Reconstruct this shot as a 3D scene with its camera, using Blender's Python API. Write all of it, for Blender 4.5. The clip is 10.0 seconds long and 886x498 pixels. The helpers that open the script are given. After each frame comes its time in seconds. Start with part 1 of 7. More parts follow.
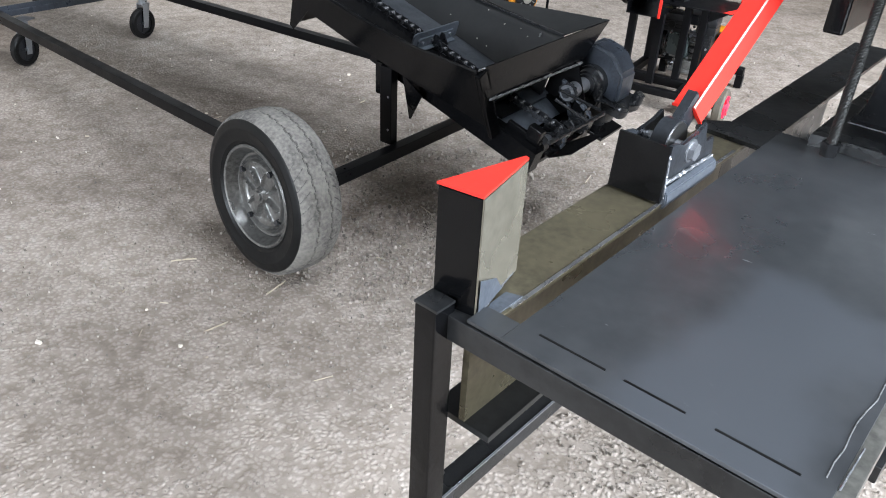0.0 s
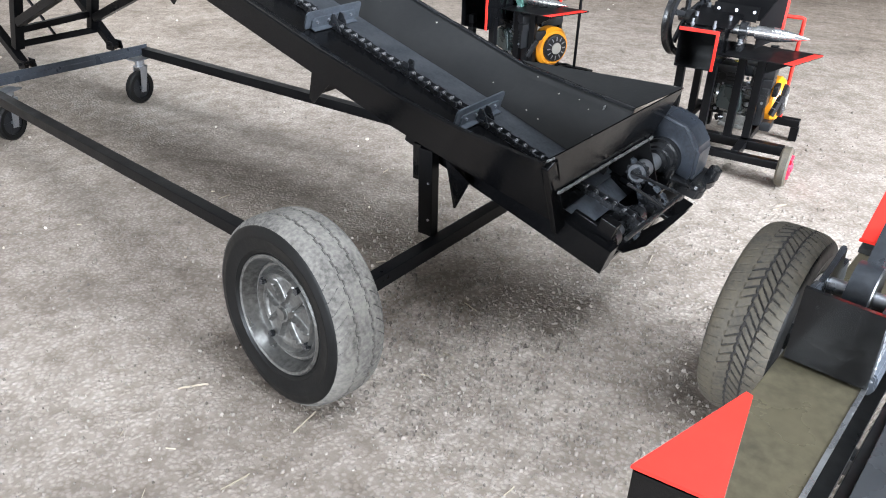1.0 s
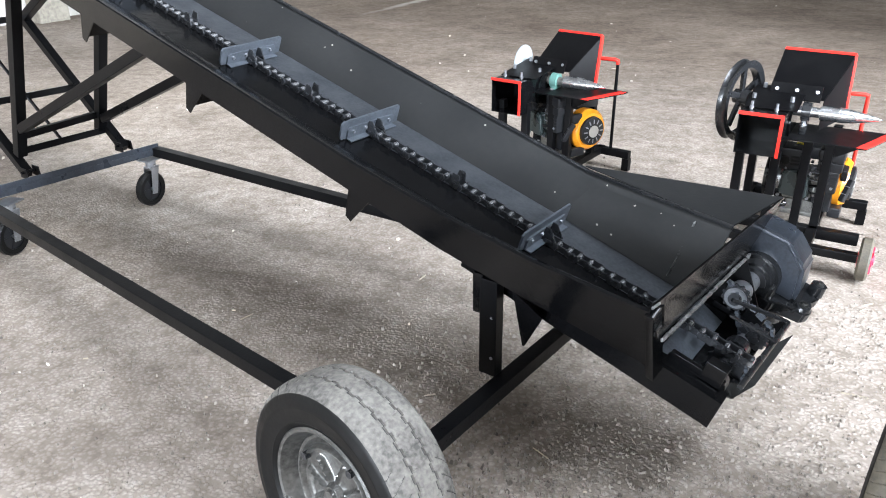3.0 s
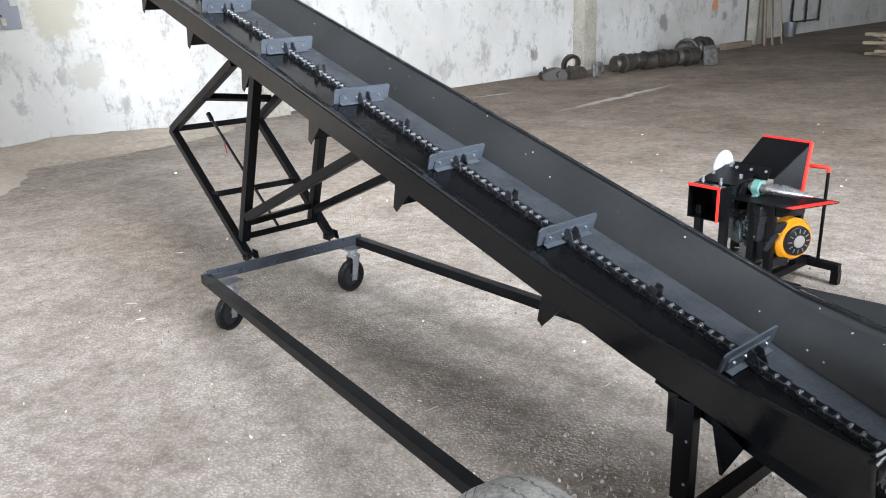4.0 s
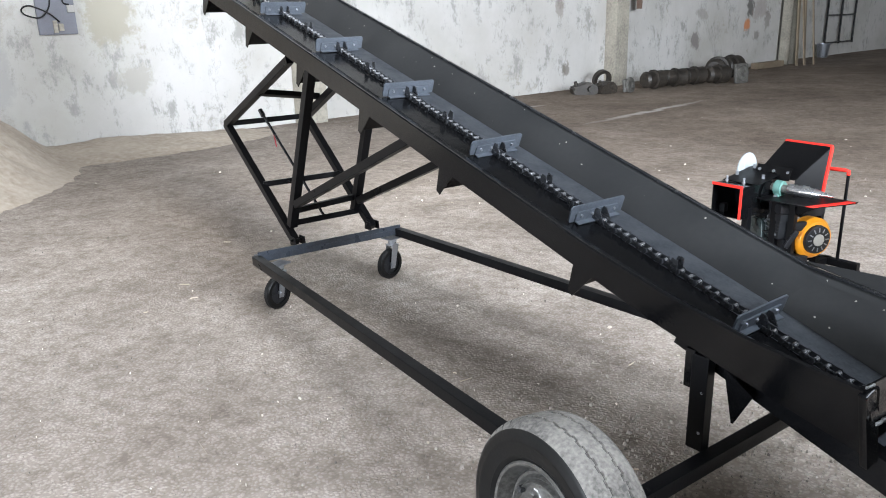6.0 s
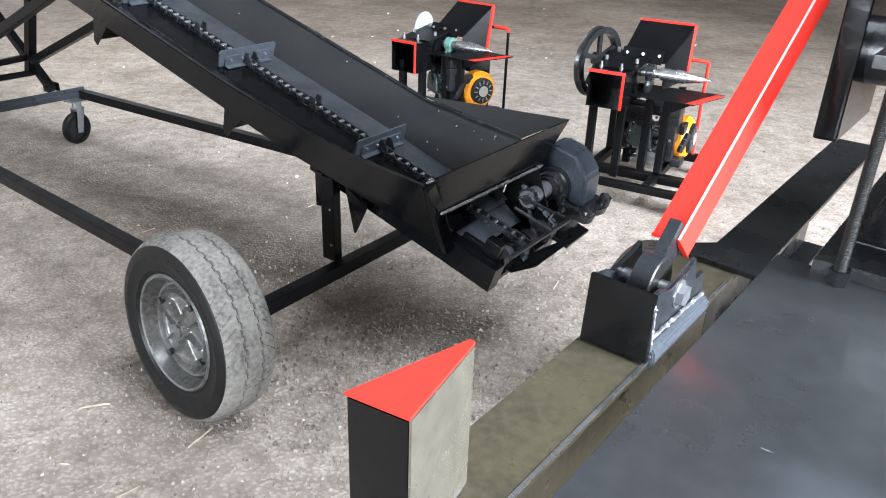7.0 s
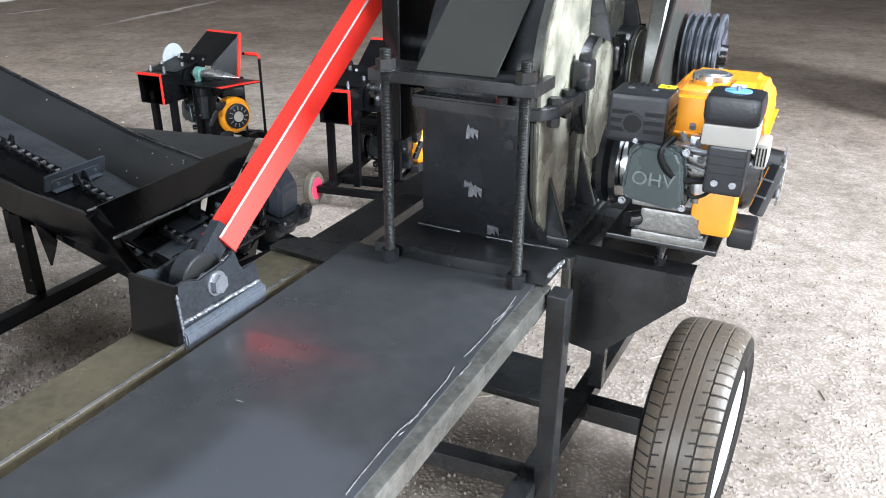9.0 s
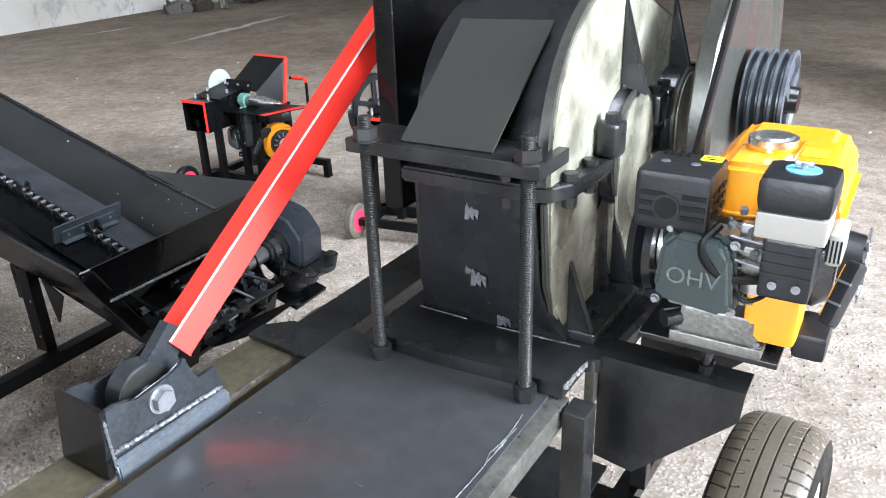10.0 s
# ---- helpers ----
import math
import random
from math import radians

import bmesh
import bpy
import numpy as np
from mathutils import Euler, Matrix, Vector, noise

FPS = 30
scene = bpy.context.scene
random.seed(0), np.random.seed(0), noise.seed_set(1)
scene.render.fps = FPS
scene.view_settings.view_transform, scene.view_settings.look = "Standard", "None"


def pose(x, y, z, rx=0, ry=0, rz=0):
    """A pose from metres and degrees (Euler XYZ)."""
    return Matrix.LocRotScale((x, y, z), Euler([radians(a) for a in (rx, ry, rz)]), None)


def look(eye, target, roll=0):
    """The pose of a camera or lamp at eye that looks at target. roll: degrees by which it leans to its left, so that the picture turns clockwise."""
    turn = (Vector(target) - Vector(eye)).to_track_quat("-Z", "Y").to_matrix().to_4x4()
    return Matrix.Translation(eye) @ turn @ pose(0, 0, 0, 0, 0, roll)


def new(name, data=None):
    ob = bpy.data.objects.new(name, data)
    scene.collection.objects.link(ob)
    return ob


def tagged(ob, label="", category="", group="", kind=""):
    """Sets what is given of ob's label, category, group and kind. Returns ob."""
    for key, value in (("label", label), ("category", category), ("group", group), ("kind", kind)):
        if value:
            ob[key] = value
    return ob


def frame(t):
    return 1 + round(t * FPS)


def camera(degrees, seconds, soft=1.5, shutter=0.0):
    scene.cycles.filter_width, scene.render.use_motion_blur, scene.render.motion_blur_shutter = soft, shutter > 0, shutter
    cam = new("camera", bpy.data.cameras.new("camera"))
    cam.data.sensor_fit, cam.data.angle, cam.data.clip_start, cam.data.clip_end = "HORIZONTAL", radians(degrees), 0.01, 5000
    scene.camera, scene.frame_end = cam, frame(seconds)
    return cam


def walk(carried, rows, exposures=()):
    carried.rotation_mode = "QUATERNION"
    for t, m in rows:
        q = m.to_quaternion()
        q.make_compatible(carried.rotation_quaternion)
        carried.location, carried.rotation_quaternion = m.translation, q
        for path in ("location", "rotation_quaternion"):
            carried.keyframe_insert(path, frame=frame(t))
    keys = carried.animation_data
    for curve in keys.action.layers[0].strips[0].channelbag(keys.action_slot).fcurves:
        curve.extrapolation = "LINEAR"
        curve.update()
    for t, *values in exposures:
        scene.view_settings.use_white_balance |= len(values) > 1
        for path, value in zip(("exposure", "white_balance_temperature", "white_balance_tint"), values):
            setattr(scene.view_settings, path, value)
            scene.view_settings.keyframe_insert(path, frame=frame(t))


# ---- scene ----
cam = camera(60.2, 10.0, soft=1.0)

PATH = [
    (0, (0.649, 0.365, 1.611), (0.335, 2.031, 0.55), 3.1),
    (0.5, (0.494, 0.581, 1.593), (0.137, 2.248, 0.548), 2.2),
    (1, (0.364, 0.84, 1.602), (0.041, 2.545, 0.608), 1.5),
    (1.5, (0.19, 0.995, 1.606), (-0.032, 2.745, 0.663), 1.1),
    (2, (0.08, 1.101, 1.611), (-0.054, 2.878, 0.702), 0.9),
    (2.2, (0.073, 1.134, 1.606), (-0.048, 2.916, 0.707), 1.0),
    (3.3, (0.113, 1.252, 1.659), (-0.391, 3.008, 0.845), -1.6),
    (3.5, (0.087, 1.245, 1.669), (-0.519, 2.989, 0.901), -2.1),
    (4, (0.06, 1.217, 1.708), (-0.75, 2.932, 1.073), -2.3),
    (4.5, (0.02, 1.171, 1.724), (-0.923, 2.86, 1.213), -1.6),
    (5, (-0.073, 1.083, 1.737), (-1.101, 2.746, 1.313), -1.2),
    (5.2, (-0.104, 1.032, 1.738), (-1.142, 2.69, 1.323), -1.1),
    (6.3, (0.31, 0.905, 1.604), (-0.416, 2.633, 0.905), -0.8),
    (6.5, (0.429, 0.894, 1.592), (-0.171, 2.643, 0.828), 0.1),
    (7, (0.64, 0.731, 1.585), (0.377, 2.51, 0.709), 2.1),
    (7.5, (0.79, 0.585, 1.61), (0.823, 2.372, 0.712), 3.2),
    (8, (0.924, 0.559, 1.643), (1.172, 2.34, 0.766), 3.1),
    (8.5, (1.121, 0.548, 1.645), (1.308, 2.35, 0.799), 1.7),
    (9, (1.265, 0.543, 1.652), (1.36, 2.363, 0.827), 0.5),
    (9.5, (1.339, 0.654, 1.649), (1.352, 2.478, 0.829), -0.7),
    (10, (1.432, 0.878, 1.7), (1.329, 2.702, 0.886), -1.9),
]
EXPOSURES = [(0.0, 0.33), (0.5, 0.53), (1.0, 0.74), (1.5, 0.8), (2.0, 0.82), (3.5, 1.0), (4.0, 0.85), (4.5, 0.58), (5.0, 0.4), (6.5, 0.8), (7.0, 0.78), (7.5, 0.86), (8.0, 0.55), (8.5, 0.2), (9.0, 0.32), (10.0, 0.52)]
walk(cam, [(t, look(eye, target, roll)) for t, eye, target, roll in PATH], EXPOSURES)

# ---- light ----
def hall(s, d, z=0.0):
    """A place in the hall: s along the plastered wall, d away from it."""
    return Vector((-6.247 + 0.3925 * s + 0.9198 * d, 14.04 + 0.9198 * s - 0.3925 * d, z))


HALL_YAW = math.degrees(math.atan2(0.9198, 0.3925))
world = bpy.data.worlds.new("overcast_sky")
world.use_nodes = True
scene.world = world
wn = world.node_tree.nodes
sky = wn.new("ShaderNodeTexSky")
sky.sky_type, sky.sun_disc = "NISHITA", False
sky.sun_elevation, sky.sun_rotation = radians(42), radians(150)
sky.air_density, sky.dust_density = 1.0, 3.0
world.node_tree.links.new(sky.outputs[0], wn["Background"].inputs[0])
wn["Background"].inputs[1].default_value = 0.12

sun_data = bpy.data.lights.new("sun", "SUN")
sun_data.energy, sun_data.angle, sun_data.color = 1.2, radians(12), (1.0, 0.96, 0.9)
sun = new("sun", sun_data)
sun.matrix_world = look((0, 0, 0), (-0.55, 0.45, -0.75))


def daylight(name, place, toward, width, height, watts, color=(0.875, 0.965, 1.085)):
    data = bpy.data.lights.new(name, "AREA")
    data.shape, data.size, data.size_y, data.energy, data.color = "RECTANGLE", width, height, watts, color
    ob = new(name, data)
    ob.matrix_world = look(place, toward)
    return ob


daylight("daylight_gate", hall(-7.6, 20.8, 4.6), hall(-8.0, 9.0, 0.8), 4.6, 5.6, 4300)
daylight("daylight_rear_gate", hall(-25.6, 9.5, 2.8), hall(-12.0, 8.5, 0.6), 9.4, 5.0, 3900)
daylight("daylight_roof_window", hall(-8.0, 14.0, 9.65), hall(-8.0, 14.01, 0.0), 5.8, 3.4, 720)

# ---- materials ----
def material(name, color, rough=0.5, metal=0.0, dark=None, scale=8.0, mix=0.35, bump=0.0, bump_scale=60.0, rough_var=0.1, fine=None, spec=0.5, coat=0.0):
    """A painted, cast or plain surface: colour mottled at two scales, uneven gloss and fine relief."""
    m = bpy.data.materials.new(name)
    m.use_nodes = True
    n, l = m.node_tree.nodes, m.node_tree.links
    b = n["Principled BSDF"]
    co = n.new("ShaderNodeTexCoord")
    a, c = n.new("ShaderNodeTexNoise"), n.new("ShaderNodeTexNoise")
    a.inputs["Scale"].default_value, a.inputs["Detail"].default_value = scale, 6
    c.inputs["Scale"].default_value, c.inputs["Detail"].default_value = fine or scale * 9, 5
    for t in (a, c):
        l.new(co.outputs["Object"], t.inputs["Vector"])
    add = n.new("ShaderNodeMath")
    add.operation = "MULTIPLY"
    l.new(a.outputs["Fac"], add.inputs[0])
    l.new(c.outputs["Fac"], add.inputs[1])
    ramp = n.new("ShaderNodeMapRange")
    ramp.inputs["From Min"].default_value, ramp.inputs["From Max"].default_value = 0.14, 0.38
    ramp.inputs["To Min"].default_value, ramp.inputs["To Max"].default_value = 0.0, mix
    l.new(add.outputs[0], ramp.inputs["Value"])
    mx = n.new("ShaderNodeMix")
    mx.data_type = "RGBA"
    mx.inputs["A"].default_value = (*color, 1)
    mx.inputs["B"].default_value = (*(dark or tuple(v * 0.5 for v in color)), 1)
    l.new(ramp.outputs[0], mx.inputs["Factor"])
    l.new(mx.outputs["Result"], b.inputs["Base Color"])
    rr = n.new("ShaderNodeMapRange")
    rr.inputs["From Min"].default_value, rr.inputs["From Max"].default_value = 0.3, 0.7
    rr.inputs["To Min"].default_value, rr.inputs["To Max"].default_value = max(0.03, rough - rough_var), min(1, rough + rough_var)
    l.new(a.outputs["Fac"], rr.inputs["Value"])
    l.new(rr.outputs[0], b.inputs["Roughness"])
    b.inputs["Metallic"].default_value = metal
    b.inputs["Specular IOR Level"].default_value = spec
    b.inputs["Coat Weight"].default_value = coat
    if bump:
        t = n.new("ShaderNodeTexNoise")
        t.inputs["Scale"].default_value, t.inputs["Detail"].default_value = bump_scale, 6
        l.new(co.outputs["Object"], t.inputs["Vector"])
        bp = n.new("ShaderNodeBump")
        bp.inputs["Strength"].default_value, bp.inputs["Distance"].default_value = bump, 0.004
        l.new(t.outputs["Fac"], bp.inputs["Height"])
        l.new(bp.outputs[0], b.inputs["Normal"])
    return m


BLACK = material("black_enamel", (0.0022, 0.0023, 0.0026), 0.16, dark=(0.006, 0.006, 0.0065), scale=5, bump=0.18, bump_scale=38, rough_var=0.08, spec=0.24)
SATIN = material("black_satin_paint", (0.0025, 0.0025, 0.003), 0.36, dark=(0.0065, 0.0065, 0.0065), scale=6, bump=0.08, bump_scale=80, spec=0.12)
TROUGH = material("dusty_black_paint", (0.013, 0.0135, 0.014), 0.42, dark=(0.022, 0.022, 0.0215), scale=4, bump=0.10, bump_scale=70, spec=0.3)
pn, pl = TROUGH.node_tree.nodes, TROUGH.node_tree.links
speck, where, limit = pn.new("ShaderNodeTexVoronoi"), pn.new("ShaderNodeTexCoord"), pn.new("ShaderNodeMapRange")
speck.inputs["Scale"].default_value = 16.0
limit.inputs["From Min"].default_value, limit.inputs["From Max"].default_value = 0.075, 0.05
dust = pn.new("ShaderNodeMix")
dust.data_type = "RGBA"
dust.inputs["B"].default_value = (0.30, 0.28, 0.25, 1)
pl.new(where.outputs["Object"], speck.inputs["Vector"])
pl.new(speck.outputs["Distance"], limit.inputs["Value"])
pl.new(limit.outputs[0], dust.inputs["Factor"])
pl.new(pn["Principled BSDF"].inputs["Base Color"].links[0].from_socket, dust.inputs["A"])
pl.new(dust.outputs["Result"], pn["Principled BSDF"].inputs["Base Color"])
DULL = material("dull_black_paint", (0.0075, 0.0079, 0.0084), 0.30, dark=(0.020, 0.0202, 0.0205), scale=6, mix=0.7, bump=0.14, bump_scale=45, rough_var=0.12, spec=0.42)
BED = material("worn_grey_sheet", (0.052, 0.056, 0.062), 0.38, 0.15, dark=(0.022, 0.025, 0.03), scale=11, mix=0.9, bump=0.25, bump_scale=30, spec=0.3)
FLIGHT = material("blue_grey_steel", (0.085, 0.097, 0.115), 0.42, 0.35, dark=(0.038, 0.043, 0.052), scale=14, mix=0.7, bump=0.1)
CHAIN = material("dark_chain_steel", (0.07, 0.073, 0.08), 0.3, 0.7, dark=(0.02, 0.02, 0.022), scale=20)
ROLLER = material("bright_roller_steel", (0.55, 0.56, 0.58), 0.25, 0.9, scale=20)
RED = material("red_enamel", (0.70, 0.030, 0.02), 0.42, dark=(0.52, 0.022, 0.016), scale=5, bump=0.05, spec=0.25)
BEAD = material("bright_weld_bead", (0.25, 0.25, 0.25), 0.42, 0.4, dark=(0.03, 0.03, 0.03), scale=60, mix=1.0, bump=0.4)
SCOURED = material("ground_steel_face", (0.185, 0.17, 0.135), 0.3, 0.5, dark=(0.10, 0.092, 0.072), scale=5, mix=0.7, bump=0.12, bump_scale=25)
OLIVE = material("bare_oily_steel", (0.125, 0.108, 0.070), 0.34, 0.5, dark=(0.060, 0.053, 0.036), scale=7, mix=0.8, bump=0.12, bump_scale=25)
STEEL = material("bright_steel", (0.62, 0.63, 0.64), 0.28, 0.95, dark=(0.35, 0.35, 0.36), scale=12)
ZINC = material("zinc_plating", (0.3, 0.31, 0.33), 0.35, 0.8, dark=(0.15, 0.155, 0.165), scale=22, bump=0.1)
ROD = material("threaded_rod_steel", (0.05, 0.05, 0.048), 0.35, 0.7, dark=(0.02, 0.02, 0.02), scale=15)
WELD = material("weld_bead_metal", (0.17, 0.175, 0.185), 0.42, 0.5, dark=(0.04, 0.04, 0.044), scale=26, mix=0.9, bump=0.4)
TABLE = material("blued_table_plate", (0.034, 0.0365, 0.039), 0.33, 0.3, dark=(0.058, 0.060, 0.063), scale=3, mix=0.6, bump=0.03, bump_scale=10, rough_var=0.09, coat=0.22)
tn, tl = TABLE.node_tree.nodes, TABLE.node_tree.links
tco, tsep = tn.new("ShaderNodeTexCoord"), tn.new("ShaderNodeSeparateXYZ")
twarp, tadd = tn.new("ShaderNodeTexNoise"), tn.new("ShaderNodeVectorMath")
twarp.inputs["Scale"].default_value, twarp.inputs["Detail"].default_value = 5.0, 3
tadd.operation = "MULTIPLY_ADD"
tadd.inputs[1].default_value = (0.22, 0.22, 0.0)
tl.new(tco.outputs["Object"], twarp.inputs["Vector"])
tl.new(twarp.outputs["Color"], tadd.inputs[0])
tl.new(tco.outputs["Object"], tadd.inputs[2])
tl.new(tadd.outputs[0], tsep.inputs[0])


def edge(src, lo, hi):
    """A soft step of a coordinate, for the outline of the film of oil on the plate."""
    r = tn.new("ShaderNodeMapRange")
    r.interpolation_type = "SMOOTHSTEP"
    r.inputs["From Min"].default_value, r.inputs["From Max"].default_value = lo, hi
    tl.new(src, r.inputs["Value"])
    return r.outputs[0]


mask = None
for src, lo, hi in ((tsep.outputs["X"], 0.12, 0.22), (tsep.outputs["Y"], -0.44, -0.55), (tsep.outputs["X"], 0.48, 0.36)):
    f = edge(src, lo, hi)
    if mask is None:
        mask = f
    else:
        mul = tn.new("ShaderNodeMath")
        mul.operation = "MULTIPLY"
        tl.new(mask, mul.inputs[0])
        tl.new(f, mul.inputs[1])
        mask = mul.outputs[0]
film = tn.new("ShaderNodeMix")
film.data_type = "RGBA"
film.inputs["B"].default_value = (0.060, 0.065, 0.073, 1)
tb = tn["Principled BSDF"]
old = tb.inputs["Base Color"].links[0].from_socket
tl.new(old, film.inputs["A"])
tl.new(mask, film.inputs["Factor"])
tstretch, tscr = tn.new("ShaderNodeMapping"), tn.new("ShaderNodeTexNoise")
tstretch.inputs["Rotation"].default_value, tstretch.inputs["Scale"].default_value = (0, 0, 0.5), (16, 60, 1)
tscr.inputs["Scale"].default_value, tscr.inputs["Detail"].default_value, tscr.inputs["Roughness"].default_value = 1.0, 4, 0.7
tl.new(tco.outputs["Object"], tstretch.inputs["Vector"])
tl.new(tstretch.outputs[0], tscr.inputs["Vector"])
scuff = tn.new("ShaderNodeMix")
scuff.data_type = "RGBA"
scuff.inputs["B"].default_value = (0.3, 0.31, 0.32, 1)
tl.new(film.outputs["Result"], scuff.inputs["A"])
tl.new(edge(tscr.outputs["Fac"], 0.70, 0.80), scuff.inputs["Factor"])
tl.new(scuff.outputs["Result"], tb.inputs["Base Color"])
CAST = material("black_cast_iron", (0.009, 0.0095, 0.0105), 0.25, 0.0, dark=(0.022, 0.0225, 0.024), scale=7, bump=0.22, bump_scale=45, spec=0.55)
OILCAST = material("oily_bare_casting", (0.36, 0.345, 0.275), 0.27, 0.2, dark=(0.125, 0.122, 0.095), scale=6.5, mix=1.0, bump=1.0, bump_scale=30, fine=18, rough_var=0.14)
SCRAPED = material("scraped_table_side", (0.085, 0.083, 0.075), 0.33, 0.55, dark=(0.20, 0.195, 0.175), scale=9, mix=0.7, bump=0.1)
SHEET = material("grey_brown_cover_paint", (0.026, 0.026, 0.023), 0.45, dark=(0.018, 0.018, 0.016), scale=4, bump=0.05, spec=0.3)
RUBBER = material("black_rubber", (0.005, 0.005, 0.005), 0.42, dark=(0.012, 0.0115, 0.011), scale=15, bump=0.1, spec=0.14)
TREAD_DUSTY = material("dusty_tread", (0.155, 0.144, 0.128), 0.9, dark=(0.055, 0.051, 0.047), scale=9, mix=1.0, bump=0.5, bump_scale=70)
TREAD_WORN = material("brown_grey_tread", (0.088, 0.074, 0.052), 0.7, dark=(0.045, 0.040, 0.033), scale=12, mix=0.9, bump=0.3)
RIM = material("dull_silver_rim", (0.20, 0.198, 0.19), 0.36, 0.75, dark=(0.075, 0.073, 0.069), scale=8, mix=0.9, bump=0.1)
GROOVE = material("dark_groove", (0.035, 0.032, 0.03), 0.9, dark=(0.02, 0.019, 0.018), scale=20)
BLUEBLACK = material("blue_black_steel", (0.035, 0.042, 0.054), 0.35, 0.3, dark=(0.015, 0.018, 0.024), scale=11, mix=0.8, bump=0.1)
SHOE = material("scored_dark_steel", (0.034, 0.038, 0.044), 0.34, 0.4, dark=(0.014, 0.015, 0.017), scale=12, mix=0.9, bump=0.35, bump_scale=30)
TURNED = material("turned_grey_steel", (0.075, 0.075, 0.066), 0.36, 0.5, dark=(0.045, 0.045, 0.04), scale=9, mix=0.8, bump=0.05)
TREAD_ROAD = material("light_brown_tread", (0.090, 0.070, 0.050), 0.46, dark=(0.06, 0.05, 0.038), scale=12, mix=0.9, bump=0.3)
CLEAR = material("pale_translucent_plastic", (0.28, 0.30, 0.31), 0.25, dark=(0.22, 0.24, 0.25), scale=6)
RIM_WHITE = material("white_rim", (0.75, 0.76, 0.76), 0.4, dark=(0.5, 0.5, 0.5), scale=10)
ORANGE = material("yellow_orange_plastic", (0.76, 0.29, 0.012), 0.33, dark=(0.62, 0.22, 0.01), scale=5, coat=0.2)
PLASTIC = material("black_plastic", (0.009, 0.0095, 0.011), 0.38, dark=(0.017, 0.018, 0.02), scale=12, bump=0.12, bump_scale=160, spec=0.3)
CREAM = material("cream_plastic", (0.30, 0.285, 0.255), 0.5, dark=(0.24, 0.225, 0.2), scale=9)
ALLOY = material("cast_alloy", (0.2, 0.195, 0.18), 0.42, 0.5, dark=(0.09, 0.086, 0.078), scale=16, mix=0.8, bump=0.35, bump_scale=90)
COVER = material("grey_green_valve_cover", (0.045, 0.06, 0.06), 0.3, 0.35, dark=(0.028, 0.036, 0.036), scale=10)
GREEN = material("green_bearing_paint", (0.10, 0.22, 0.19), 0.4, dark=(0.05, 0.12, 0.1), scale=12)
CLOTH = material("dark_red_cloth", (0.26, 0.02, 0.03), 0.85, dark=(0.15, 0.012, 0.02), scale=30)
PINK = material("red_plastic_hub", (0.7, 0.03, 0.07), 0.4, scale=12)
BLUE = material("blue_tag", (0.12, 0.35, 0.62), 0.45, scale=10)
LETTERS = material("worn_raised_letters", (0.16, 0.185, 0.18), 0.35, 0.4, dark=(0.06, 0.075, 0.075), scale=40, mix=0.8)
YELLOW = material("yellow_label", (0.9, 0.72, 0.02), 0.5, dark=(0.8, 0.6, 0.02), scale=10)
GRAIN = material("sawdust_and_grain", (0.45, 0.385, 0.315), 0.95, dark=(0.30, 0.245, 0.185), scale=0.9, mix=0.9, bump=0.9, bump_scale=25, fine=14)
WOOD = material("weathered_planks", (0.20, 0.155, 0.105), 0.85, dark=(0.16, 0.12, 0.08), scale=4, mix=0.9, bump=0.3)
RUST = material("rusty_machine_parts", (0.014, 0.012, 0.010), 0.5, 0.2, dark=(0.055, 0.044, 0.034), scale=4, mix=0.8, bump=0.6, bump_scale=14)
CONCRETE = material("concrete_column", (0.33, 0.30, 0.245), 0.9, dark=(0.2, 0.18, 0.15), scale=2.5, mix=0.9, bump=0.4, bump_scale=25)
ROOF = material("dark_roof_slabs", (0.16, 0.155, 0.15), 0.9, dark=(0.09, 0.088, 0.085), scale=1.0, mix=0.9)
BOXGREY = material("grey_panel_paint", (0.13, 0.13, 0.15), 0.5, dark=(0.08, 0.08, 0.09), scale=6)


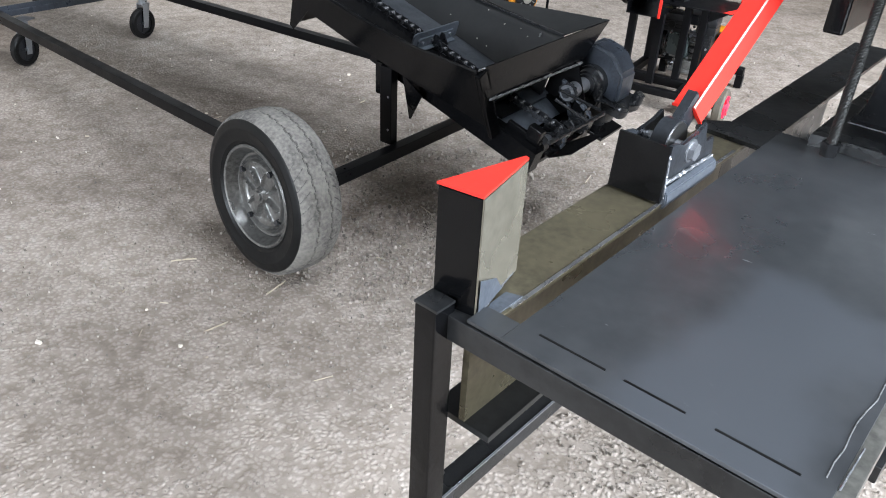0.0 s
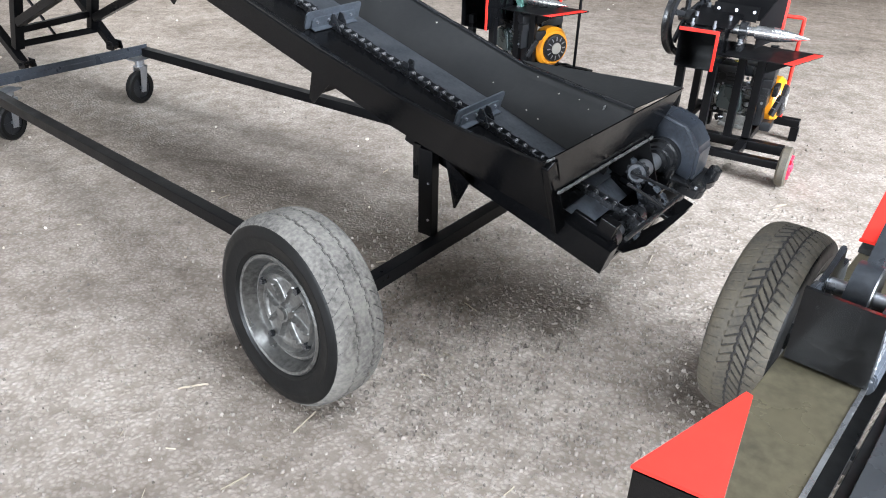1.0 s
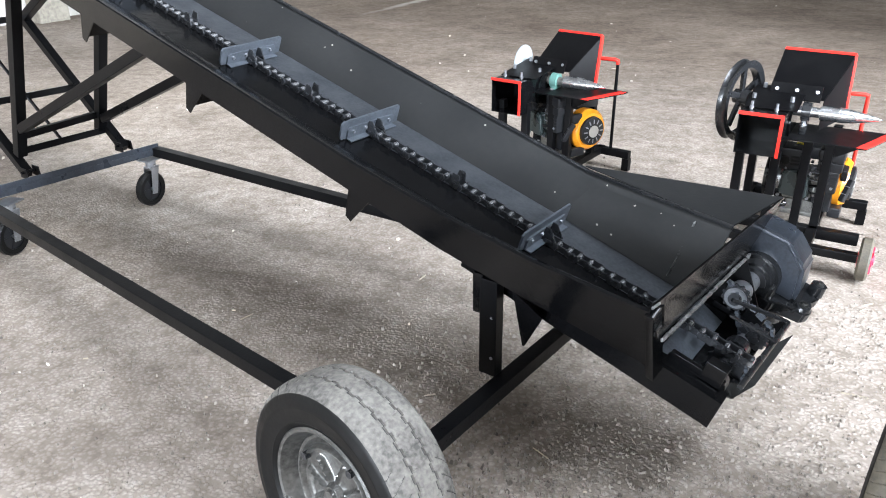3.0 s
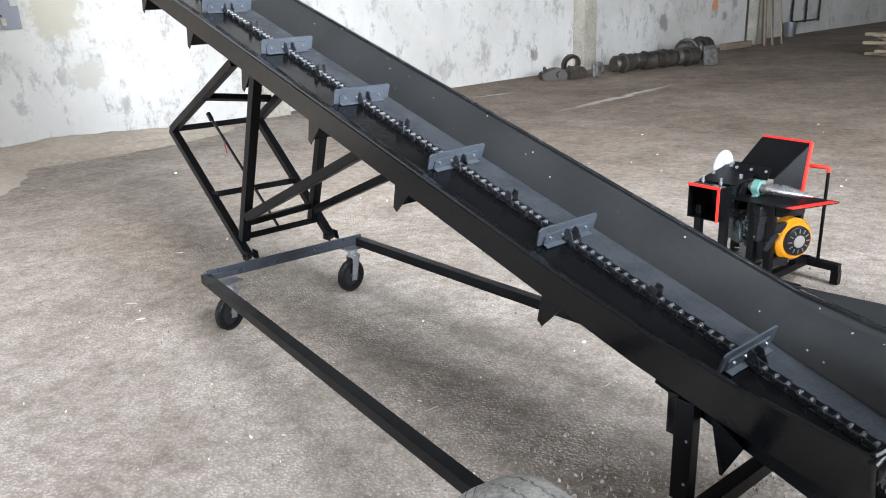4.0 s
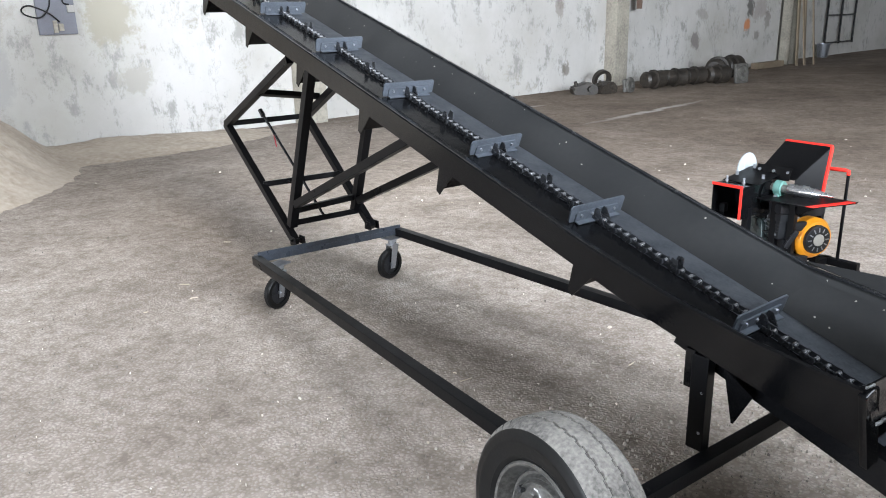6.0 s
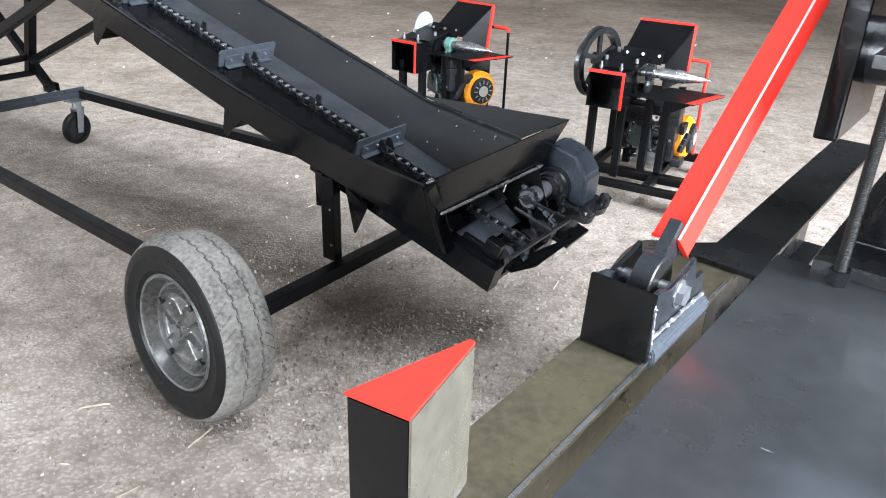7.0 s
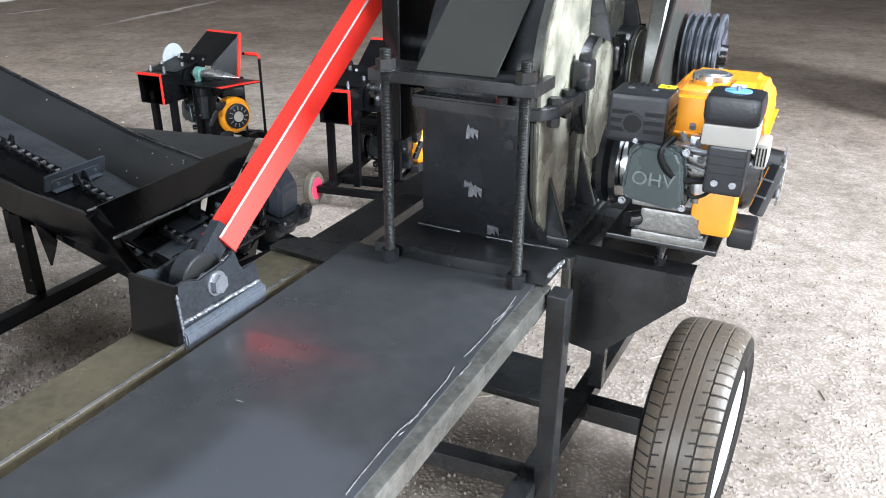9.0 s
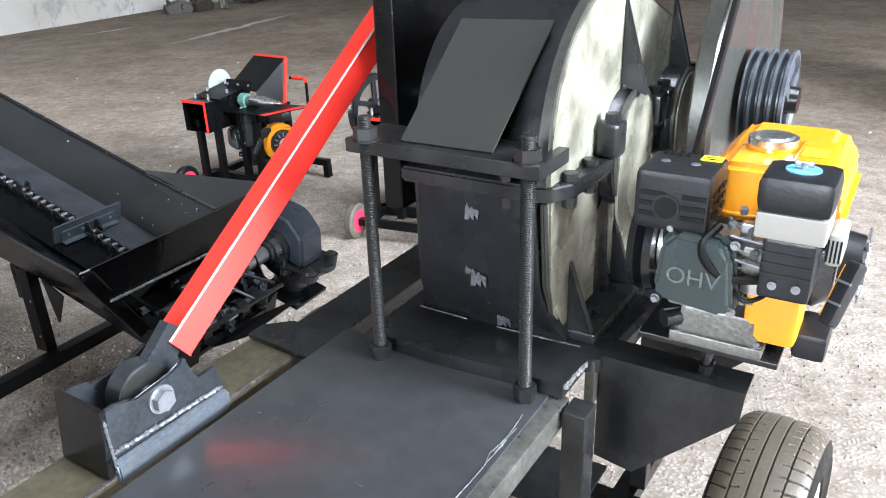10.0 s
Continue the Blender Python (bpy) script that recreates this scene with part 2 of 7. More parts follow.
def ground_material():
    m = bpy.data.materials.new("dusty_hall_floor")
    m.use_nodes = True
    n, l = m.node_tree.nodes, m.node_tree.links
    b = n["Principled BSDF"]
    co = n.new("ShaderNodeTexCoord")

    def tex(scale, detail=6, rough=0.55):
        t = n.new("ShaderNodeTexNoise")
        t.inputs["Scale"].default_value, t.inputs["Detail"].default_value, t.inputs["Roughness"].default_value = scale, detail, rough
        l.new(co.outputs["Object"], t.inputs["Vector"])
        return t

    big, mid, clod = tex(0.5, 5, 0.5), tex(2.6, 6, 0.6), tex(13.0, 8, 0.62)
    r1 = n.new("ShaderNodeValToRGB")
    r1.color_ramp.elements[0].position, r1.color_ramp.elements[1].position = 0.34, 0.66
    r1.color_ramp.elements[0].color, r1.color_ramp.elements[1].color = (0.285, 0.247, 0.217, 1), (0.405, 0.360, 0.322, 1)
    l.new(big.outputs["Fac"], r1.inputs["Fac"])
    r2 = n.new("ShaderNodeValToRGB")
    r2.color_ramp.elements[0].position, r2.color_ramp.elements[1].position = 0.34, 0.62
    r2.color_ramp.elements[0].color, r2.color_ramp.elements[1].color = (0.76, 0.745, 0.725, 1), (1.06, 1.055, 1.045, 1)
    l.new(mid.outputs["Fac"], r2.inputs["Fac"])
    r3 = n.new("ShaderNodeValToRGB")
    r3.color_ramp.elements[0].position, r3.color_ramp.elements[1].position = 0.36, 0.60
    r3.color_ramp.elements[0].color, r3.color_ramp.elements[1].color = (0.74, 0.72, 0.695, 1), (1.04, 1.04, 1.04, 1)
    l.new(clod.outputs["Fac"], r3.inputs["Fac"])
    warp = n.new("ShaderNodeVectorMath")
    warp.operation = "MULTIPLY_ADD"
    warp.inputs[1].default_value = (0.035, 0.035, 0.035)
    l.new(clod.outputs["Color"], warp.inputs[0])
    l.new(co.outputs["Object"], warp.inputs[2])
    cell = n.new("ShaderNodeTexVoronoi")
    cell.inputs["Scale"].default_value = 62.0
    l.new(warp.outputs[0], cell.inputs["Vector"])
    drift = n.new("ShaderNodeMapRange")
    drift.inputs["From Min"].default_value, drift.inputs["From Max"].default_value = 0.40, 0.60
    drift.inputs["To Min"].default_value, drift.inputs["To Max"].default_value = 0.25, 1.5
    l.new(mid.outputs["Fac"], drift.inputs["Value"])
    round_ = n.new("ShaderNodeMapRange")
    round_.inputs["From Min"].default_value, round_.inputs["From Max"].default_value = 0.62, 0.05
    l.new(cell.outputs["Distance"], round_.inputs["Value"])
    lump = n.new("ShaderNodeMath")
    lump.operation = "MULTIPLY"
    l.new(round_.outputs[0], lump.inputs[0])
    l.new(drift.outputs[0], lump.inputs[1])
    r4 = n.new("ShaderNodeValToRGB")
    r4.color_ramp.elements[0].position, r4.color_ramp.elements[1].position = 0.05, 0.55
    r4.color_ramp.elements[0].color, r4.color_ramp.elements[1].color = (0.80, 0.785, 0.765, 1), (1.05, 1.05, 1.05, 1)
    l.new(round_.outputs[0], r4.inputs["Fac"])
    prev = r1.outputs["Color"]
    for r in (r2, r3, r4):
        mx = n.new("ShaderNodeMix")
        mx.data_type, mx.blend_type = "RGBA", "MULTIPLY"
        mx.inputs["Factor"].default_value = 1.0
        l.new(prev, mx.inputs["A"])
        l.new(r.outputs["Color"], mx.inputs["B"])
        prev = mx.outputs["Result"]
    # floor tint: darker and browner towards the hall's far end, with a ragged edge
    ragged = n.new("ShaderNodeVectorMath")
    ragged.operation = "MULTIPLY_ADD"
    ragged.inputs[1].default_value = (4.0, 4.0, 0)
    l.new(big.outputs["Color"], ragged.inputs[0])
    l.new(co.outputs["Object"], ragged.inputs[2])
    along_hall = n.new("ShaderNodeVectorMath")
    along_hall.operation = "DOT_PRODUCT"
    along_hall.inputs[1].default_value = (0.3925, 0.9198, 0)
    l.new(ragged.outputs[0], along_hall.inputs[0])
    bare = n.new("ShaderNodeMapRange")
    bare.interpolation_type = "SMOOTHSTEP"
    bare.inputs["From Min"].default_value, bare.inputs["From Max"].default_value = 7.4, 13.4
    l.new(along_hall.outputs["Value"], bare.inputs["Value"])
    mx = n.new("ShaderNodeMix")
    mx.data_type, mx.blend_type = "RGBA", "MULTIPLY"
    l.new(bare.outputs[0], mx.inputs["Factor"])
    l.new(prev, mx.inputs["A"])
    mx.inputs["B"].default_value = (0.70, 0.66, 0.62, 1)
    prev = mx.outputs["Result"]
    # worn pale stripes of spilt lime
    for p, q, width in (((-3.05, 12.09), (-1.75, 16.04), 0.10), ((-4.9, 13.5), (-4.35, 14.45), 0.08)):
        p, q = Vector((*p, 0)), Vector((*q, 0))
        d = (q - p).normalized()
        mp = n.new("ShaderNodeMapping")
        mp.vector_type = "TEXTURE"
        mp.inputs["Location"].default_value = (p + q) / 2
        mp.inputs["Rotation"].default_value = (0, 0, math.atan2(d.y, d.x))
        mp.inputs["Scale"].default_value = ((q - p).length / 2, width, 1)
        wob = n.new("ShaderNodeVectorMath")
        wob.operation = "MULTIPLY_ADD"
        wob.inputs[1].default_value = (0.35, 0.35, 0)
        l.new(mid.outputs["Color"], wob.inputs[0])
        l.new(co.outputs["Object"], wob.inputs[2])
        l.new(wob.outputs[0], mp.inputs["Vector"])
        ln = n.new("ShaderNodeVectorMath")
        ln.operation = "LENGTH"
        l.new(mp.outputs[0], ln.inputs[0])
        rg = n.new("ShaderNodeMapRange")
        rg.inputs["From Min"].default_value, rg.inputs["From Max"].default_value = 1.0, 0.3
        rg.inputs["To Max"].default_value = 0.55
        l.new(ln.outputs["Value"], rg.inputs["Value"])
        mx = n.new("ShaderNodeMix")
        mx.data_type = "RGBA"
        l.new(prev, mx.inputs["A"])
        mx.inputs["B"].default_value = (0.62, 0.59, 0.54, 1)
        l.new(rg.outputs[0], mx.inputs["Factor"])
        prev = mx.outputs["Result"]
    l.new(prev, b.inputs["Base Color"])
    b.inputs["Roughness"].default_value = 0.92
    b.inputs["Specular IOR Level"].default_value = 0.08
    add = n.new("ShaderNodeMath")
    add.operation = "MULTIPLY_ADD"
    add.inputs[1].default_value = 2.2
    l.new(clod.outputs["Fac"], add.inputs[0])
    l.new(lump.outputs[0], add.inputs[2])
    bp = n.new("ShaderNodeBump")
    bp.inputs["Strength"].default_value, bp.inputs["Distance"].default_value = 0.55, 0.0045
    l.new(add.outputs[0], bp.inputs["Height"])
    l.new(bp.outputs[0], b.inputs["Normal"])
    return m


def plaster_material():
    """Whitewashed wall panels: flaking patches of bare grey-brown plaster, streaks and small dark pits."""
    m = bpy.data.materials.new("flaking_whitewash")
    m.use_nodes = True
    n, l = m.node_tree.nodes, m.node_tree.links
    b = n["Principled BSDF"]
    co = n.new("ShaderNodeTexCoord")

    def tex(scale, stretch=(1, 1, 1), detail=8, rough=0.6):
        mp = n.new("ShaderNodeMapping")
        mp.inputs["Scale"].default_value = stretch
        t = n.new("ShaderNodeTexNoise")
        t.inputs["Scale"].default_value, t.inputs["Detail"].default_value, t.inputs["Roughness"].default_value = scale, detail, rough
        l.new(co.outputs["Object"], mp.inputs["Vector"])
        l.new(mp.outputs[0], t.inputs["Vector"])
        return t

    def step(src, lo, hi):
        r = n.new("ShaderNodeMapRange")
        r.inputs["From Min"].default_value, r.inputs["From Max"].default_value = lo, hi
        l.new(src, r.inputs["Value"])
        return r.outputs[0]

    def over(a, color, fac):
        mx = n.new("ShaderNodeMix")
        mx.data_type = "RGBA"
        if isinstance(a, tuple):
            mx.inputs["A"].default_value = (*a, 1)
        else:
            l.new(a, mx.inputs["A"])
        mx.inputs["B"].default_value = (*color, 1)
        l.new(fac, mx.inputs["Factor"])
        return mx.outputs["Result"]

    soft, flake, streak, pits, fine = tex(0.45), tex(1.5, detail=14, rough=0.78), tex(3.0, (1, 1, 0.14)), tex(5.0, detail=12, rough=0.78), tex(2.6, (1, 1, 0.6), detail=14, rough=0.8)
    c = over((0.47, 0.452, 0.428), (0.37, 0.35, 0.315), step(soft.outputs["Fac"], 0.42, 0.66))
    c = over(c, (0.27, 0.262, 0.24), step(fine.outputs["Fac"], 0.525, 0.60))
    c = over(c, (0.29, 0.27, 0.23), step(flake.outputs["Fac"], 0.585, 0.66))
    half = n.new("ShaderNodeMath")
    half.operation = "MULTIPLY"
    half.inputs[1].default_value = 0.45
    l.new(step(streak.outputs["Fac"], 0.55, 0.75), half.inputs[0])
    c = over(c, (0.40, 0.38, 0.35), half.outputs[0])
    c = over(c, (0.20, 0.17, 0.14), step(pits.outputs["Fac"], 0.685, 0.71))
    # stains, bare patches and the eroded joint, each at its own place on the wall
    wob = n.new("ShaderNodeVectorMath")
    wob.operation = "MULTIPLY_ADD"
    wob.inputs[1].default_value = (0.5, 0.5, 0.5)
    l.new(fine.outputs["Color"], wob.inputs[0])
    l.new(co.outputs["Object"], wob.inputs[2])
    off = Vector((0.25, 0.25, 0.25))
    for s, z, rs, rz, color, much in (
        (10.29, 1.11, 0.16, 0.20, (0.50, 0.17, 0.05), 0.85), (10.36, 1.58, 0.18, 0.28, (0.05, 0.045, 0.04), 0.8), (10.9, 1.5, 0.5, 0.35, (0.22, 0.17, 0.15), 0.45),
        (7.84, 0.81, 0.22, 0.22, (0.14, 0.12, 0.11), 0.75), (8.11, 1.46, 0.32, 0.16, (0.28, 0.26, 0.23), 0.7), (11.32, 1.26, 0.16, 0.32, (0.14, 0.12, 0.1), 0.6),
        (10.77, 0.81, 0.16, 0.16, (0.14, 0.12, 0.1), 0.6), (3.06, 0.43, 0.12, 0.14, (0.12, 0.1, 0.08), 0.7), (2.82, 1.65, 0.14, 0.25, (0.2, 0.17, 0.14), 0.6),
        (-6.12, 1.75, 0.42, 0.46, (0.30, 0.275, 0.22), 0.95), (-7.7, 1.75, 0.45, 0.5, (0.32, 0.30, 0.26), 0.8), (-7.55, 1.05, 0.16, 0.6, (0.34, 0.33, 0.31), 0.7), (-5.9, 0.85, 0.3, 0.22, (0.33, 0.31, 0.27), 0.8),
        (7.6, 2.24, 2.6, 0.055, (0.14, 0.125, 0.11), 0.9), (-4.9, 2.13, 2.6, 0.035, (0.27, 0.25, 0.23), 0.6), (0.8, 2.18, 2.4, 0.045, (0.2, 0.18, 0.16), 0.75), (11.2, 2.38, 0.6, 0.06, (0.12, 0.1, 0.09), 0.8)):
        mp = n.new("ShaderNodeMapping")
        mp.vector_type = "TEXTURE"
        mp.inputs["Location"].default_value = hall(s, 0, z) + off
        mp.inputs["Rotation"].default_value = (0, 0, radians(HALL_YAW))
        mp.inputs["Scale"].default_value = (rs, 3.0, rz)
        l.new(wob.outputs[0] if rz > 0.1 else co.outputs["Object"], mp.inputs["Vector"])
        if rz <= 0.1:
            mp.inputs["Location"].default_value = hall(s, 0, z)
        ln = n.new("ShaderNodeVectorMath")
        ln.operation = "LENGTH"
        l.new(mp.outputs[0], ln.inputs[0])
        mul = n.new("ShaderNodeMath")
        mul.operation = "MULTIPLY"
        rag = n.new("ShaderNodeMath")
        rag.operation = "MULTIPLY_ADD"
        rag.inputs[1].default_value = 2.4
        l.new(pits.outputs["Fac"], rag.inputs[0])
        l.new(ln.outputs["Value"], rag.inputs[2])
        l.new(step(rag.outputs[0], 2.2, 1.85) if rz > 0.1 else step(ln.outputs["Value"], 1.0, 0.2), mul.inputs[0])
        if rz > 0.1:
            mul.inputs[1].default_value = much
        else:
            l.new(step(pits.outputs["Fac"], 0.44, 0.54), mul.inputs[1])
        c = over(c, color, mul.outputs[0])
    l.new(c, b.inputs["Base Color"])
    b.inputs["Roughness"].default_value = 0.9
    bp = n.new("ShaderNodeBump")
    bp.inputs["Strength"].default_value, bp.inputs["Distance"].default_value = 0.5, 0.02
    l.new(flake.outputs["Fac"], bp.inputs["Height"])
    l.new(bp.outputs[0], b.inputs["Normal"])
    return m


GROUND, PLASTER = ground_material(), plaster_material()


# ---- mesh helpers ----
def mesh_object(name, bm, mat, smooth=False):
    me = bpy.data.meshes.new(name)
    bmesh.ops.recalc_face_normals(bm, faces=bm.faces)
    bm.to_mesh(me)
    bm.free()
    me.materials.append(mat)
    if smooth:
        me.shade_smooth()
        me.set_sharp_from_angle(angle=radians(38))
    ob = new(name, me)
    if smooth and len(me.polygons) < 4000:
        flat = ob.modifiers.new("flat_faces", "WEIGHTED_NORMAL")
        flat.keep_sharp = True
    return ob


def part(name, bm, mat, parent, label="", smooth=True):
    ob = mesh_object(name, bm, mat, smooth)
    ob.parent = parent
    if label:
        ob["label"] = label
    return ob


def thing(name, label, category, m=None, group=""):
    ob = new(name)
    ob.empty_display_size = 0.1
    if m is not None:
        ob.matrix_world = m
    return tagged(ob, label, category, group)


def box(bm, lo, hi, bevel=0.0, m=None):
    r = bmesh.ops.create_cube(bm, size=1.0)
    v = r["verts"]
    mid = [(a + b) / 2 for a, b in zip(lo, hi)]
    size = [abs(b - a) for a, b in zip(lo, hi)]
    bmesh.ops.transform(bm, matrix=Matrix.LocRotScale(mid, None, size), verts=v)
    if bevel:
        edges = list({e for w in v for e in w.link_edges})
        r = bmesh.ops.bevel(bm, geom=edges, offset=bevel, segments=2, affect="EDGES", profile=0.6)
        v = list({w for f in r["faces"] for w in f.verts} | {w for w in v if w.is_valid})
    if m is not None:
        bmesh.ops.transform(bm, matrix=m, verts=v)
    return v


def along(p, q, up=(0, 0, 1)):
    """A pose at p whose x runs to q and whose z is near up."""
    p, q = Vector(p), Vector(q)
    x = (q - p).normalized()
    y = Vector(up).cross(x).normalized()
    return Matrix.Translation(p) @ Matrix((x, y, x.cross(y))).transposed().to_4x4()


def beam(bm, p, q, w=0.05, h=0.05, up=(0, 0, 1), bevel=0.004):
    return box(bm, (0, -w / 2, -h / 2), ((Vector(q) - Vector(p)).length, w / 2, h / 2), bevel, along(p, q, up))


def rod(bm, p, q, r, r2=None, seg=16):
    p, q = Vector(p), Vector(q)
    m = Matrix.Translation((p + q) / 2) @ (q - p).to_track_quat("Z", "Y").to_matrix().to_4x4()
    return bmesh.ops.create_cone(bm, cap_ends=True, segments=seg, radius1=r, radius2=r if r2 is None else r2, depth=(q - p).length, matrix=m)["verts"]


def prism(bm, outline, lo, hi, place):
    """A flat outline [(a, b)] drawn out from lo to hi; place(a, b, c) gives the point."""
    n = len(outline)
    v = [bm.verts.new(place(a, b, c)) for c in (lo, hi) for a, b in outline]
    bm.faces.new(v[:n])
    bm.faces.new(v[n:])
    for i in range(n):
        j = (i + 1) % n
        bm.faces.new((v[i], v[j], v[n + j], v[n + i]))
    return v


def patch(bm, corners, thick, n=14):
    """A slightly twisted sheet between four corners, with thickness."""
    a, b, c, d = (Vector(p) for p in corners)
    off = (b - a).cross(d - a).normalized() * thick
    rows = []
    for i in range(n + 1):
        t = i / n
        p, q = a.lerp(b, t), d.lerp(c, t)
        rows.append([bm.verts.new(v) for v in (p, p.lerp(q, 0.5), q, q + off, p.lerp(q, 0.5) + off, p + off)])
    for r, s in zip(rows, rows[1:]):
        for m in range(6):
            bm.faces.new((r[m], r[(m + 1) % 6], s[(m + 1) % 6], s[m]))
    bm.faces.new(rows[0])
    bm.faces.new(rows[-1])


def slab(bm, corners, thick):
    """A plate through four (or three) corners, drawn out by thick along its normal."""
    c = [Vector(p) for p in corners]
    n = (c[1] - c[0]).cross(c[-1] - c[0]).normalized() * thick
    v = [bm.verts.new(p) for p in c] + [bm.verts.new(p + n) for p in c]
    k = len(c)
    bm.faces.new(v[:k])
    bm.faces.new(v[k:])
    for i in range(k):
        j = (i + 1) % k
        bm.faces.new((v[i], v[j], v[k + j], v[k + i]))
    return v


def lathe(bm, profile, seg=48, radius=None, closed=True):
    """Turns [(x, r)] round the x axis. radius(i, x, r) may change the radius at step i."""
    rings = []
    for i in range(seg):
        a = 2 * math.pi * i / seg
        rings.append([bm.verts.new((x, (rr := radius(i, x, r) if radius else r) * math.cos(a), rr * math.sin(a))) for x, r in profile])
    n = len(profile)
    for i in range(seg):
        p, q = rings[i], rings[(i + 1) % seg]
        for k in range(n if closed else n - 1):
            bm.faces.new((p[k], p[(k + 1) % n], q[(k + 1) % n], q[k]))
    return [v for r in rings for v in r]


def pipe(points, r, seg=8):
    """A bent tube through the points."""
    bm = bmesh.new()
    pts = [Vector(p) for p in points]
    rings = []
    for i, p in enumerate(pts):
        d = (pts[min(i + 1, len(pts) - 1)] - pts[max(i - 1, 0)]).normalized()
        s = d.orthogonal().normalized() if not rings else (last - last.dot(d) * d).normalized()
        last = s
        t = d.cross(s)
        rings.append([bm.verts.new(p + r * (math.cos(a) * s + math.sin(a) * t)) for a in (2 * math.pi * k / seg for k in range(seg))])
    for a, b in zip(rings, rings[1:]):
        for k in range(seg):
            bm.faces.new((a[k], a[(k + 1) % seg], b[(k + 1) % seg], b[k]))
    bm.faces.new(rings[0])
    bm.faces.new(rings[-1])
    return bm


def curve_points(ctrl, n=16):
    """A smooth line through the control points (Catmull-Rom)."""
    c = [Vector(p) for p in ctrl]
    c = [2 * c[0] - c[1], *c, 2 * c[-1] - c[-2]]
    out = []
    for i in range(1, len(c) - 2):
        for k in range(n):
            t = k / n
            out.append(0.5 * (2 * c[i] + (c[i + 1] - c[i - 1]) * t + (2 * c[i - 1] - 5 * c[i] + 4 * c[i + 1] - c[i + 2]) * t**2 + (3 * c[i] - c[i - 1] - 3 * c[i + 1] + c[i + 2]) * t**3))
    return out + [c[-2]]


def bolt(bm, p, axis, r, h, washer=0.0):
    p, a = Vector(p), Vector(axis).normalized()
    if washer:
        rod(bm, p, p + a * 0.003, washer, seg=16)
    rod(bm, p, p + a * h, r, r * 0.96, seg=6)


def weld(bm, p, q, r=0.005, step=0.012):
    """One rippled weld bead from p to q."""
    p, q = Vector(p), Vector(q)
    n = max(6, int((q - p).length / step * 2))
    d = (q - p).normalized()
    s = d.orthogonal().normalized()
    t = d.cross(s)
    rings = []
    for i in range(n + 1):
        c = p.lerp(q, i / n) + (s * random.uniform(-1, 1) + t * random.uniform(-1, 1)) * r * 0.2
        rr = r * (1.15 if i % 2 else 0.75) * random.uniform(0.85, 1.2) * (0.4 if i in (0, n) else 1.0)
        rings.append([bm.verts.new(c + rr * (math.cos(a) * s + math.sin(a) * t)) for a in (2 * math.pi * m / 7 for m in range(7))])
    for a, b in zip(rings, rings[1:]):
        for m in range(7):
            bm.faces.new((a[m], a[(m + 1) % 7], b[(m + 1) % 7], b[m]))
    bm.faces.new(rings[0])
    bm.faces.new(rings[-1])


def weld_part(name, root, p, q, r=0.005, step=0.012, label="", mat=None):
    bm = bmesh.new()
    weld(bm, p, q, r, step)
    return part(name, bm, mat or WELD, root, label)


def ring_mesh(name, xs, rs, dark, mats):
    """A body of turning from arrays: xs, rs [step][across] and a mask of faces in the second material."""
    seg, n = rs.shape
    a = np.linspace(0, 2 * np.pi, seg, endpoint=False)[:, None]
    co = np.stack((xs, rs * np.cos(a), rs * np.sin(a)), axis=-1).reshape(-1, 3)
    i, j = np.meshgrid(np.arange(seg), np.arange(n - 1), indexing="ij")
    i2 = (i + 1) % seg
    quads = np.stack((i * n + j, i * n + j + 1, i2 * n + j + 1, i2 * n + j), axis=-1).reshape(-1, 4)
    me = bpy.data.meshes.new(name)
    me.from_pydata(co.tolist(), [], quads.tolist())
    for m in mats:
        me.materials.append(m)
    me.polygons.foreach_set("material_index", dark[:, :-1].astype(np.int32).reshape(-1))
    me.shade_smooth()
    me.set_sharp_from_angle(angle=radians(40))
    return me


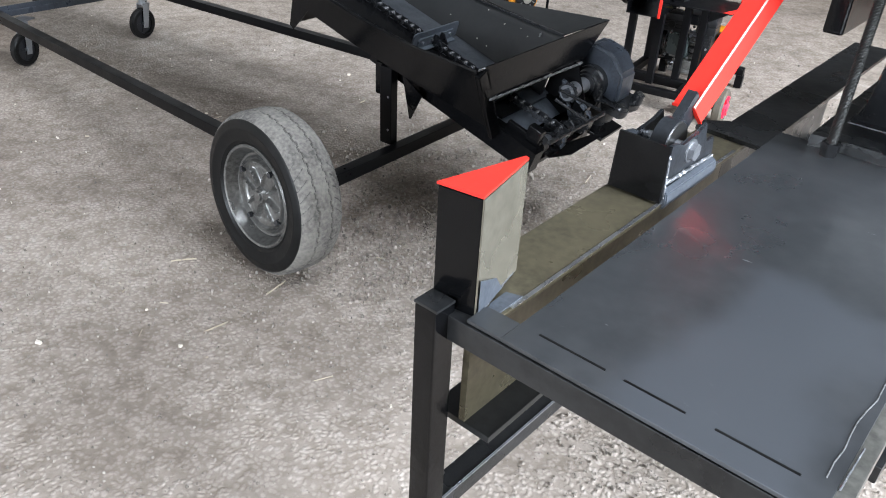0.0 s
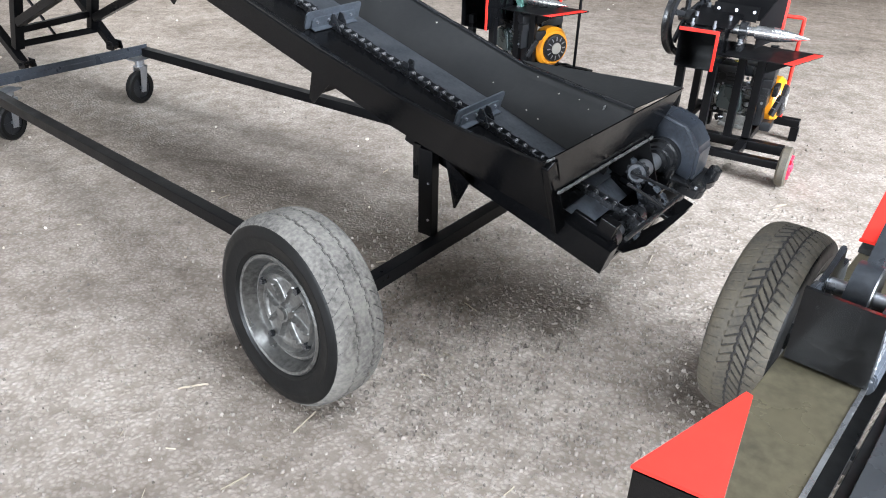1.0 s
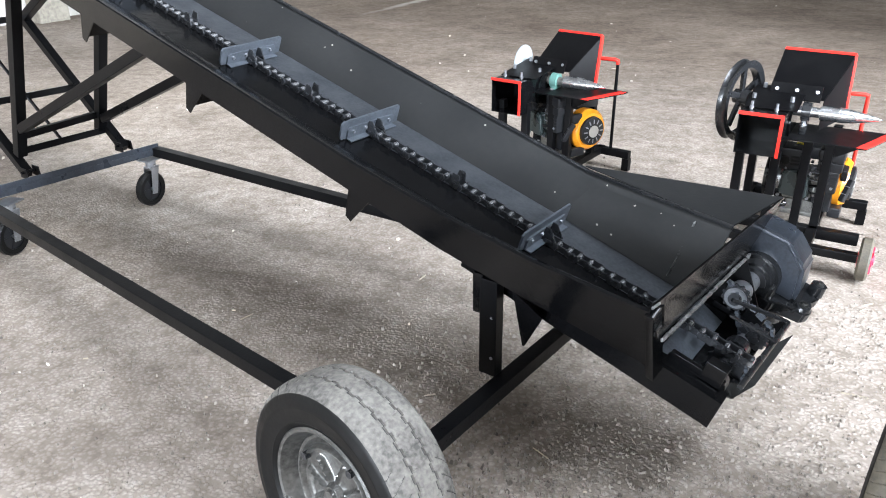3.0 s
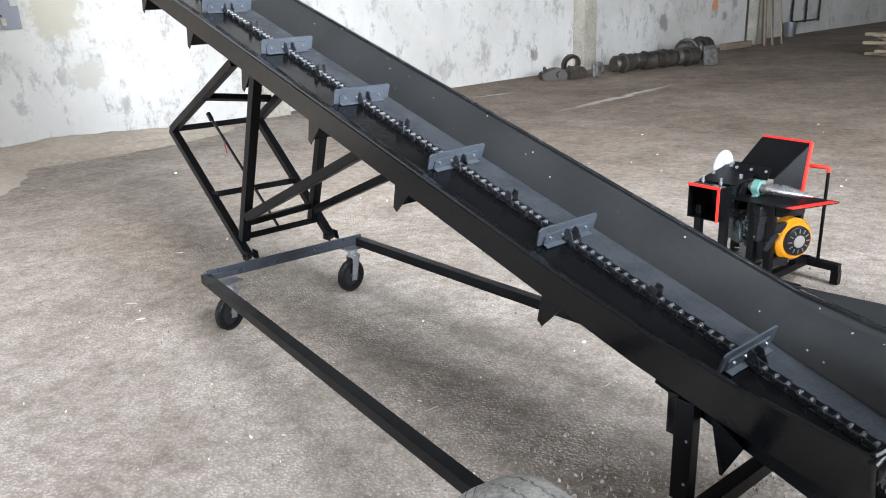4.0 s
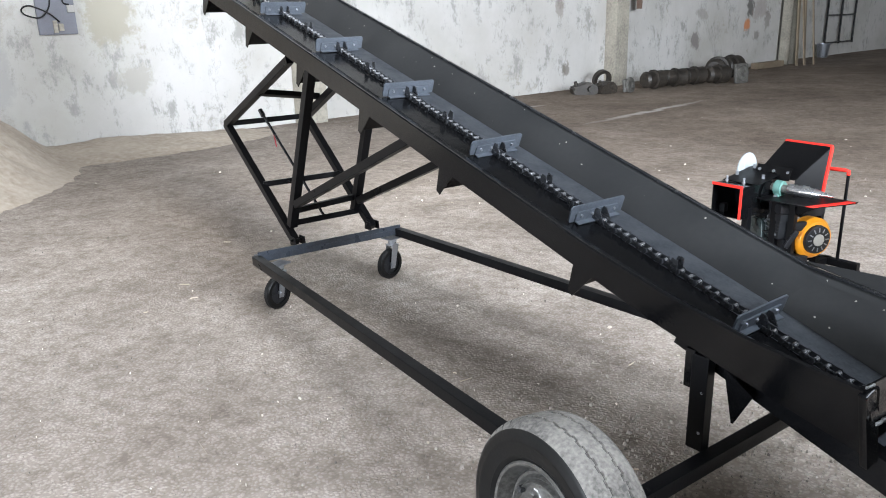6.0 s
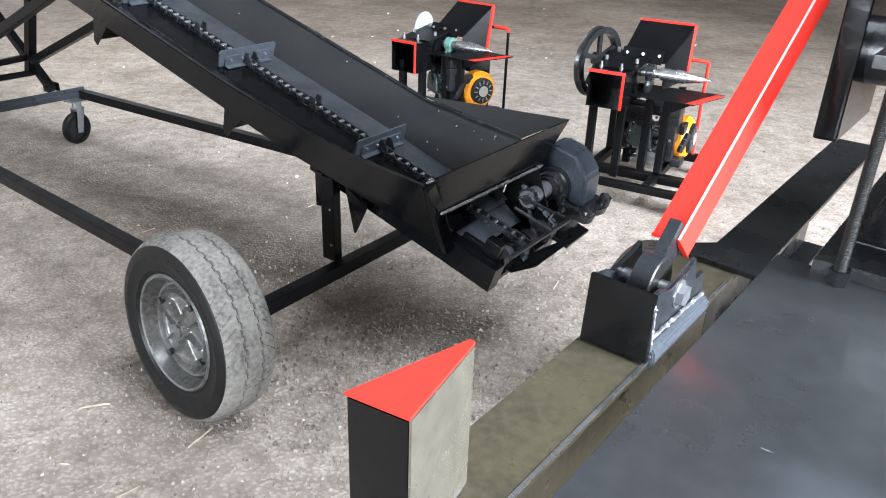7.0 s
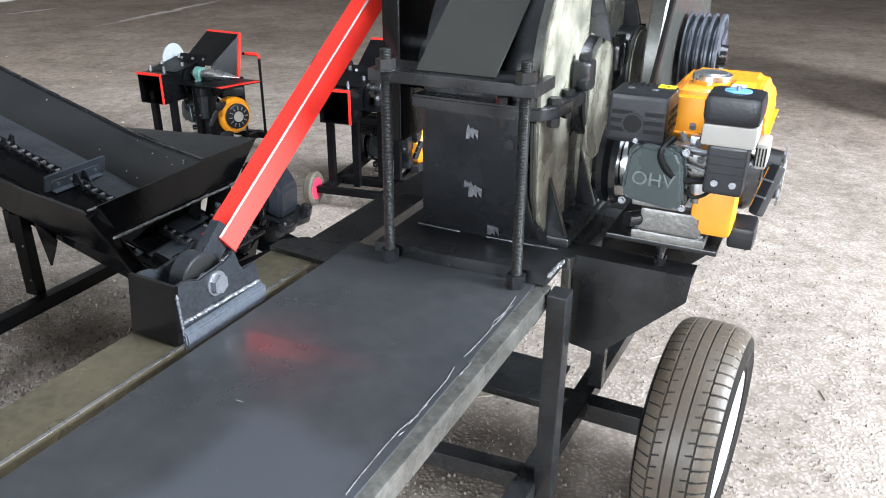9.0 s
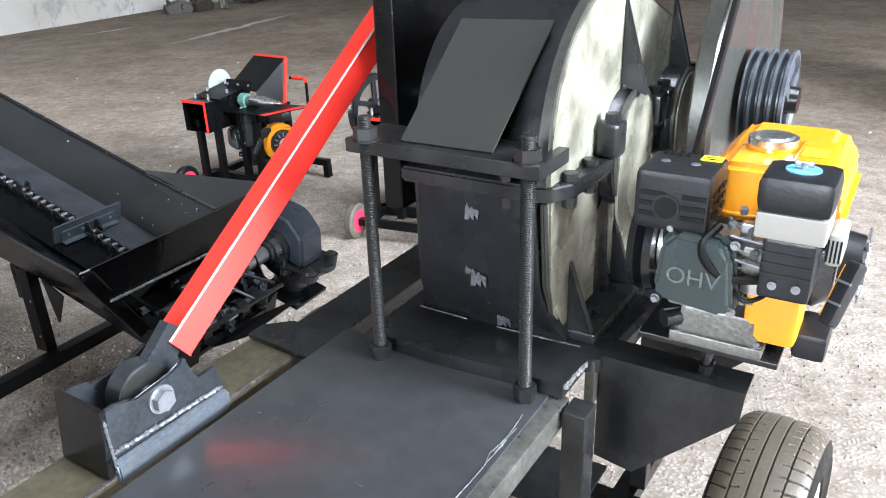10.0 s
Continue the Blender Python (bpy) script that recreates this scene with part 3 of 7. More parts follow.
def wheel(root, x, y, z, radius, width, tread_mat, rim_mat, outward, lean=0.0, turn=0.0, style="dusty", axis="y", spin=0.0):
    """A car wheel under root: tyre with cut tread and raised sidewall rings, rim and pressed disc with a four-way star. outward: +1 or -1 along the axle."""
    hub = new("wheel")
    hub.parent = root
    face = pose(x, y, z, 0, 0, {"y": 90, "x": 0}[axis] + turn) @ pose(0, 0, 0, 0, 0, 0 if outward > 0 else 180)
    hub.matrix_local = face @ pose(0, 0, 0, spin, lean, 0)
    w, rr = width / 2, 0.182
    side = [(0.72, rr - 0.002), (0.86, rr + 0.004), (0.95, rr + 0.018), (0.985, rr + 0.022), (0.98, rr + 0.026), (1.04, rr + 0.045), (1.06, (rr + radius) / 2), (1.075, (rr + radius) / 2 + 0.004), (1.05, (rr + radius) / 2 + 0.010), (1.02, radius - 0.034), (0.97, radius - 0.022)]
    t = np.linspace(-1, 1, 61)
    tread = [(0.92 * v, radius - 0.014 * abs(v) ** 5 - 0.003 * v * v) for v in t]
    prof = np.array([(-a, b) for a, b in side] + tread + side[::-1])
    px, pr = prof[:, 0] * w, prof[:, 1]
    seg = 960
    ang = np.arange(seg)[:, None] / seg
    u = (prof[:, 0] / 0.92)[None, :]
    on = np.zeros(len(prof), bool)
    on[len(side):-len(side)] = True
    saw = lambda v: np.abs((v % 1.0) - 0.5) * 2
    if style == "dusty":
        zig = 0.03 * np.sign(np.sin(2 * np.pi * ang * 46)) + 0 * u
        cut = (np.abs(np.abs(u) - 0.36 - zig * np.sign(u)) < 0.030) * 0.004
        cut = np.maximum(cut, ((saw(ang * 46 + 1.1 * u * u) > 0.93) & (np.abs(u) > 0.55)) * (0.0017 + 0.0012 * np.sin(2 * np.pi * ang * 3 + 1)))
        cut = np.maximum(cut, ((saw(ang * 46 + 0.25 + 0.35 * u) > 0.965) & (np.abs(u) < 0.36) & (np.abs(u) > 0.1)) * 0.002)
        deep = 0.0022
    elif style == "chevron":
        wave = 0.012 * np.sign(np.sin(2 * np.pi * ang * 66))
        cut = ((saw(ang * 66 + 3.5 * np.abs(u)) > 0.76) & (u < 0) & (u > -0.44)) * 0.0055
        cut = np.maximum(cut, ((saw(ang * 66 + 0.3 + 1.9 * np.abs(u)) > 0.84) & (u > 0) & (u < 0.42)) * (0.0032 + 0.0012 * np.sin(2 * np.pi * ang * 9)))
        cut = np.maximum(cut, (np.abs(u - wave) < 0.022) * 0.005)
        cut = np.maximum(cut, (np.abs(u + 0.44 - wave) < 0.026) * 0.0055)
        cut = np.maximum(cut, (np.abs(u - 0.43 - wave) < 0.014) * 0.0028)
        cut = np.maximum(cut, ((saw(ang * 66 + 1.4 * (np.abs(u) - 0.44)) > 0.86) & (u < -0.45) & (u > -0.74)) * 0.0036)
        cut = np.maximum(cut, ((saw(ang * 66 + 0.8 * np.abs(u)) > 0.92) & (np.abs(u) > 0.62)) * 0.0024)
        deep = 0.003
    else:
        cut = ((np.abs(np.abs(u) - 0.16) < 0.026) | (np.abs(np.abs(u) - 0.56) < 0.026)) * 0.006 + 0 * ang
        cut = np.maximum(cut, ((saw(ang * 58 + 0.5 * np.abs(u)) > 0.87) & (np.abs(u) > 0.60)) * 0.004)
        cut = np.maximum(cut, ((saw(ang * 58 + 0.8 * u) > 0.90) & (np.abs(u) < 0.56) & (np.abs(u) > 0.34)) * 0.0034)
        deep = 0.003
    cut = cut * on[None, :]
    rs = pr[None, :] - cut
    xs = np.repeat(px[None, :], seg, 0)
    # cuts deeper than deep take the darker groove colour
    me = ring_mesh("tyre", xs, rs, np.where(on[None, :], (cut > deep) * 2, 1), (tread_mat, RUBBER, GROOVE))
    tyre = new("tyre", me)
    tyre.parent = hub
    bm = bmesh.new()
    o = w * 0.86
    lathe(bm, [(o + 0.004, rr + 0.008), (o + 0.009, rr + 0.003), (o + 0.006, rr - 0.004), (o - 0.006, rr - 0.009), (o - 0.016, rr - 0.013), (o - 0.034, rr - 0.020), (o - 0.044, rr - 0.026), (-o, rr - 0.020), (-o - 0.008, rr + 0.004), (-o, rr + 0.002), (-w * 0.4, rr - 0.008), (o - 0.02, rr - 0.004)], 72)
    part("rim", bm, rim_mat, hub)
    # pressed disc
    n, seg = 44, 144
    rad = np.linspace(0.004, rr - 0.022, n)[None, :]
    a = np.arange(seg)[:, None] * 2 * np.pi / seg
    q = ((a + np.pi / 4) % (np.pi / 2)) - np.pi / 4
    step = lambda e0, e1, v: np.clip((v - e0) / (e1 - e0), 0, 1)
    h = 0.004 * np.sin(rad * 420) * step(0.118, 0.126, rad) + 0.016 * (1 - step(0.026, 0.032, rad)) + 0.010 * step(0.116, 0.121, rad) - 0.007 * step(0.127, 0.131, rad) - 0.012 * step(0.142, rr - 0.024, rad)
    arm = 0.30 + 2.6 * np.maximum(rad - 0.035, 0)
    dist = (np.abs(q) - arm) * rad
    zone = step(0.028, 0.04, rad) * (1 - step(0.098, 0.108, rad))
    h = h + zone * (0.015 * np.exp(-(dist / 0.005) ** 2) - 0.006 * (dist < 0))
    f = o - 0.030
    me = ring_mesh("wheel_disc", f + h, np.repeat(rad, seg, 0), np.zeros((seg, n), bool), (rim_mat,))
    disc = new("wheel_disc", me)
    disc.parent = hub
    for m in range(4):
        t = math.pi / 4 + m * math.pi / 2 + 0.05
        bm = bmesh.new()
        bolt(bm, (f + 0.004, 0.122 * math.cos(t), 0.122 * math.sin(t)), (1, 0, 0), 0.012, 0.014)
        part("lug_bolt", bm, CHAIN, hub, "dark lug bolt")
    bm = bmesh.new()
    rod(bm, (f + 0.01, 0, 0), (f + 0.024, 0, 0), 0.022, 0.018, 20)
    part("hub_cap", bm, rim_mat, hub)
    return hub


# ---- setting ----
def setting(name, bm, mat, label, category, smooth=False):
    return tagged(mesh_object(name, bm, mat, smooth), label, category, kind="structure")


def hall_box(bm, s0, s1, d0, d1, z0, z1, bevel=0.0):
    m = Matrix.Translation(hall(0, 0)) @ Matrix(((0.3925, 0.9198, 0), (0.9198, -0.3925, 0), (0, 0, 1))).to_4x4()
    v = box(bm, (s0, d0, z0), (s1, d1, z1), bevel)
    bmesh.ops.transform(bm, matrix=m, verts=v)


def build_ground():
    bm = bmesh.new()
    n = 150
    rows = [[None] * (n + 1) for _ in range(n + 1)]
    spread = lambda t: 70 * t * abs(t) ** 1.6
    for i in range(n + 1):
        for j in range(n + 1):
            x, y = spread(2 * i / n - 1) - 0.5, spread(2 * j / n - 1) + 4.0
            h = noise.fractal(Vector((x * 0.8, y * 0.8, 0)), 1.0, 2.0, 4) * 0.010 + noise.noise(Vector((x * 5, y * 5, 3))) * 0.003
            rows[i][j] = bm.verts.new((x, y, h - 0.006))
    for i in range(n):
        for j in range(n):
            bm.faces.new((rows[i][j], rows[i + 1][j], rows[i + 1][j + 1], rows[i][j + 1]))
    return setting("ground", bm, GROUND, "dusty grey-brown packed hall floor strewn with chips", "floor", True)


build_ground()

WALL_TOP = 9.5
bm = bmesh.new()
hall_box(bm, -26, 12.0, -0.30, 0.0, -0.1, 2.155)
setting("wall_west", bm, PLASTER, "lower whitewashed wall panels, flaking and stained", "wall")
bm = bmesh.new()
hall_box(bm, -26, 12.0, -0.30, -0.006, 2.163, WALL_TOP)
setting("wall_west_upper", bm, PLASTER, "upper whitewashed wall panels with peeling paint", "wall")
bm = bmesh.new()
hall_box(bm, -26, 12.0, -0.28, -0.03, 2.1555, 2.1625)
setting("trim_joint", bm, CONCRETE, "eroded mortar joint between wall panels", "trim")
bm = bmesh.new()
hall_box(bm, 12.9, 26, -0.9, -0.6, -0.1, WALL_TOP)
setting("wall_north_west", bm, PLASTER, "whitewashed wall of the next bay", "wall")
bm = bmesh.new()
hall_box(bm, 26, 26.3, -1, 24.3, -0.1, WALL_TOP)
setting("wall_north", bm, PLASTER, "end wall of the hall in shade", "wall")
for k, (s0, s1, z0) in enumerate(((-26, -10.1, -0.1), (-5.1, 26.3, -0.1), (-10.1, -5.1, 7.8))):
    bm = bmesh.new()
    hall_box(bm, s0, s1, 21.0, 21.3, z0, WALL_TOP)
    setting("wall_east_%d" % (k + 1), bm, PLASTER, "whitewashed wall beside the open gate", "wall")
for k, (d0, d1, z0) in enumerate(((-0.3, 4.6, -0.1), (14.4, 24.3, -0.1), (4.6, 14.4, 5.4))):
    bm = bmesh.new()
    hall_box(bm, -26.3, -26, d0, d1, z0, WALL_TOP)
    setting("wall_south_%d" % (k + 1), bm, PLASTER, "whitewashed wall beside the rear gate", "wall")
bm = bmesh.new()
for s0, s1, d0, d1 in ((-26.3, -11.0, -1.2, 24.3), (-11.0, -5.0, -1.2, 12.2), (-11.0, -5.0, 15.8, 24.3), (-5.0, 26.3, -1.2, 24.3)):
    hall_box(bm, s0, s1, d0, d1, WALL_TOP + 0.2, WALL_TOP + 0.4)
setting("ceiling", bm, ROOF, "dark concrete roof slabs of the hall", "ceiling")
for k in range(-2, 3):
    s = -3.24 + 7.78 * k
    bm = bmesh.new()
    hall_box(bm, s - 0.22, s + 0.22, 0.004, 0.30, -0.1, WALL_TOP, 0.02)
    setting("column_%d" % (k + 3), bm, CONCRETE, "bare concrete wall column", "column")


# ---- chain conveyor ----
CONV = pose(0.9455, 2.9663, 0, 0, 0, 154.545)
SL, CL = math.sin(radians(17.331)), math.cos(radians(17.331))


def k(u, v, w):
    """A place on the sloping trough: u up the slope, v to its side, w square to its bed."""
    return Vector((u * CL - w * SL, v, 0.4565 + u * SL + w * CL))


KUP = Vector((-SL, 0, CL))
U_END = 7.6


def section(bm, sections):
    """Closed cross sections [(u, [(v, w), ...]), ...] joined into a skin."""
    rings = [[bm.verts.new(k(u if not isinstance(u, (list, tuple)) else u[i], v, w)) for i, (v, w) in enumerate(pts)] for u, pts in sections]
    n = len(rings[0])
    for a, b in zip(rings, rings[1:]):
        for i in range(n):
            bm.faces.new((a[i], a[(i + 1) % n], b[(i + 1) % n], b[i]))
    bm.faces.new(rings[0])
    bm.faces.new(rings[-1])


def kbox(bm, lo, hi, bevel=0.0):
    m = Matrix.Translation(k(0, 0, 0)) @ Matrix(((CL, 0, -SL), (0, 1, 0), (SL, 0, CL))).to_4x4()
    return box(bm, lo, hi, bevel, m)


def build_conveyor():
    root = thing("chain_conveyor", "long black inclined chain conveyor with steel flights on a wheeled frame", "conveyor", CONV)
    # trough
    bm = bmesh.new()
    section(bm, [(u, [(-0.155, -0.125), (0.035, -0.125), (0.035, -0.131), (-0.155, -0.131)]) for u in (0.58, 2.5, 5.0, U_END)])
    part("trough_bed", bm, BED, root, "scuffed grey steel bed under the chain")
    # near half of the bed: dark reflection of the trough side put into the colour
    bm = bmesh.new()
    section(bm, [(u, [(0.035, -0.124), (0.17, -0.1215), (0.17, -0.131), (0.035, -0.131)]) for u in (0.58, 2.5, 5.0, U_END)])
    part("bed_dark_strip", bm, BLACK, root, "glossy black bed strip with the side's dark reflection in its colour")
    bm = bmesh.new()
    near = [(0.166, -0.124), (0.272, -0.062), (0.300, -0.058), (0.305, -0.062), (0.303, -0.157), (0.296, -0.157), (0.296, -0.075), (0.266, -0.072), (0.166, -0.130)]
    mid = [(0.166, -0.124), (0.275, -0.045), (0.305, -0.036), (0.310, -0.042), (0.303, -0.155), (0.296, -0.155), (0.300, -0.055), (0.268, -0.055), (0.166, -0.130)]
    frontal = [(0.20, -0.122), (0.405, 0.118), (0.433, 0.138), (0.438, 0.132), (0.238, -0.150), (0.230, -0.150), (0.425, 0.115), (0.395, 0.105), (0.19, -0.130)]
    section(bm, [([0.60, 0.605, 0.605, 0.605, 0.558, 0.558, 0.605, 0.605, 0.60], frontal), (0.95, [((a + 2 * c) / 3, (b + 2 * d) / 3) for (a, b), (c, d) in zip(frontal, mid)]), (1.25, mid), (1.6, near), (4.0, near), (U_END, near)])
    part("trough_side", bm, BLACK, root, "glossy black trough side with folded lip")
    bm = bmesh.new()
    far = [(-0.152, -0.124), (-0.285, -0.020), (-0.308, -0.010), (-0.316, -0.012), (-0.316, -0.157), (-0.308, -0.157), (-0.306, -0.030), (-0.152, -0.131)]
    ffront = [(-0.128, -0.124), (-0.108, 0.135), (-0.112, 0.150), (-0.120, 0.150), (-0.146, -0.150), (-0.138, -0.150), (-0.122, 0.130), (-0.138, -0.131)]
    section(bm, [(0.598, ffront), (1.11, far), (4.0, far), (U_END, far)])
    part("trough_side", bm, TROUGH, root, "dusty black trough side")
    bm = bmesh.new()
    for a, b in ((k(1.11, -0.30, -0.008), k(U_END, -0.30, -0.008)), (k(1.11, -0.30, -0.008), k(0.60, -0.112, 0.150))):
        beam(bm, a, b, 0.014, 0.009, KUP, 0.002)
    part("rim_bar", bm, CAST, root)
    bm = bmesh.new()
    slab(bm, [k(1.13, -0.312, -0.006), k(0.602, -0.115, 0.146), k(0.540, -0.345, 0.196)], 0.004)
    part("hopper_sheet", bm, TROUGH, root, "flared black hopper sheet")
    bm = bmesh.new()
    patch(bm, [k(0.607, 0.438, 0.140), k(0.540, -0.345, 0.198), k(0.542, -0.256, 0.036), k(0.570, 0.365, 0.031)], 0.006)
    part("hopper_front", bm, BLACK, root, "glossy black hopper front plate")
    bm = bmesh.new()
    slab(bm, [k(0.612, 0.442, 0.142), k(0.588, 0.398, 0.142), k(0.545, 0.215, -0.150), k(0.562, 0.246, -0.150)], 0.006)
    beam(bm, k(0.603, 0.418, 0.130), k(0.556, 0.232, -0.165), 0.046, 0.024, k(1, 0, 0) - k(0, 0, 0), 0.007)
    part("corner_post", bm, BLACK, root, "rounded glossy black corner post")
    bm = bmesh.new()
    slab(bm, [k(0.62, -0.205, -0.18), k(0.62, -0.205, 0.05), k(0.535, -0.205, 0.04), k(0.40, -0.205, -0.13), k(0.40, -0.205, -0.18)], 0.006)
    part("tail_cheek", bm, SATIN, root, "black side plate of the tail")
    bm = bmesh.new()
    slab(bm, [k(0.66, 0.16, -0.125), k(0.66, -0.20, -0.125), k(0.60, -0.20, 0.05), k(0.60, 0.0, 0.04)], 0.004)
    part("inner_baffle", bm, SATIN, root, "black inner baffle")
    for a, b, r, st in ((k(0.562, 0.362, 0.028), k(0.534, -0.25, 0.034), 0.005, 0.016), (k(0.604, 0.436, 0.142), k(0.600, 0.40, 0.146), 0.004, 0.012), (k(0.70, -0.136, 0.10), k(0.70, -0.138, -0.11), 0.0035, 0.014)):
        weld_part("weld_seam", root, a, b, r, st, "rough bright weld seam", BEAD)
    # return box and cross brackets below
    bm = bmesh.new()
    section(bm, [(u, [(-0.2, -0.150), (0.2, -0.150), (0.2, -0.20), (-0.2, -0.20)]) for u in (0.8, U_END)])
    part("return_channel", bm, SATIN, root)
    bm = None
    for u in (1.62, 2.46, 3.13, 3.79, 4.45, 5.11, 5.76, 6.42):
        bm = bmesh.new()
        slab(bm, [k(u - 0.06, 0.20, -0.158), k(u + 0.075, 0.20, -0.158), k(u + 0.06, 0.20, -0.335), k(u + 0.035, 0.20, -0.345)], 0.004)
        slab(bm, [k(u + 0.06, 0.20, -0.335), k(u + 0.075, 0.20, -0.158), k(u + 0.075, -0.20, -0.158), k(u + 0.06, -0.20, -0.335)], 0.004)
        part("bracket", bm, BLACK, root)
    # flights
    step, u0 = 0.671, 1.068
    first = []
    for i in range(9 + 1):
        u = u0 + i * step + (0.06 if i == 1 else 0.0)
        if u > U_END - 0.1:
            break
        made = first
        if not first:
            bm = bmesh.new()
            prism(bm, [(-0.134, 0.0), (0.152, 0.0), (0.158, 0.012), (0.158, 0.058), (0.150, 0.067), (-0.126, 0.067), (-0.134, 0.060)], -0.003, 0.004, lambda a, b, c: Vector((c, a, b)))
            plate = bm
            bm2 = bmesh.new()
            prism(bm2, [(-0.10, 0.0), (0.13, 0.0), (0.13, 0.034), (0.124, 0.042), (-0.094, 0.042), (-0.10, 0.034)], -0.010, -0.003, lambda a, b, c: Vector((c, a, b)))
            box(bm2, (-0.03, -0.10, 0.0), (-0.004, 0.13, 0.004))
            bolts = []
            for v in (-0.075, -0.02, 0.045, 0.105):
                bm3 = bmesh.new()
                bolt(bm3, (-0.010, v, 0.026), (-1, 0, 0), 0.006, 0.006)
                bolts.append(("flight_bolt", bm3, ZINC))
            bm4 = bmesh.new()
            for v in (-0.006, 0.036):
                slab(bm4, [(-0.075, v, -0.004), (-0.008, v, -0.004), (-0.012, v, 0.05), (-0.03, v, 0.05)], 0.004)
            first = [(n, b, m) for n, b, m in (("flight_plate", plate, FLIGHT), ("flight_backing", bm2, FLIGHT), *bolts, ("chain_lug", bm4, CHAIN))]
            meshes = []
            for n, b, m in first:
                ob = part(n, b, m, root, smooth=False)
                meshes.append((n, ob.data))
                ob.matrix_local = Matrix.Translation(k(u, 0, -0.118)) @ Matrix(((CL, 0, -SL), (0, 1, 0), (SL, 0, CL))).to_4x4()
        else:
            for n, me in meshes:
                ob = new(n, me)
                ob.parent = root
                ob.matrix_local = Matrix.Translation(k(u, 0, -0.118)) @ Matrix(((CL, 0, -SL), (0, 1, 0), (SL, 0, CL))).to_4x4() @ pose(0, 0, 0, 0, -4 + 3 * math.sin(i * 2.1), 1.5 * math.sin(i * 3.7))
    # chain
    pitch, cv = step / 18, 0.02
    bm = bmesh.new()
    for v in (-0.013, 0.013):
        prism(bm, [(-0.024, 0.0), (-0.019, 0.009), (-0.008, 0.007), (0.008, 0.007), (0.019, 0.009), (0.024, 0.0), (0.019, -0.009), (0.008, -0.007), (-0.008, -0.007), (-0.019, -0.009)], v - 0.002, v + 0.002, lambda a, b, c: Vector((a, c, b)))
    outer = part("chain_link", bm, CHAIN, root, smooth=False)
    bm = bmesh.new()
    for x in (-pitch / 2, pitch / 2):
        rod(bm, (x, -0.016, 0), (x, 0.016, 0), 0.0085, seg=10)
    roller = part("chain_roller", bm, ROLLER, root, smooth=True)
    n = int((6.9 - 0.37) / pitch)
    frame_m = Matrix(((CL, 0, -SL), (0, 1, 0), (SL, 0, CL))).to_4x4()
    for i in range(n):
        u = 0.37 + (i + 0.5) * pitch
        at = Matrix.Translation(k(u, cv + 0.003 * math.sin(u * 3), -0.111)) @ frame_m
        o = outer if i == 0 else new("chain_link", outer.data)
        o.parent = root
        o.matrix_local = at @ Matrix.Diagonal((1.04, 1.5 if i % 2 else 1.05, 1.3, 1))
        if i % 2 == 0:
            r = roller if i == 0 else new("chain_roller", roller.data)
            r.parent = root
            r.matrix_local = at
    for i in range(10):
        u = u0 + (i + 0.5) * step
        for v in (cv - 0.018, cv + 0.018):
            bm = bmesh.new()
            slab(bm, [k(u - 0.02, v, -0.112), k(u + 0.02, v, -0.112), k(u + 0.012, v, -0.072), k(u - 0.012, v, -0.072)], 0.004)
            part("chain_tab", bm, CHAIN, root)
    # tail end: side channels, shafts, sprockets, slack chain, tensioner, gear motor
    for v0, v1 in ((0.166, 0.224), (-0.224, -0.166)):
        bm = bmesh.new()
        section(bm, [(u, [(v0, -0.136), (v1, -0.136), (v1, -0.226), (v0, -0.226)]) for u in (0.374, 1.2)])
        part("tail_channel", bm, BLACK, root)
        bm = bmesh.new()
        section(bm, [(u, [(v0 - 0.012, -0.132), (v1 - 0.01, -0.132), (v1 - 0.01, -0.1355), (v0 - 0.008, -0.1355), (v0 - 0.008, -0.175), (v0 - 0.012, -0.175)]) for u in (0.392, 0.555)])
        part("slide_angle", bm, BLACK, root)
    for v in (0.17, -0.17):
        bm = bmesh.new()
        kbox(bm, (0.395, v - 0.012, -0.131), (0.55, v + 0.006, -0.112), 0.003)
        kbox(bm, (0.40, v - 0.02, -0.13), (0.46, v + 0.02, -0.07), 0.006)
        part("tensioner", bm, BLACK, root)
    bm = bmesh.new()
    rod(bm, k(0.424, -0.20, -0.166), k(0.424, 0.166, -0.166), 0.020, seg=24)
    part("tail_shaft", bm, ZINC, root, "bright steel tail shaft")
    for v in (0.115, -0.075):
        bm = bmesh.new()
        rod(bm, k(0.424, v - 0.02, -0.166), k(0.424, v + 0.02, -0.166), 0.037, seg=28)
        part("shaft_collar", bm, CAST, root)
    bm = bmesh.new()
    rod(bm, k(0.50, -0.30, -0.058), k(0.50, -0.14, -0.058), 0.032, seg=24)
    part("drive_shaft", bm, ZINC, root, "bright steel drive shaft")

    def sprocket(u, v, w, r, teeth, name="sprocket"):
        b = bmesh.new()
        out = []
        for i in range(teeth * 4):
            a = 2 * math.pi * i / (teeth * 4)
            q = r * (1.0 if i % 4 in (0, 1) else 0.88)
            out.append((q * math.cos(a), q * math.sin(a)))
        prism(b, out, v - 0.006, v + 0.006, lambda a, c, d: k(u + a, d, w + c))
        rod(b, k(u, v - 0.02, w), k(u, v + 0.02, w), r * 0.45, seg=20)
        part(name, b, CHAIN, root)

    sprocket(0.424, 0.02, -0.166, 0.056, 10)
    sprocket(0.405, -0.15, -0.142, 0.045, 14)
    sprocket(0.50, -0.15, -0.058, 0.042, 12)
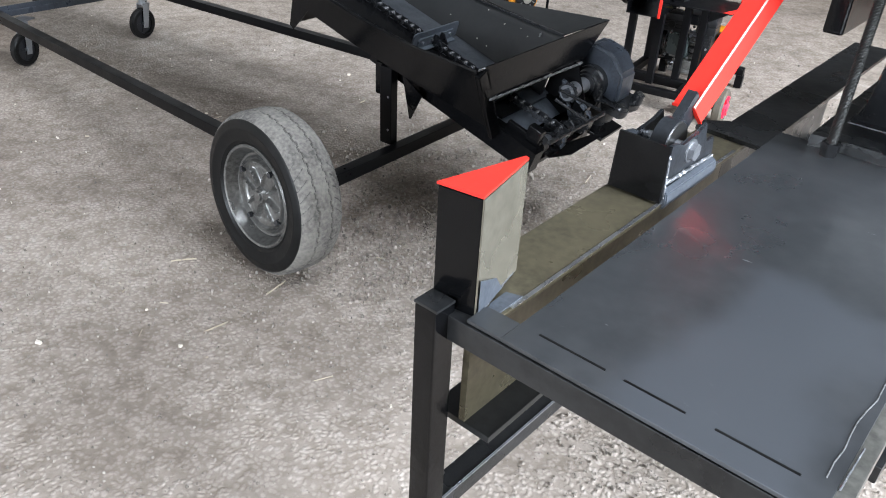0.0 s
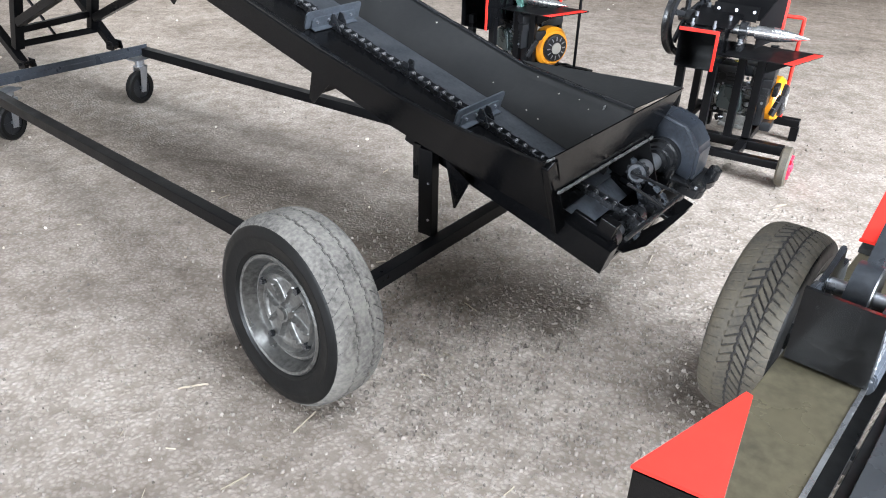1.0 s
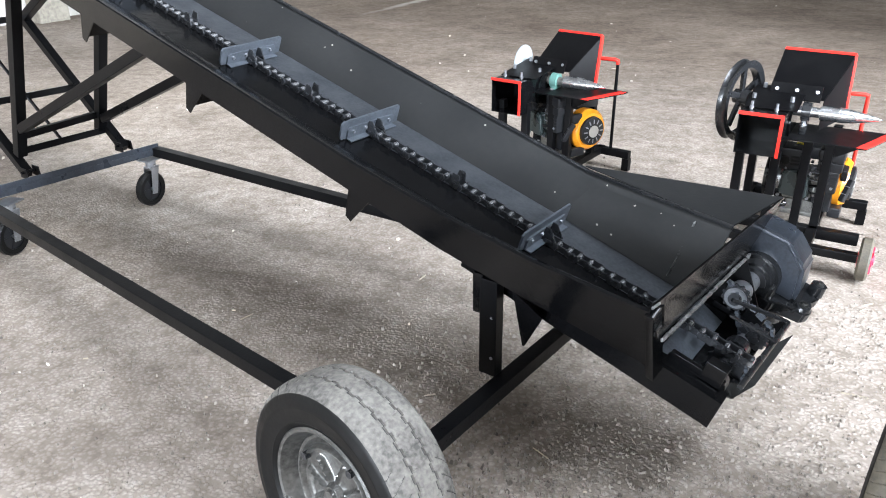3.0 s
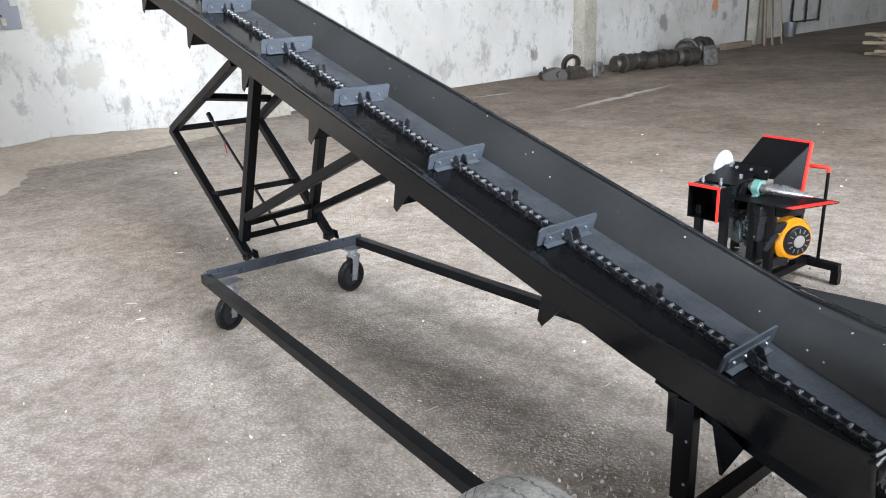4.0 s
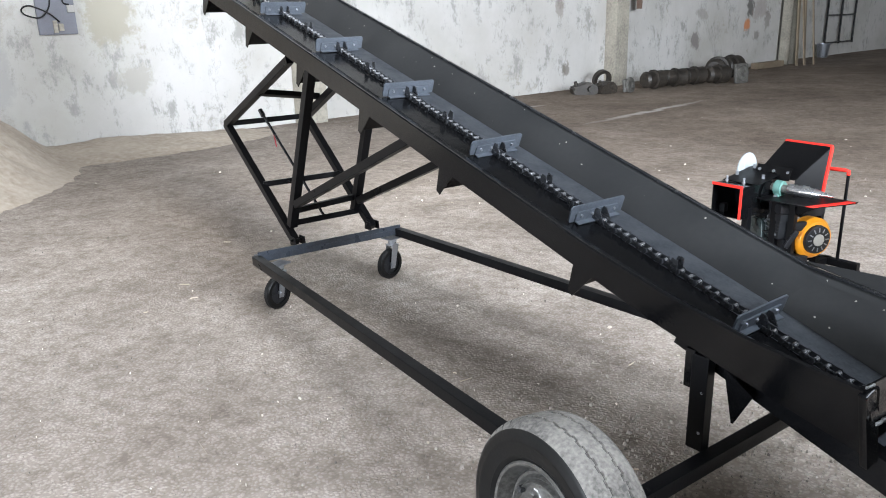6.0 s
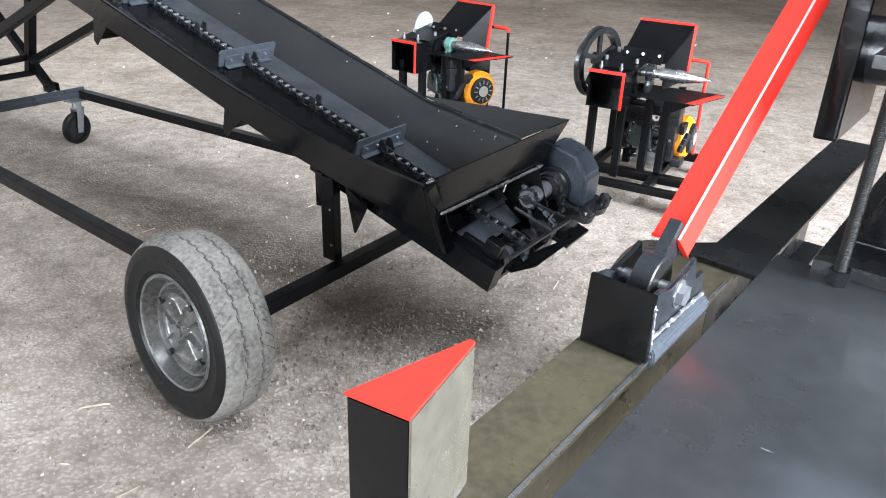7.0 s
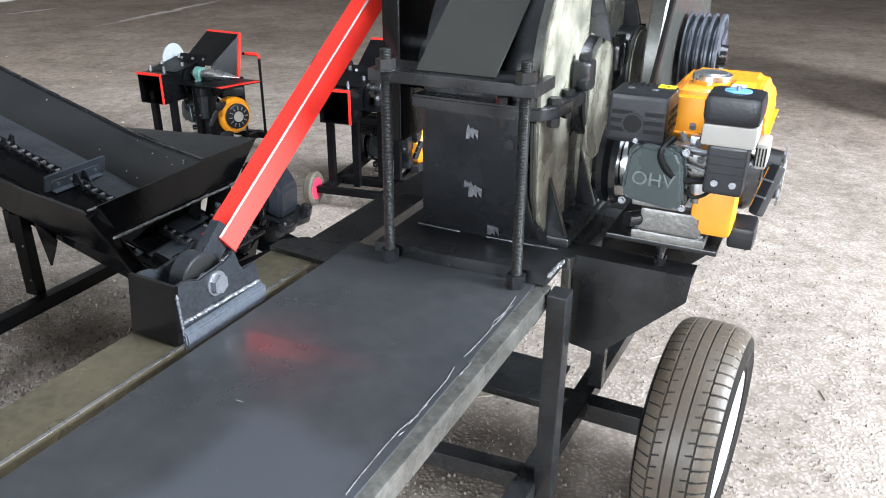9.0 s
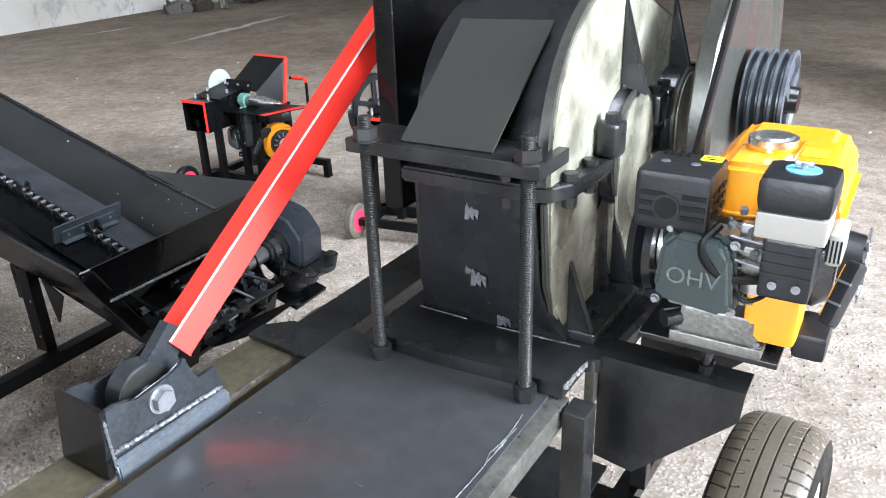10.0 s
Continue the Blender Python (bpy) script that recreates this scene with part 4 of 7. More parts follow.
    def run(pts):
        bm = bmesh.new()
        for a, b in zip(pts, pts[1:]):
            d = (b - a).length
            for j in range(max(1, int(d / 0.024))):
                c = a.lerp(b, (j + 0.5) / max(1, int(d / 0.024)))
                beam(bm, c - (b - a).normalized() * 0.012, c + (b - a).normalized() * 0.012, 0.016 if j % 2 else 0.010, 0.011, (0, 1, 0), 0.0)
                rod(bm, c + Vector((0, -0.011, 0)), c + Vector((0, 0.011, 0)), 0.0055, seg=8)
        part("slack_chain", bm, FLIGHT, root, "hanging roller chain round the tail sprockets")

    run([k(0.378, 0.02, -0.122), k(0.364, 0.02, -0.155), k(0.378, 0.02, -0.205), k(0.43, 0.02, -0.222), k(0.56, 0.02, -0.19)])
    run([k(0.545, -0.15, -0.022), k(0.46, -0.15, -0.056), k(0.372, -0.15, -0.088), k(0.362, -0.15, -0.11)])
    run([k(0.48, -0.15, -0.095), k(0.42, -0.15, -0.185)])
    bm = bmesh.new()
    slab(bm, [k(0.62, 0.20, -0.128), k(0.62, -0.2, -0.128), k(0.50, -0.2, -0.165), k(0.50, 0.20, -0.165)], 0.004)
    part("chute_plate", bm, FLIGHT, root, "pale blue-grey chute plate")
    # dark box added to hide the lit floor through the tail gap
    bm = bmesh.new()
    kbox(bm, (0.375, -0.20, -0.205), (0.62, 0.20, -0.185), 0.003)
    part("tail_filler", bm, BLACK, root)
    bm = bmesh.new()
    slab(bm, [k(0.398, 0.150, -0.165), k(0.350, -0.215, -0.185), k(0.314, -0.325, -0.172), k(0.330, -0.02, -0.200), k(0.360, 0.110, -0.185)], 0.005)
    part("drip_plate", bm, BLACK, root)
    bm = bmesh.new()
    rod(bm, k(0.36, 0.19, -0.085), k(0.345, -0.20, -0.075), 0.008)
    rod(bm, k(0.48, 0.0, -0.03), k(0.345, -0.05, -0.06), 0.006)
    rod(bm, k(0.50, -0.06, -0.02), k(0.35, -0.16, -0.05), 0.006)
    part("tie_rod", bm, CAST, root)
    # gear motor on the far side
    bm = bmesh.new()
    prism(bm, [(0.585, -0.095), (0.585, 0.062), (0.560, 0.086), (0.462, 0.086), (0.388, 0.030), (0.362, -0.070), (0.366, -0.095)], -0.475, -0.342, lambda a, b, c: k(a, c, b))
    bmesh.ops.bevel(bm, geom=list(bm.edges), offset=0.013, segments=3, affect="EDGES")
    part("gear_case", bm, BLUEBLACK, root, "glossy black cast gear case with bevelled shoulder")
    bm = bmesh.new()
    prism(bm, [(0.47, -0.290), (0.415, -0.290), (0.40, -0.318), (0.350, -0.318), (0.318, -0.325), (0.305, -0.350), (0.308, -0.385), (0.330, -0.41), (0.308, -0.45), (0.305, -0.49), (0.33, -0.515), (0.36, -0.515), (0.585, -0.50), (0.585, -0.33), (0.49, -0.31)], -0.132, -0.092, lambda a, b, c: k(a, b, c))
    bmesh.ops.bevel(bm, geom=list(bm.edges), offset=0.006, segments=2, affect="EDGES")
    part("gear_case_flange", bm, CAST, root, "cast flange with bolt lugs")
    for u, v, h in ((0.445, -0.318, 0.034), (0.335, -0.352, 0.012), (0.328, -0.478, 0.036)):
        bm = bmesh.new()
        rod(bm, k(u, v, -0.094), k(u, v, -0.094 + h), 0.026, 0.023, 20)
        part("bolt_lug", bm, CAST, root)
        bm = bmesh.new()
        rod(bm, k(u, v, -0.0945 + h), k(u, v, -0.090 + h), 0.014, 0.014, 16)
        bolt(bm, k(u, v, -0.090 + h), KUP, 0.009, 0.007)
        part("lug_bolt", bm, ROD, root)
    bm = bmesh.new()
    rod(bm, k(0.497, -0.345, -0.058), k(0.497, -0.318, -0.058), 0.074, 0.070, 36)
    rod(bm, k(0.497, -0.318, -0.058), k(0.497, -0.290, -0.058), 0.060, 0.054, 36)
    rod(bm, k(0.497, -0.290, -0.058), k(0.497, -0.275, -0.058), 0.046, 0.044, 28)
    part("coupling", bm, CAST, root)
    bm = bmesh.new()
    rod(bm, k(0.44, -0.41, -0.132), k(0.44, -0.41, -0.20), 0.078, 0.074, 32)
    rod(bm, k(0.44, -0.41, -0.20), k(0.44, -0.41, -0.235), 0.060, 0.05, 32)
    part("motor", bm, CAST, root)
    bm = bmesh.new()
    kbox(bm, (0.335, -0.50, -0.252), (0.52, -0.31, -0.236), 0.004)
    part("motor_plate", bm, BLACK, root, "square black motor plate")
    # axle, wheels, posts
    bm = bmesh.new()
    beam(bm, (1.03, 0.80, 0.275), (1.00, -0.62, 0.275), 0.05, 0.05)
    part("axle_beam", bm, SATIN, root)
    wheel(root, 1.08, 0.885, 0.299, 0.30, 0.178, TREAD_DUSTY, RIM, 1, lean=-4.0, turn=-6.0, spin=10)
    for y in (0.27, -0.27):
        bm = bmesh.new()
        box(bm, (1.04, y - 0.02, 0.296), (1.10, y + 0.02, 0.62), 0.004)
        part("post", bm, SATIN, root)
        bm = bmesh.new()
        box(bm, (1.09, y - 0.018, 0.50), (1.125, y + 0.018, 0.63), 0.003)
        slab(bm, [(1.0, y, 0.60), (0.90, y, 0.54), (0.955, y, 0.43), (0.962, y, 0.43)], 0.004)
        part("post_gusset", bm, BLACK, root)
        for z in (0.36, 0.50):
            bm = bmesh.new()
            bolt(bm, (1.055, y + 0.02 * (1 if y > 0 else -1), z), (0, 1 if y > 0 else -1, 0), 0.005, 0.003)
            part("rivet", bm, ZINC, root)
    # base frame on castors
    for a, b in (((1.03, 0.72, 0.30), (3.86, 0.505, 0.30)), ((1.00, -0.56, 0.30), (3.80, -0.445, 0.30))):
        bm = bmesh.new()
        beam(bm, a, b, 0.05, 0.05)
        part("base_rail", bm, SATIN, root, "matt black square tube rail")
    bm = bmesh.new()
    beam(bm, (3.875, 0.50, 0.30), (3.82, -0.46, 0.30), 0.07, 0.035)
    beam(bm, (3.845, 0.50, 0.33), (3.79, -0.46, 0.33), 0.006, 0.03)
    part("rear_bar", bm, BLUEBLACK, root, "blue-black channel bar with weld marks")
    for y in (0.395, -0.40):
        c = new("castor")
        c.parent = root
        c.matrix_local = pose(3.80, y, 0, 0, 0, 100 if y < 0 else 110)
        bm = bmesh.new()
        box(bm, (-0.055, -0.045, 0.262), (0.055, 0.045, 0.270), 0.002)
        rod(bm, (0, 0, 0.225), (0, 0, 0.262), 0.028)
        box(bm, (-0.03, -0.03, 0.212), (0.03, 0.03, 0.226), 0.004)
        part("swivel_plate", bm, ZINC, c, "zinc-plated swivel plate")
        bm = bmesh.new()
        for s in (-1, 1):
            slab(bm, [(-0.025, s * 0.028, 0.215), (0.028, s * 0.028, 0.215), (0.048, s * 0.028, 0.075), (0.012, s * 0.028, 0.07)], 0.003 * s)
        rod(bm, (0.03, -0.036, 0.098), (0.03, 0.036, 0.098), 0.009)
        part("fork", bm, ZINC, c, "zinc-plated castor fork")
        bm = bmesh.new()
        vv = lathe(bm, [(-0.018, 0.066), (-0.021, 0.088), (-0.012, 0.098), (0.012, 0.098), (0.021, 0.088), (0.018, 0.066)], 32)
        bmesh.ops.transform(bm, matrix=pose(0.03, 0, 0.098, 0, 0, 90), verts=vv)
        part("castor_tyre", bm, RUBBER, c)
        bm = bmesh.new()
        vv = lathe(bm, [(-0.012, 0.014), (-0.008, 0.068), (0.008, 0.068), (0.012, 0.014)], 24)
        bmesh.ops.transform(bm, matrix=pose(0.03, 0, 0.098, 0, 0, 90), verts=vv)
        for a in range(5):
            t = 2 * math.pi * a / 5
            beam(bm, (0.03 + 0.012 * math.cos(t), 0.010, 0.098 + 0.012 * math.sin(t)), (0.03 + 0.062 * math.cos(t), 0.009, 0.098 + 0.062 * math.sin(t)), 0.012, 0.006, (0, 1, 0), 0.001)
        part("castor_wheel", bm, PLASTIC, c)
    # lifting frame
    def strut(name, p, q, w=0.045, h=0.045, mat=SATIN):
        b = bmesh.new()
        beam(b, p, q, w, h, (0, 1, 0))
        part(name, b, mat, root)

    strut("support_leg", (3.93, 0.21, 0.33), (4.87, 0.19, 0.955))
    strut("support_leg", (3.90, -0.32, 0.33), (4.62, -0.28, 0.985))
    strut("support_post", (3.985, 0.20, 0.42), (3.625, 0.19, 1.36), 0.05, 0.05)
    strut("support_post", (4.04, -0.28, 0.42), (3.79, -0.28, 1.12), 0.05, 0.05)
    strut("upper_link", (4.86, 0.19, 0.955), (3.86, 0.19, 1.41))
    strut("upper_link", (4.62, -0.28, 0.98), (3.86, -0.28, 1.38))
    strut("brace", (3.90, 0.20, 0.57), (2.72, 0.19, 1.085))
    strut("brace", (3.98, -0.28, 0.50), (2.95, -0.28, 0.93))
    for p, q in (((3.985, 0.21, 0.435), (4.03, -0.29, 0.42)), ((4.35, 0.20, 0.62), (4.20, -0.28, 0.645)), ((4.02, 0.19, 0.50), (4.02, -0.28, 0.52)), ((4.87, 0.20, 0.955), (4.62, -0.29, 0.985)), ((4.30, 0.19, 1.20), (4.42, -0.28, 1.13))):
        strut("cross_bar", p, q, 0.035, 0.035)
    bm = bmesh.new()
    rod(bm, (4.76, -0.02, 1.02), (4.0, -0.04, 0.42), 0.009)
    rod(bm, (4.78, -0.02, 1.035), (4.74, -0.02, 1.0), 0.016)
    part("jack_screw", bm, CAST, root)
    bm = bmesh.new()
    slab(bm, [(4.645, -0.034, 0.92), (4.615, -0.036, 0.80), (4.60, -0.036, 0.805), (4.63, -0.034, 0.92)], 0.002)
    part("red_ribbon", bm, CLOTH, root, "thin dark red cloth ribbon")
    for y in (0.21, -0.32):
        for dx in (-0.03, 0.03):
            bm = bmesh.new()
            slab(bm, [(3.87, y + dx, 0.318), (3.95, y + dx, 0.318), (3.94, y + dx, 0.37), (3.88, y + dx, 0.37)], 0.005)
            part("hinge_ear", bm, SATIN, root)
        bm = bmesh.new()
        rod(bm, (3.91, y - 0.045, 0.35), (3.91, y + 0.045, 0.35), 0.008)
        part("hinge_pin", bm, SATIN, root)
    return root


build_conveyor()


# ---- petrol engine ----
def tank(p, bx):
    p("fuel_tank", ORANGE, lambda b: prism(b, [(-0.095, 0.2150), (-0.105, 0.2320), (-0.105, 0.2700), (-0.075, 0.3080), (-0.06, 0.3200), (0.100, 0.3200), (0.122, 0.3000), (0.136, 0.262), (0.132, 0.2320), (0.12, 0.2150)], -0.085, 0.225, lambda a, c, d: Vector((a, d, c))), bevel=0.012, label="yellow-orange fuel tank")
    p("tank_seam", ORANGE, bx((-0.11, -0.092, 0.2280), (0.142, 0.232, 0.2340), 0.002))
    p("tank_step", ORANGE, bx((0.045, -0.06, 0.3150), (0.108, 0.10, 0.3270), 0.008))
    p("tank_label", YELLOW, bx((0.055, -0.02, 0.3275), (0.095, 0.035, 0.3282)), label="pale label with unreadable print")
    p("filler_neck", ORANGE, lambda b: rod(b, (0.0, 0.04, 0.315), (0.0, 0.04, 0.3280), 0.042, 0.040, 32))
    p("fuel_cap", STEEL, lambda b: rod(b, (0.0, 0.04, 0.3280), (0.0, 0.04, 0.3400), 0.043, 0.043, 40), lambda b: rod(b, (0.0, 0.04, 0.3400), (0.0, 0.04, 0.3440), 0.036, 0.032, 40), label="bright metal fuel cap")


def build_engine(root, m, small=False):
    """A small horizontal-shaft petrol engine: x along the shaft to the starter, y to the back, z up, feet at z = 0."""
    e = new("engine")
    e.parent = root
    e.matrix_local = m
    e["label"] = "yellow and black petrol engine"

    def p(name, mat, *makers, label="", bevel=0.0, smooth=True):
        b = bmesh.new()
        for f in makers:
            f(b)
        if bevel:
            bmesh.ops.bevel(b, geom=list(b.edges), offset=bevel, segments=3, affect="EDGES")
        return part(name, b, mat, e, label, smooth)

    bx = lambda lo, hi, bev=0.0: (lambda b: box(b, lo, hi, bev))
    p("crankcase", ALLOY, bx((-0.10, -0.17, 0.0), (0.06, 0.12, 0.022), 0.005), bx((-0.095, -0.12, 0.022), (0.075, 0.13, 0.17), 0.02), bx((-0.085, -0.165, 0.02), (0.05, -0.1, 0.075), 0.008), label="grey cast alloy crankcase")
    for i, z in enumerate((0.105, 0.120, 0.135, 0.150, 0.165, 0.180, 0.195, 0.21)):
        p("cooling_fin", ALLOY, bx((-0.115, -0.20, z), (0.012, -0.10, z + 0.004)))
    p("cylinder", ALLOY, bx((-0.10, -0.20, 0.09), (0.0, -0.09, 0.21), 0.006))
    out = [(-0.118, 0.135), (-0.108, 0.116), (-0.002, 0.104), (0.012, 0.122), (0.002, 0.205), (-0.014, 0.232), (-0.088, 0.238), (-0.110, 0.215)]
    p("head_rim", COVER, lambda b: prism(b, [((a + 0.053) * 1.06 - 0.053, 0.172 + (c - 0.172) * 1.06) for a, c in out], -0.214, -0.200, lambda a, c, d: Vector((a, d, c))), bevel=0.003)
    p("valve_cover", COVER, lambda b: prism(b, out, -0.240, -0.212, lambda a, c, d: Vector((a, d, c))), bevel=0.008, label="grey-green ribbed valve cover")
    for x, z in ((-0.118, 0.102), (0.008, 0.105), (-0.102, 0.238), (0.002, 0.225)):
        p("cover_bolt", ZINC, lambda b: bolt(b, (x, -0.212, z), (0, -1, 0), 0.006, 0.010, 0.008))
    if not small:
        txt = bpy.data.curves.new("cover_lettering", "FONT")
        txt.body, txt.size, txt.extrude, txt.align_x, txt.align_y = "OHV", 0.041, 0.0022, "CENTER", "CENTER"
        t = new("cover_lettering", txt)
        t.parent = e
        t.matrix_local = pose(-0.053, -0.2405, 0.165, 90, 0, 0)
        txt.materials.append(LETTERS)
    # silencer with slotted guard
    p("silencer", PLASTIC, bx((-0.1680, -0.220, 0.2300), (-0.0440, -0.095, 0.3330), 0.012), label="black slotted exhaust guard")
    for z in (0.255, 0.273, 0.291):
        for x0, x1 in ((-0.157, -0.114), (-0.088, -0.05)):
            p("guard_slot", RUBBER, bx((x0, -0.2225, z), (x1, -0.2185, z + 0.008)))
        for y in (-0.195, -0.165, -0.135):
            p("guard_slot", RUBBER, bx((-0.0455, y, z), (-0.0415, y + 0.02, z + 0.008)))
    for i in range(4):
        p("guard_slot", RUBBER, bx((-0.150 + i * 0.013, -0.125, 0.332), (-0.143 + i * 0.013, -0.103, 0.3355)))
    p("exhaust_hole", RUBBER, lambda b: rod(b, (-0.1120, -0.223, 0.2730), (-0.1120, -0.218, 0.2730), 0.019, seg=24))
    p("exhaust_rim", PLASTIC, lambda b: bmesh.ops.transform(b, matrix=pose(-0.112, -0.2215, 0.273, 0, 0, 90), verts=lathe(b, [(-0.002, 0.019), (-0.002, 0.023), (0.003, 0.023), (0.003, 0.019)], 24)))
    for x in (-0.135, -0.085):
        p("dimple", ZINC, lambda b: rod(b, (x, -0.16, 0.3325), (x, -0.16, 0.3345), 0.009, 0.006))
    p("warning_label", YELLOW, bx((-0.0850, -0.135, 0.3333), (-0.0500, -0.105, 0.3342)), label="yellow warning label")
    p("label_bars", RUBBER, bx((-0.0780, -0.128, 0.3343), (-0.0570, -0.124, 0.3347)), bx((-0.0780, -0.118, 0.3343), (-0.0620, -0.114, 0.3347)))
    p("exhaust_pipe", CAST, lambda b: rod(b, (-0.1000, -0.16, 0.1880), (-0.1000, -0.16, 0.2330), 0.028))
    # air filter
    p("filter_lid", PLASTIC, bx((0.0230, -0.225, 0.2900), (0.1330, -0.115, 0.3500), 0.016), label="black air filter lid")
    p("filter_band", PLASTIC if small else CREAM, bx((0.0260, -0.222, 0.2480), (0.1300, -0.118, 0.2920), 0.006), label="cream filter body")
    p("filter_box", PLASTIC, bx((0.0420, -0.218, 0.1460), (0.1200, -0.125, 0.2490), 0.008))
    for z in (0.188, 0.206, 0.224):
        p("box_rib", PLASTIC, bx((0.043, -0.220, z), (0.117, -0.124, z + 0.004)))
    p("wing_nut", ZINC, lambda b: rod(b, (0.0780, -0.17, 0.3480), (0.0780, -0.17, 0.3620), 0.005), bx((0.0640, -0.172, 0.3550), (0.0920, -0.168, 0.3640), 0.002))
    p("blue_tag", BLUE, lambda b: rod(b, (0.0780, -0.17, 0.3495), (0.0780, -0.17, 0.3520), 0.026, seg=20), label="blue paper tag")
    for x in (0.065, 0.10):
        p("box_bolt", ZINC, lambda b: bolt(b, (x, -0.220, 0.172), (0, -1, 0), 0.005, 0.006, 0.007))
    # carburettor, linkages, hose
    p("carburettor", ALLOY, bx((0.0, -0.185, 0.165), (0.055, -0.125, 0.215), 0.006), lambda b: rod(b, (0.028, -0.155, 0.13), (0.028, -0.155, 0.165), 0.024), lambda b: rod(b, (0.028, -0.155, 0.102), (0.028, -0.155, 0.114), 0.012))
    p("float_bowl", STEEL, lambda b: rod(b, (0.028, -0.155, 0.128), (0.028, -0.155, 0.162), 0.0255), label="brassy float bowl")
    for a, c in (((-0.01, -0.20, 0.235), (0.05, -0.19, 0.225)), ((-0.02, -0.17, 0.255), (0.04, -0.16, 0.20)), ((0.0, -0.21, 0.20), (0.06, -0.20, 0.185)), ((0.01, -0.12, 0.24), (0.06, -0.13, 0.26))):
        p("linkage", ZINC, lambda b: rod(b, a, c, 0.003, seg=8))
    for q in ((-0.01, -0.19, 0.245), (0.02, -0.185, 0.235), (0.0, -0.16, 0.262), (0.03, -0.20, 0.205), (0.045, -0.19, 0.24)):
        p("linkage_nut", ZINC, lambda b: bolt(b, q, (0, -0.3, 1), 0.007, 0.010))
    b = pipe(curve_points([(-0.03, -0.19, 0.245), (-0.045, -0.235, 0.225), (-0.030, -0.245, 0.195), (0.0, -0.225, 0.170), (0.05, -0.20, 0.168)], 8), 0.007)
    part("fuel_hose", b, RUBBER, e, "black rubber hose")
    b = pipe(curve_points([(0.0, -0.21, 0.15), (0.03, -0.22, 0.135), (0.06, -0.20, 0.15), (0.07, -0.16, 0.18)], 6), 0.004)
    part("ignition_lead", b, RUBBER, e)
    p("control_bracket", ZINC, bx((-0.02, -0.17, 0.215), (0.05, -0.10, 0.222), 0.002), bx((0.0, -0.175, 0.222), (0.02, -0.155, 0.250), 0.003))
    # tank
    if small:
        p("fuel_tank", PLASTIC, bx((-0.09, -0.03, 0.235), (0.06, 0.14, 0.30), 0.02), label="dark fuel tank under the table")
    else:
        tank(p, bx)
    # fan housing, starter
    fr = 0.118 if small else 0.088
    sr = 0.085 if small else 0.058
    fx = 0.115 if small else 0.095
    p("fan_housing", ORANGE if small else CAST, lambda b: bmesh.ops.transform(b, matrix=pose(fx, 0.0, 0.14), verts=lathe(b, [(-0.04, fr - 0.003), (0.02, fr), (0.045, fr - 0.018), (0.045, 0.0), (-0.04, 0.0)], 40)), label="yellow fan housing" if small else "dark fan housing")
    p("lower_shroud", PLASTIC if small else ORANGE, bx((0.020, -0.165, 0.032), (0.108, -0.06, 0.140), 0.014), label="yellow lower shroud")
    p("starter_cover", PLASTIC, lambda b: bmesh.ops.transform(b, matrix=pose(0.165, 0.0, 0.14), verts=lathe(b, [(-0.02, sr), (0.012, sr - 0.005), (0.018, sr - 0.02), (0.018, 0.0), (-0.02, 0.0)], 40)), label="black recoil starter cover")
    for i in range(12):
        t = 2 * math.pi * i / 12
        p("starter_vent", ZINC, lambda b: beam(b, (0.183, 0.045 * math.cos(t), 0.14 + 0.045 * math.sin(t)), (0.181, 0.068 * math.cos(t), 0.14 + 0.068 * math.sin(t)), 0.007, 0.004, (1, 0, 0), 0.0))
    p("starter_badge", CREAM, lambda b: rod(b, (0.183, 0, 0.14), (0.187, 0, 0.14), 0.034, seg=24), label="pale round badge with unreadable print")
    p("side_vent", PLASTIC if small else CREAM, bx((0.1270, -0.15, 0.1900), (0.1520, -0.06, 0.2450), 0.008), label="pale slotted cover")
    for i in range(4):
        p("vent_slot", RUBBER, bx((0.128 + 0.006 * i, -0.1515, 0.198), (0.131 + 0.006 * i, -0.1495, 0.236)))
    p("toe_foot", PLASTIC, bx((0.10, -0.13, 0.0), (0.155, -0.03, 0.05), 0.01))
    hm = pose(0.163, -0.165, 0.155, 0, 0, 0) @ pose(0, 0, 0, -28, 0, -30)
    p("starter_grip", PLASTIC, lambda b: box(b, (-0.012, -0.014, -0.055), (0.012, 0.014, 0.055), 0.007, hm), label="black starter grip")
    p("grip_inlay", ORANGE, lambda b: box(b, (-0.0145, -0.009, -0.045), (-0.011, 0.009, 0.045), 0.001, hm))
    for z in (-0.02, 0.016):
        p("grip_rib", ZINC, lambda b: box(b, (-0.013, -0.0155, z), (0.013, -0.013, z + 0.004), 0.0, hm))
    # clutch pulley on the shaft
    p("clutch_pulley", CAST, lambda b: bmesh.ops.transform(b, matrix=pose(-0.16, -0.02, 0.13), verts=lathe(b, [(-0.045, 0.0), (-0.045, 0.10), (-0.030, 0.105), (-0.022, 0.085), (-0.014, 0.105), (0.0, 0.10), (0.0, 0.0)], 40)))
    p("clutch_drum", STEEL, lambda b: rod(b, (-0.158, -0.02, 0.13), (-0.11, -0.02, 0.13), 0.062, 0.062, 36))
    p("drain_pipe", CAST, lambda b: rod(b, (-0.11, -0.175, 0.045), (-0.085, -0.15, 0.045), 0.017, 0.017, 20))
    for x, y in ((-0.085, -0.155), (0.045, -0.155), (-0.085, 0.10), (0.045, 0.10)):
        p("mount_bolt", ZINC, lambda b: rod(b, (x, y, 0.0), (x, y, 0.045), 0.006), lambda b: bolt(b, (x, y, 0.02), (0, 0, 1), 0.010, 0.010, 0.013))
    return e


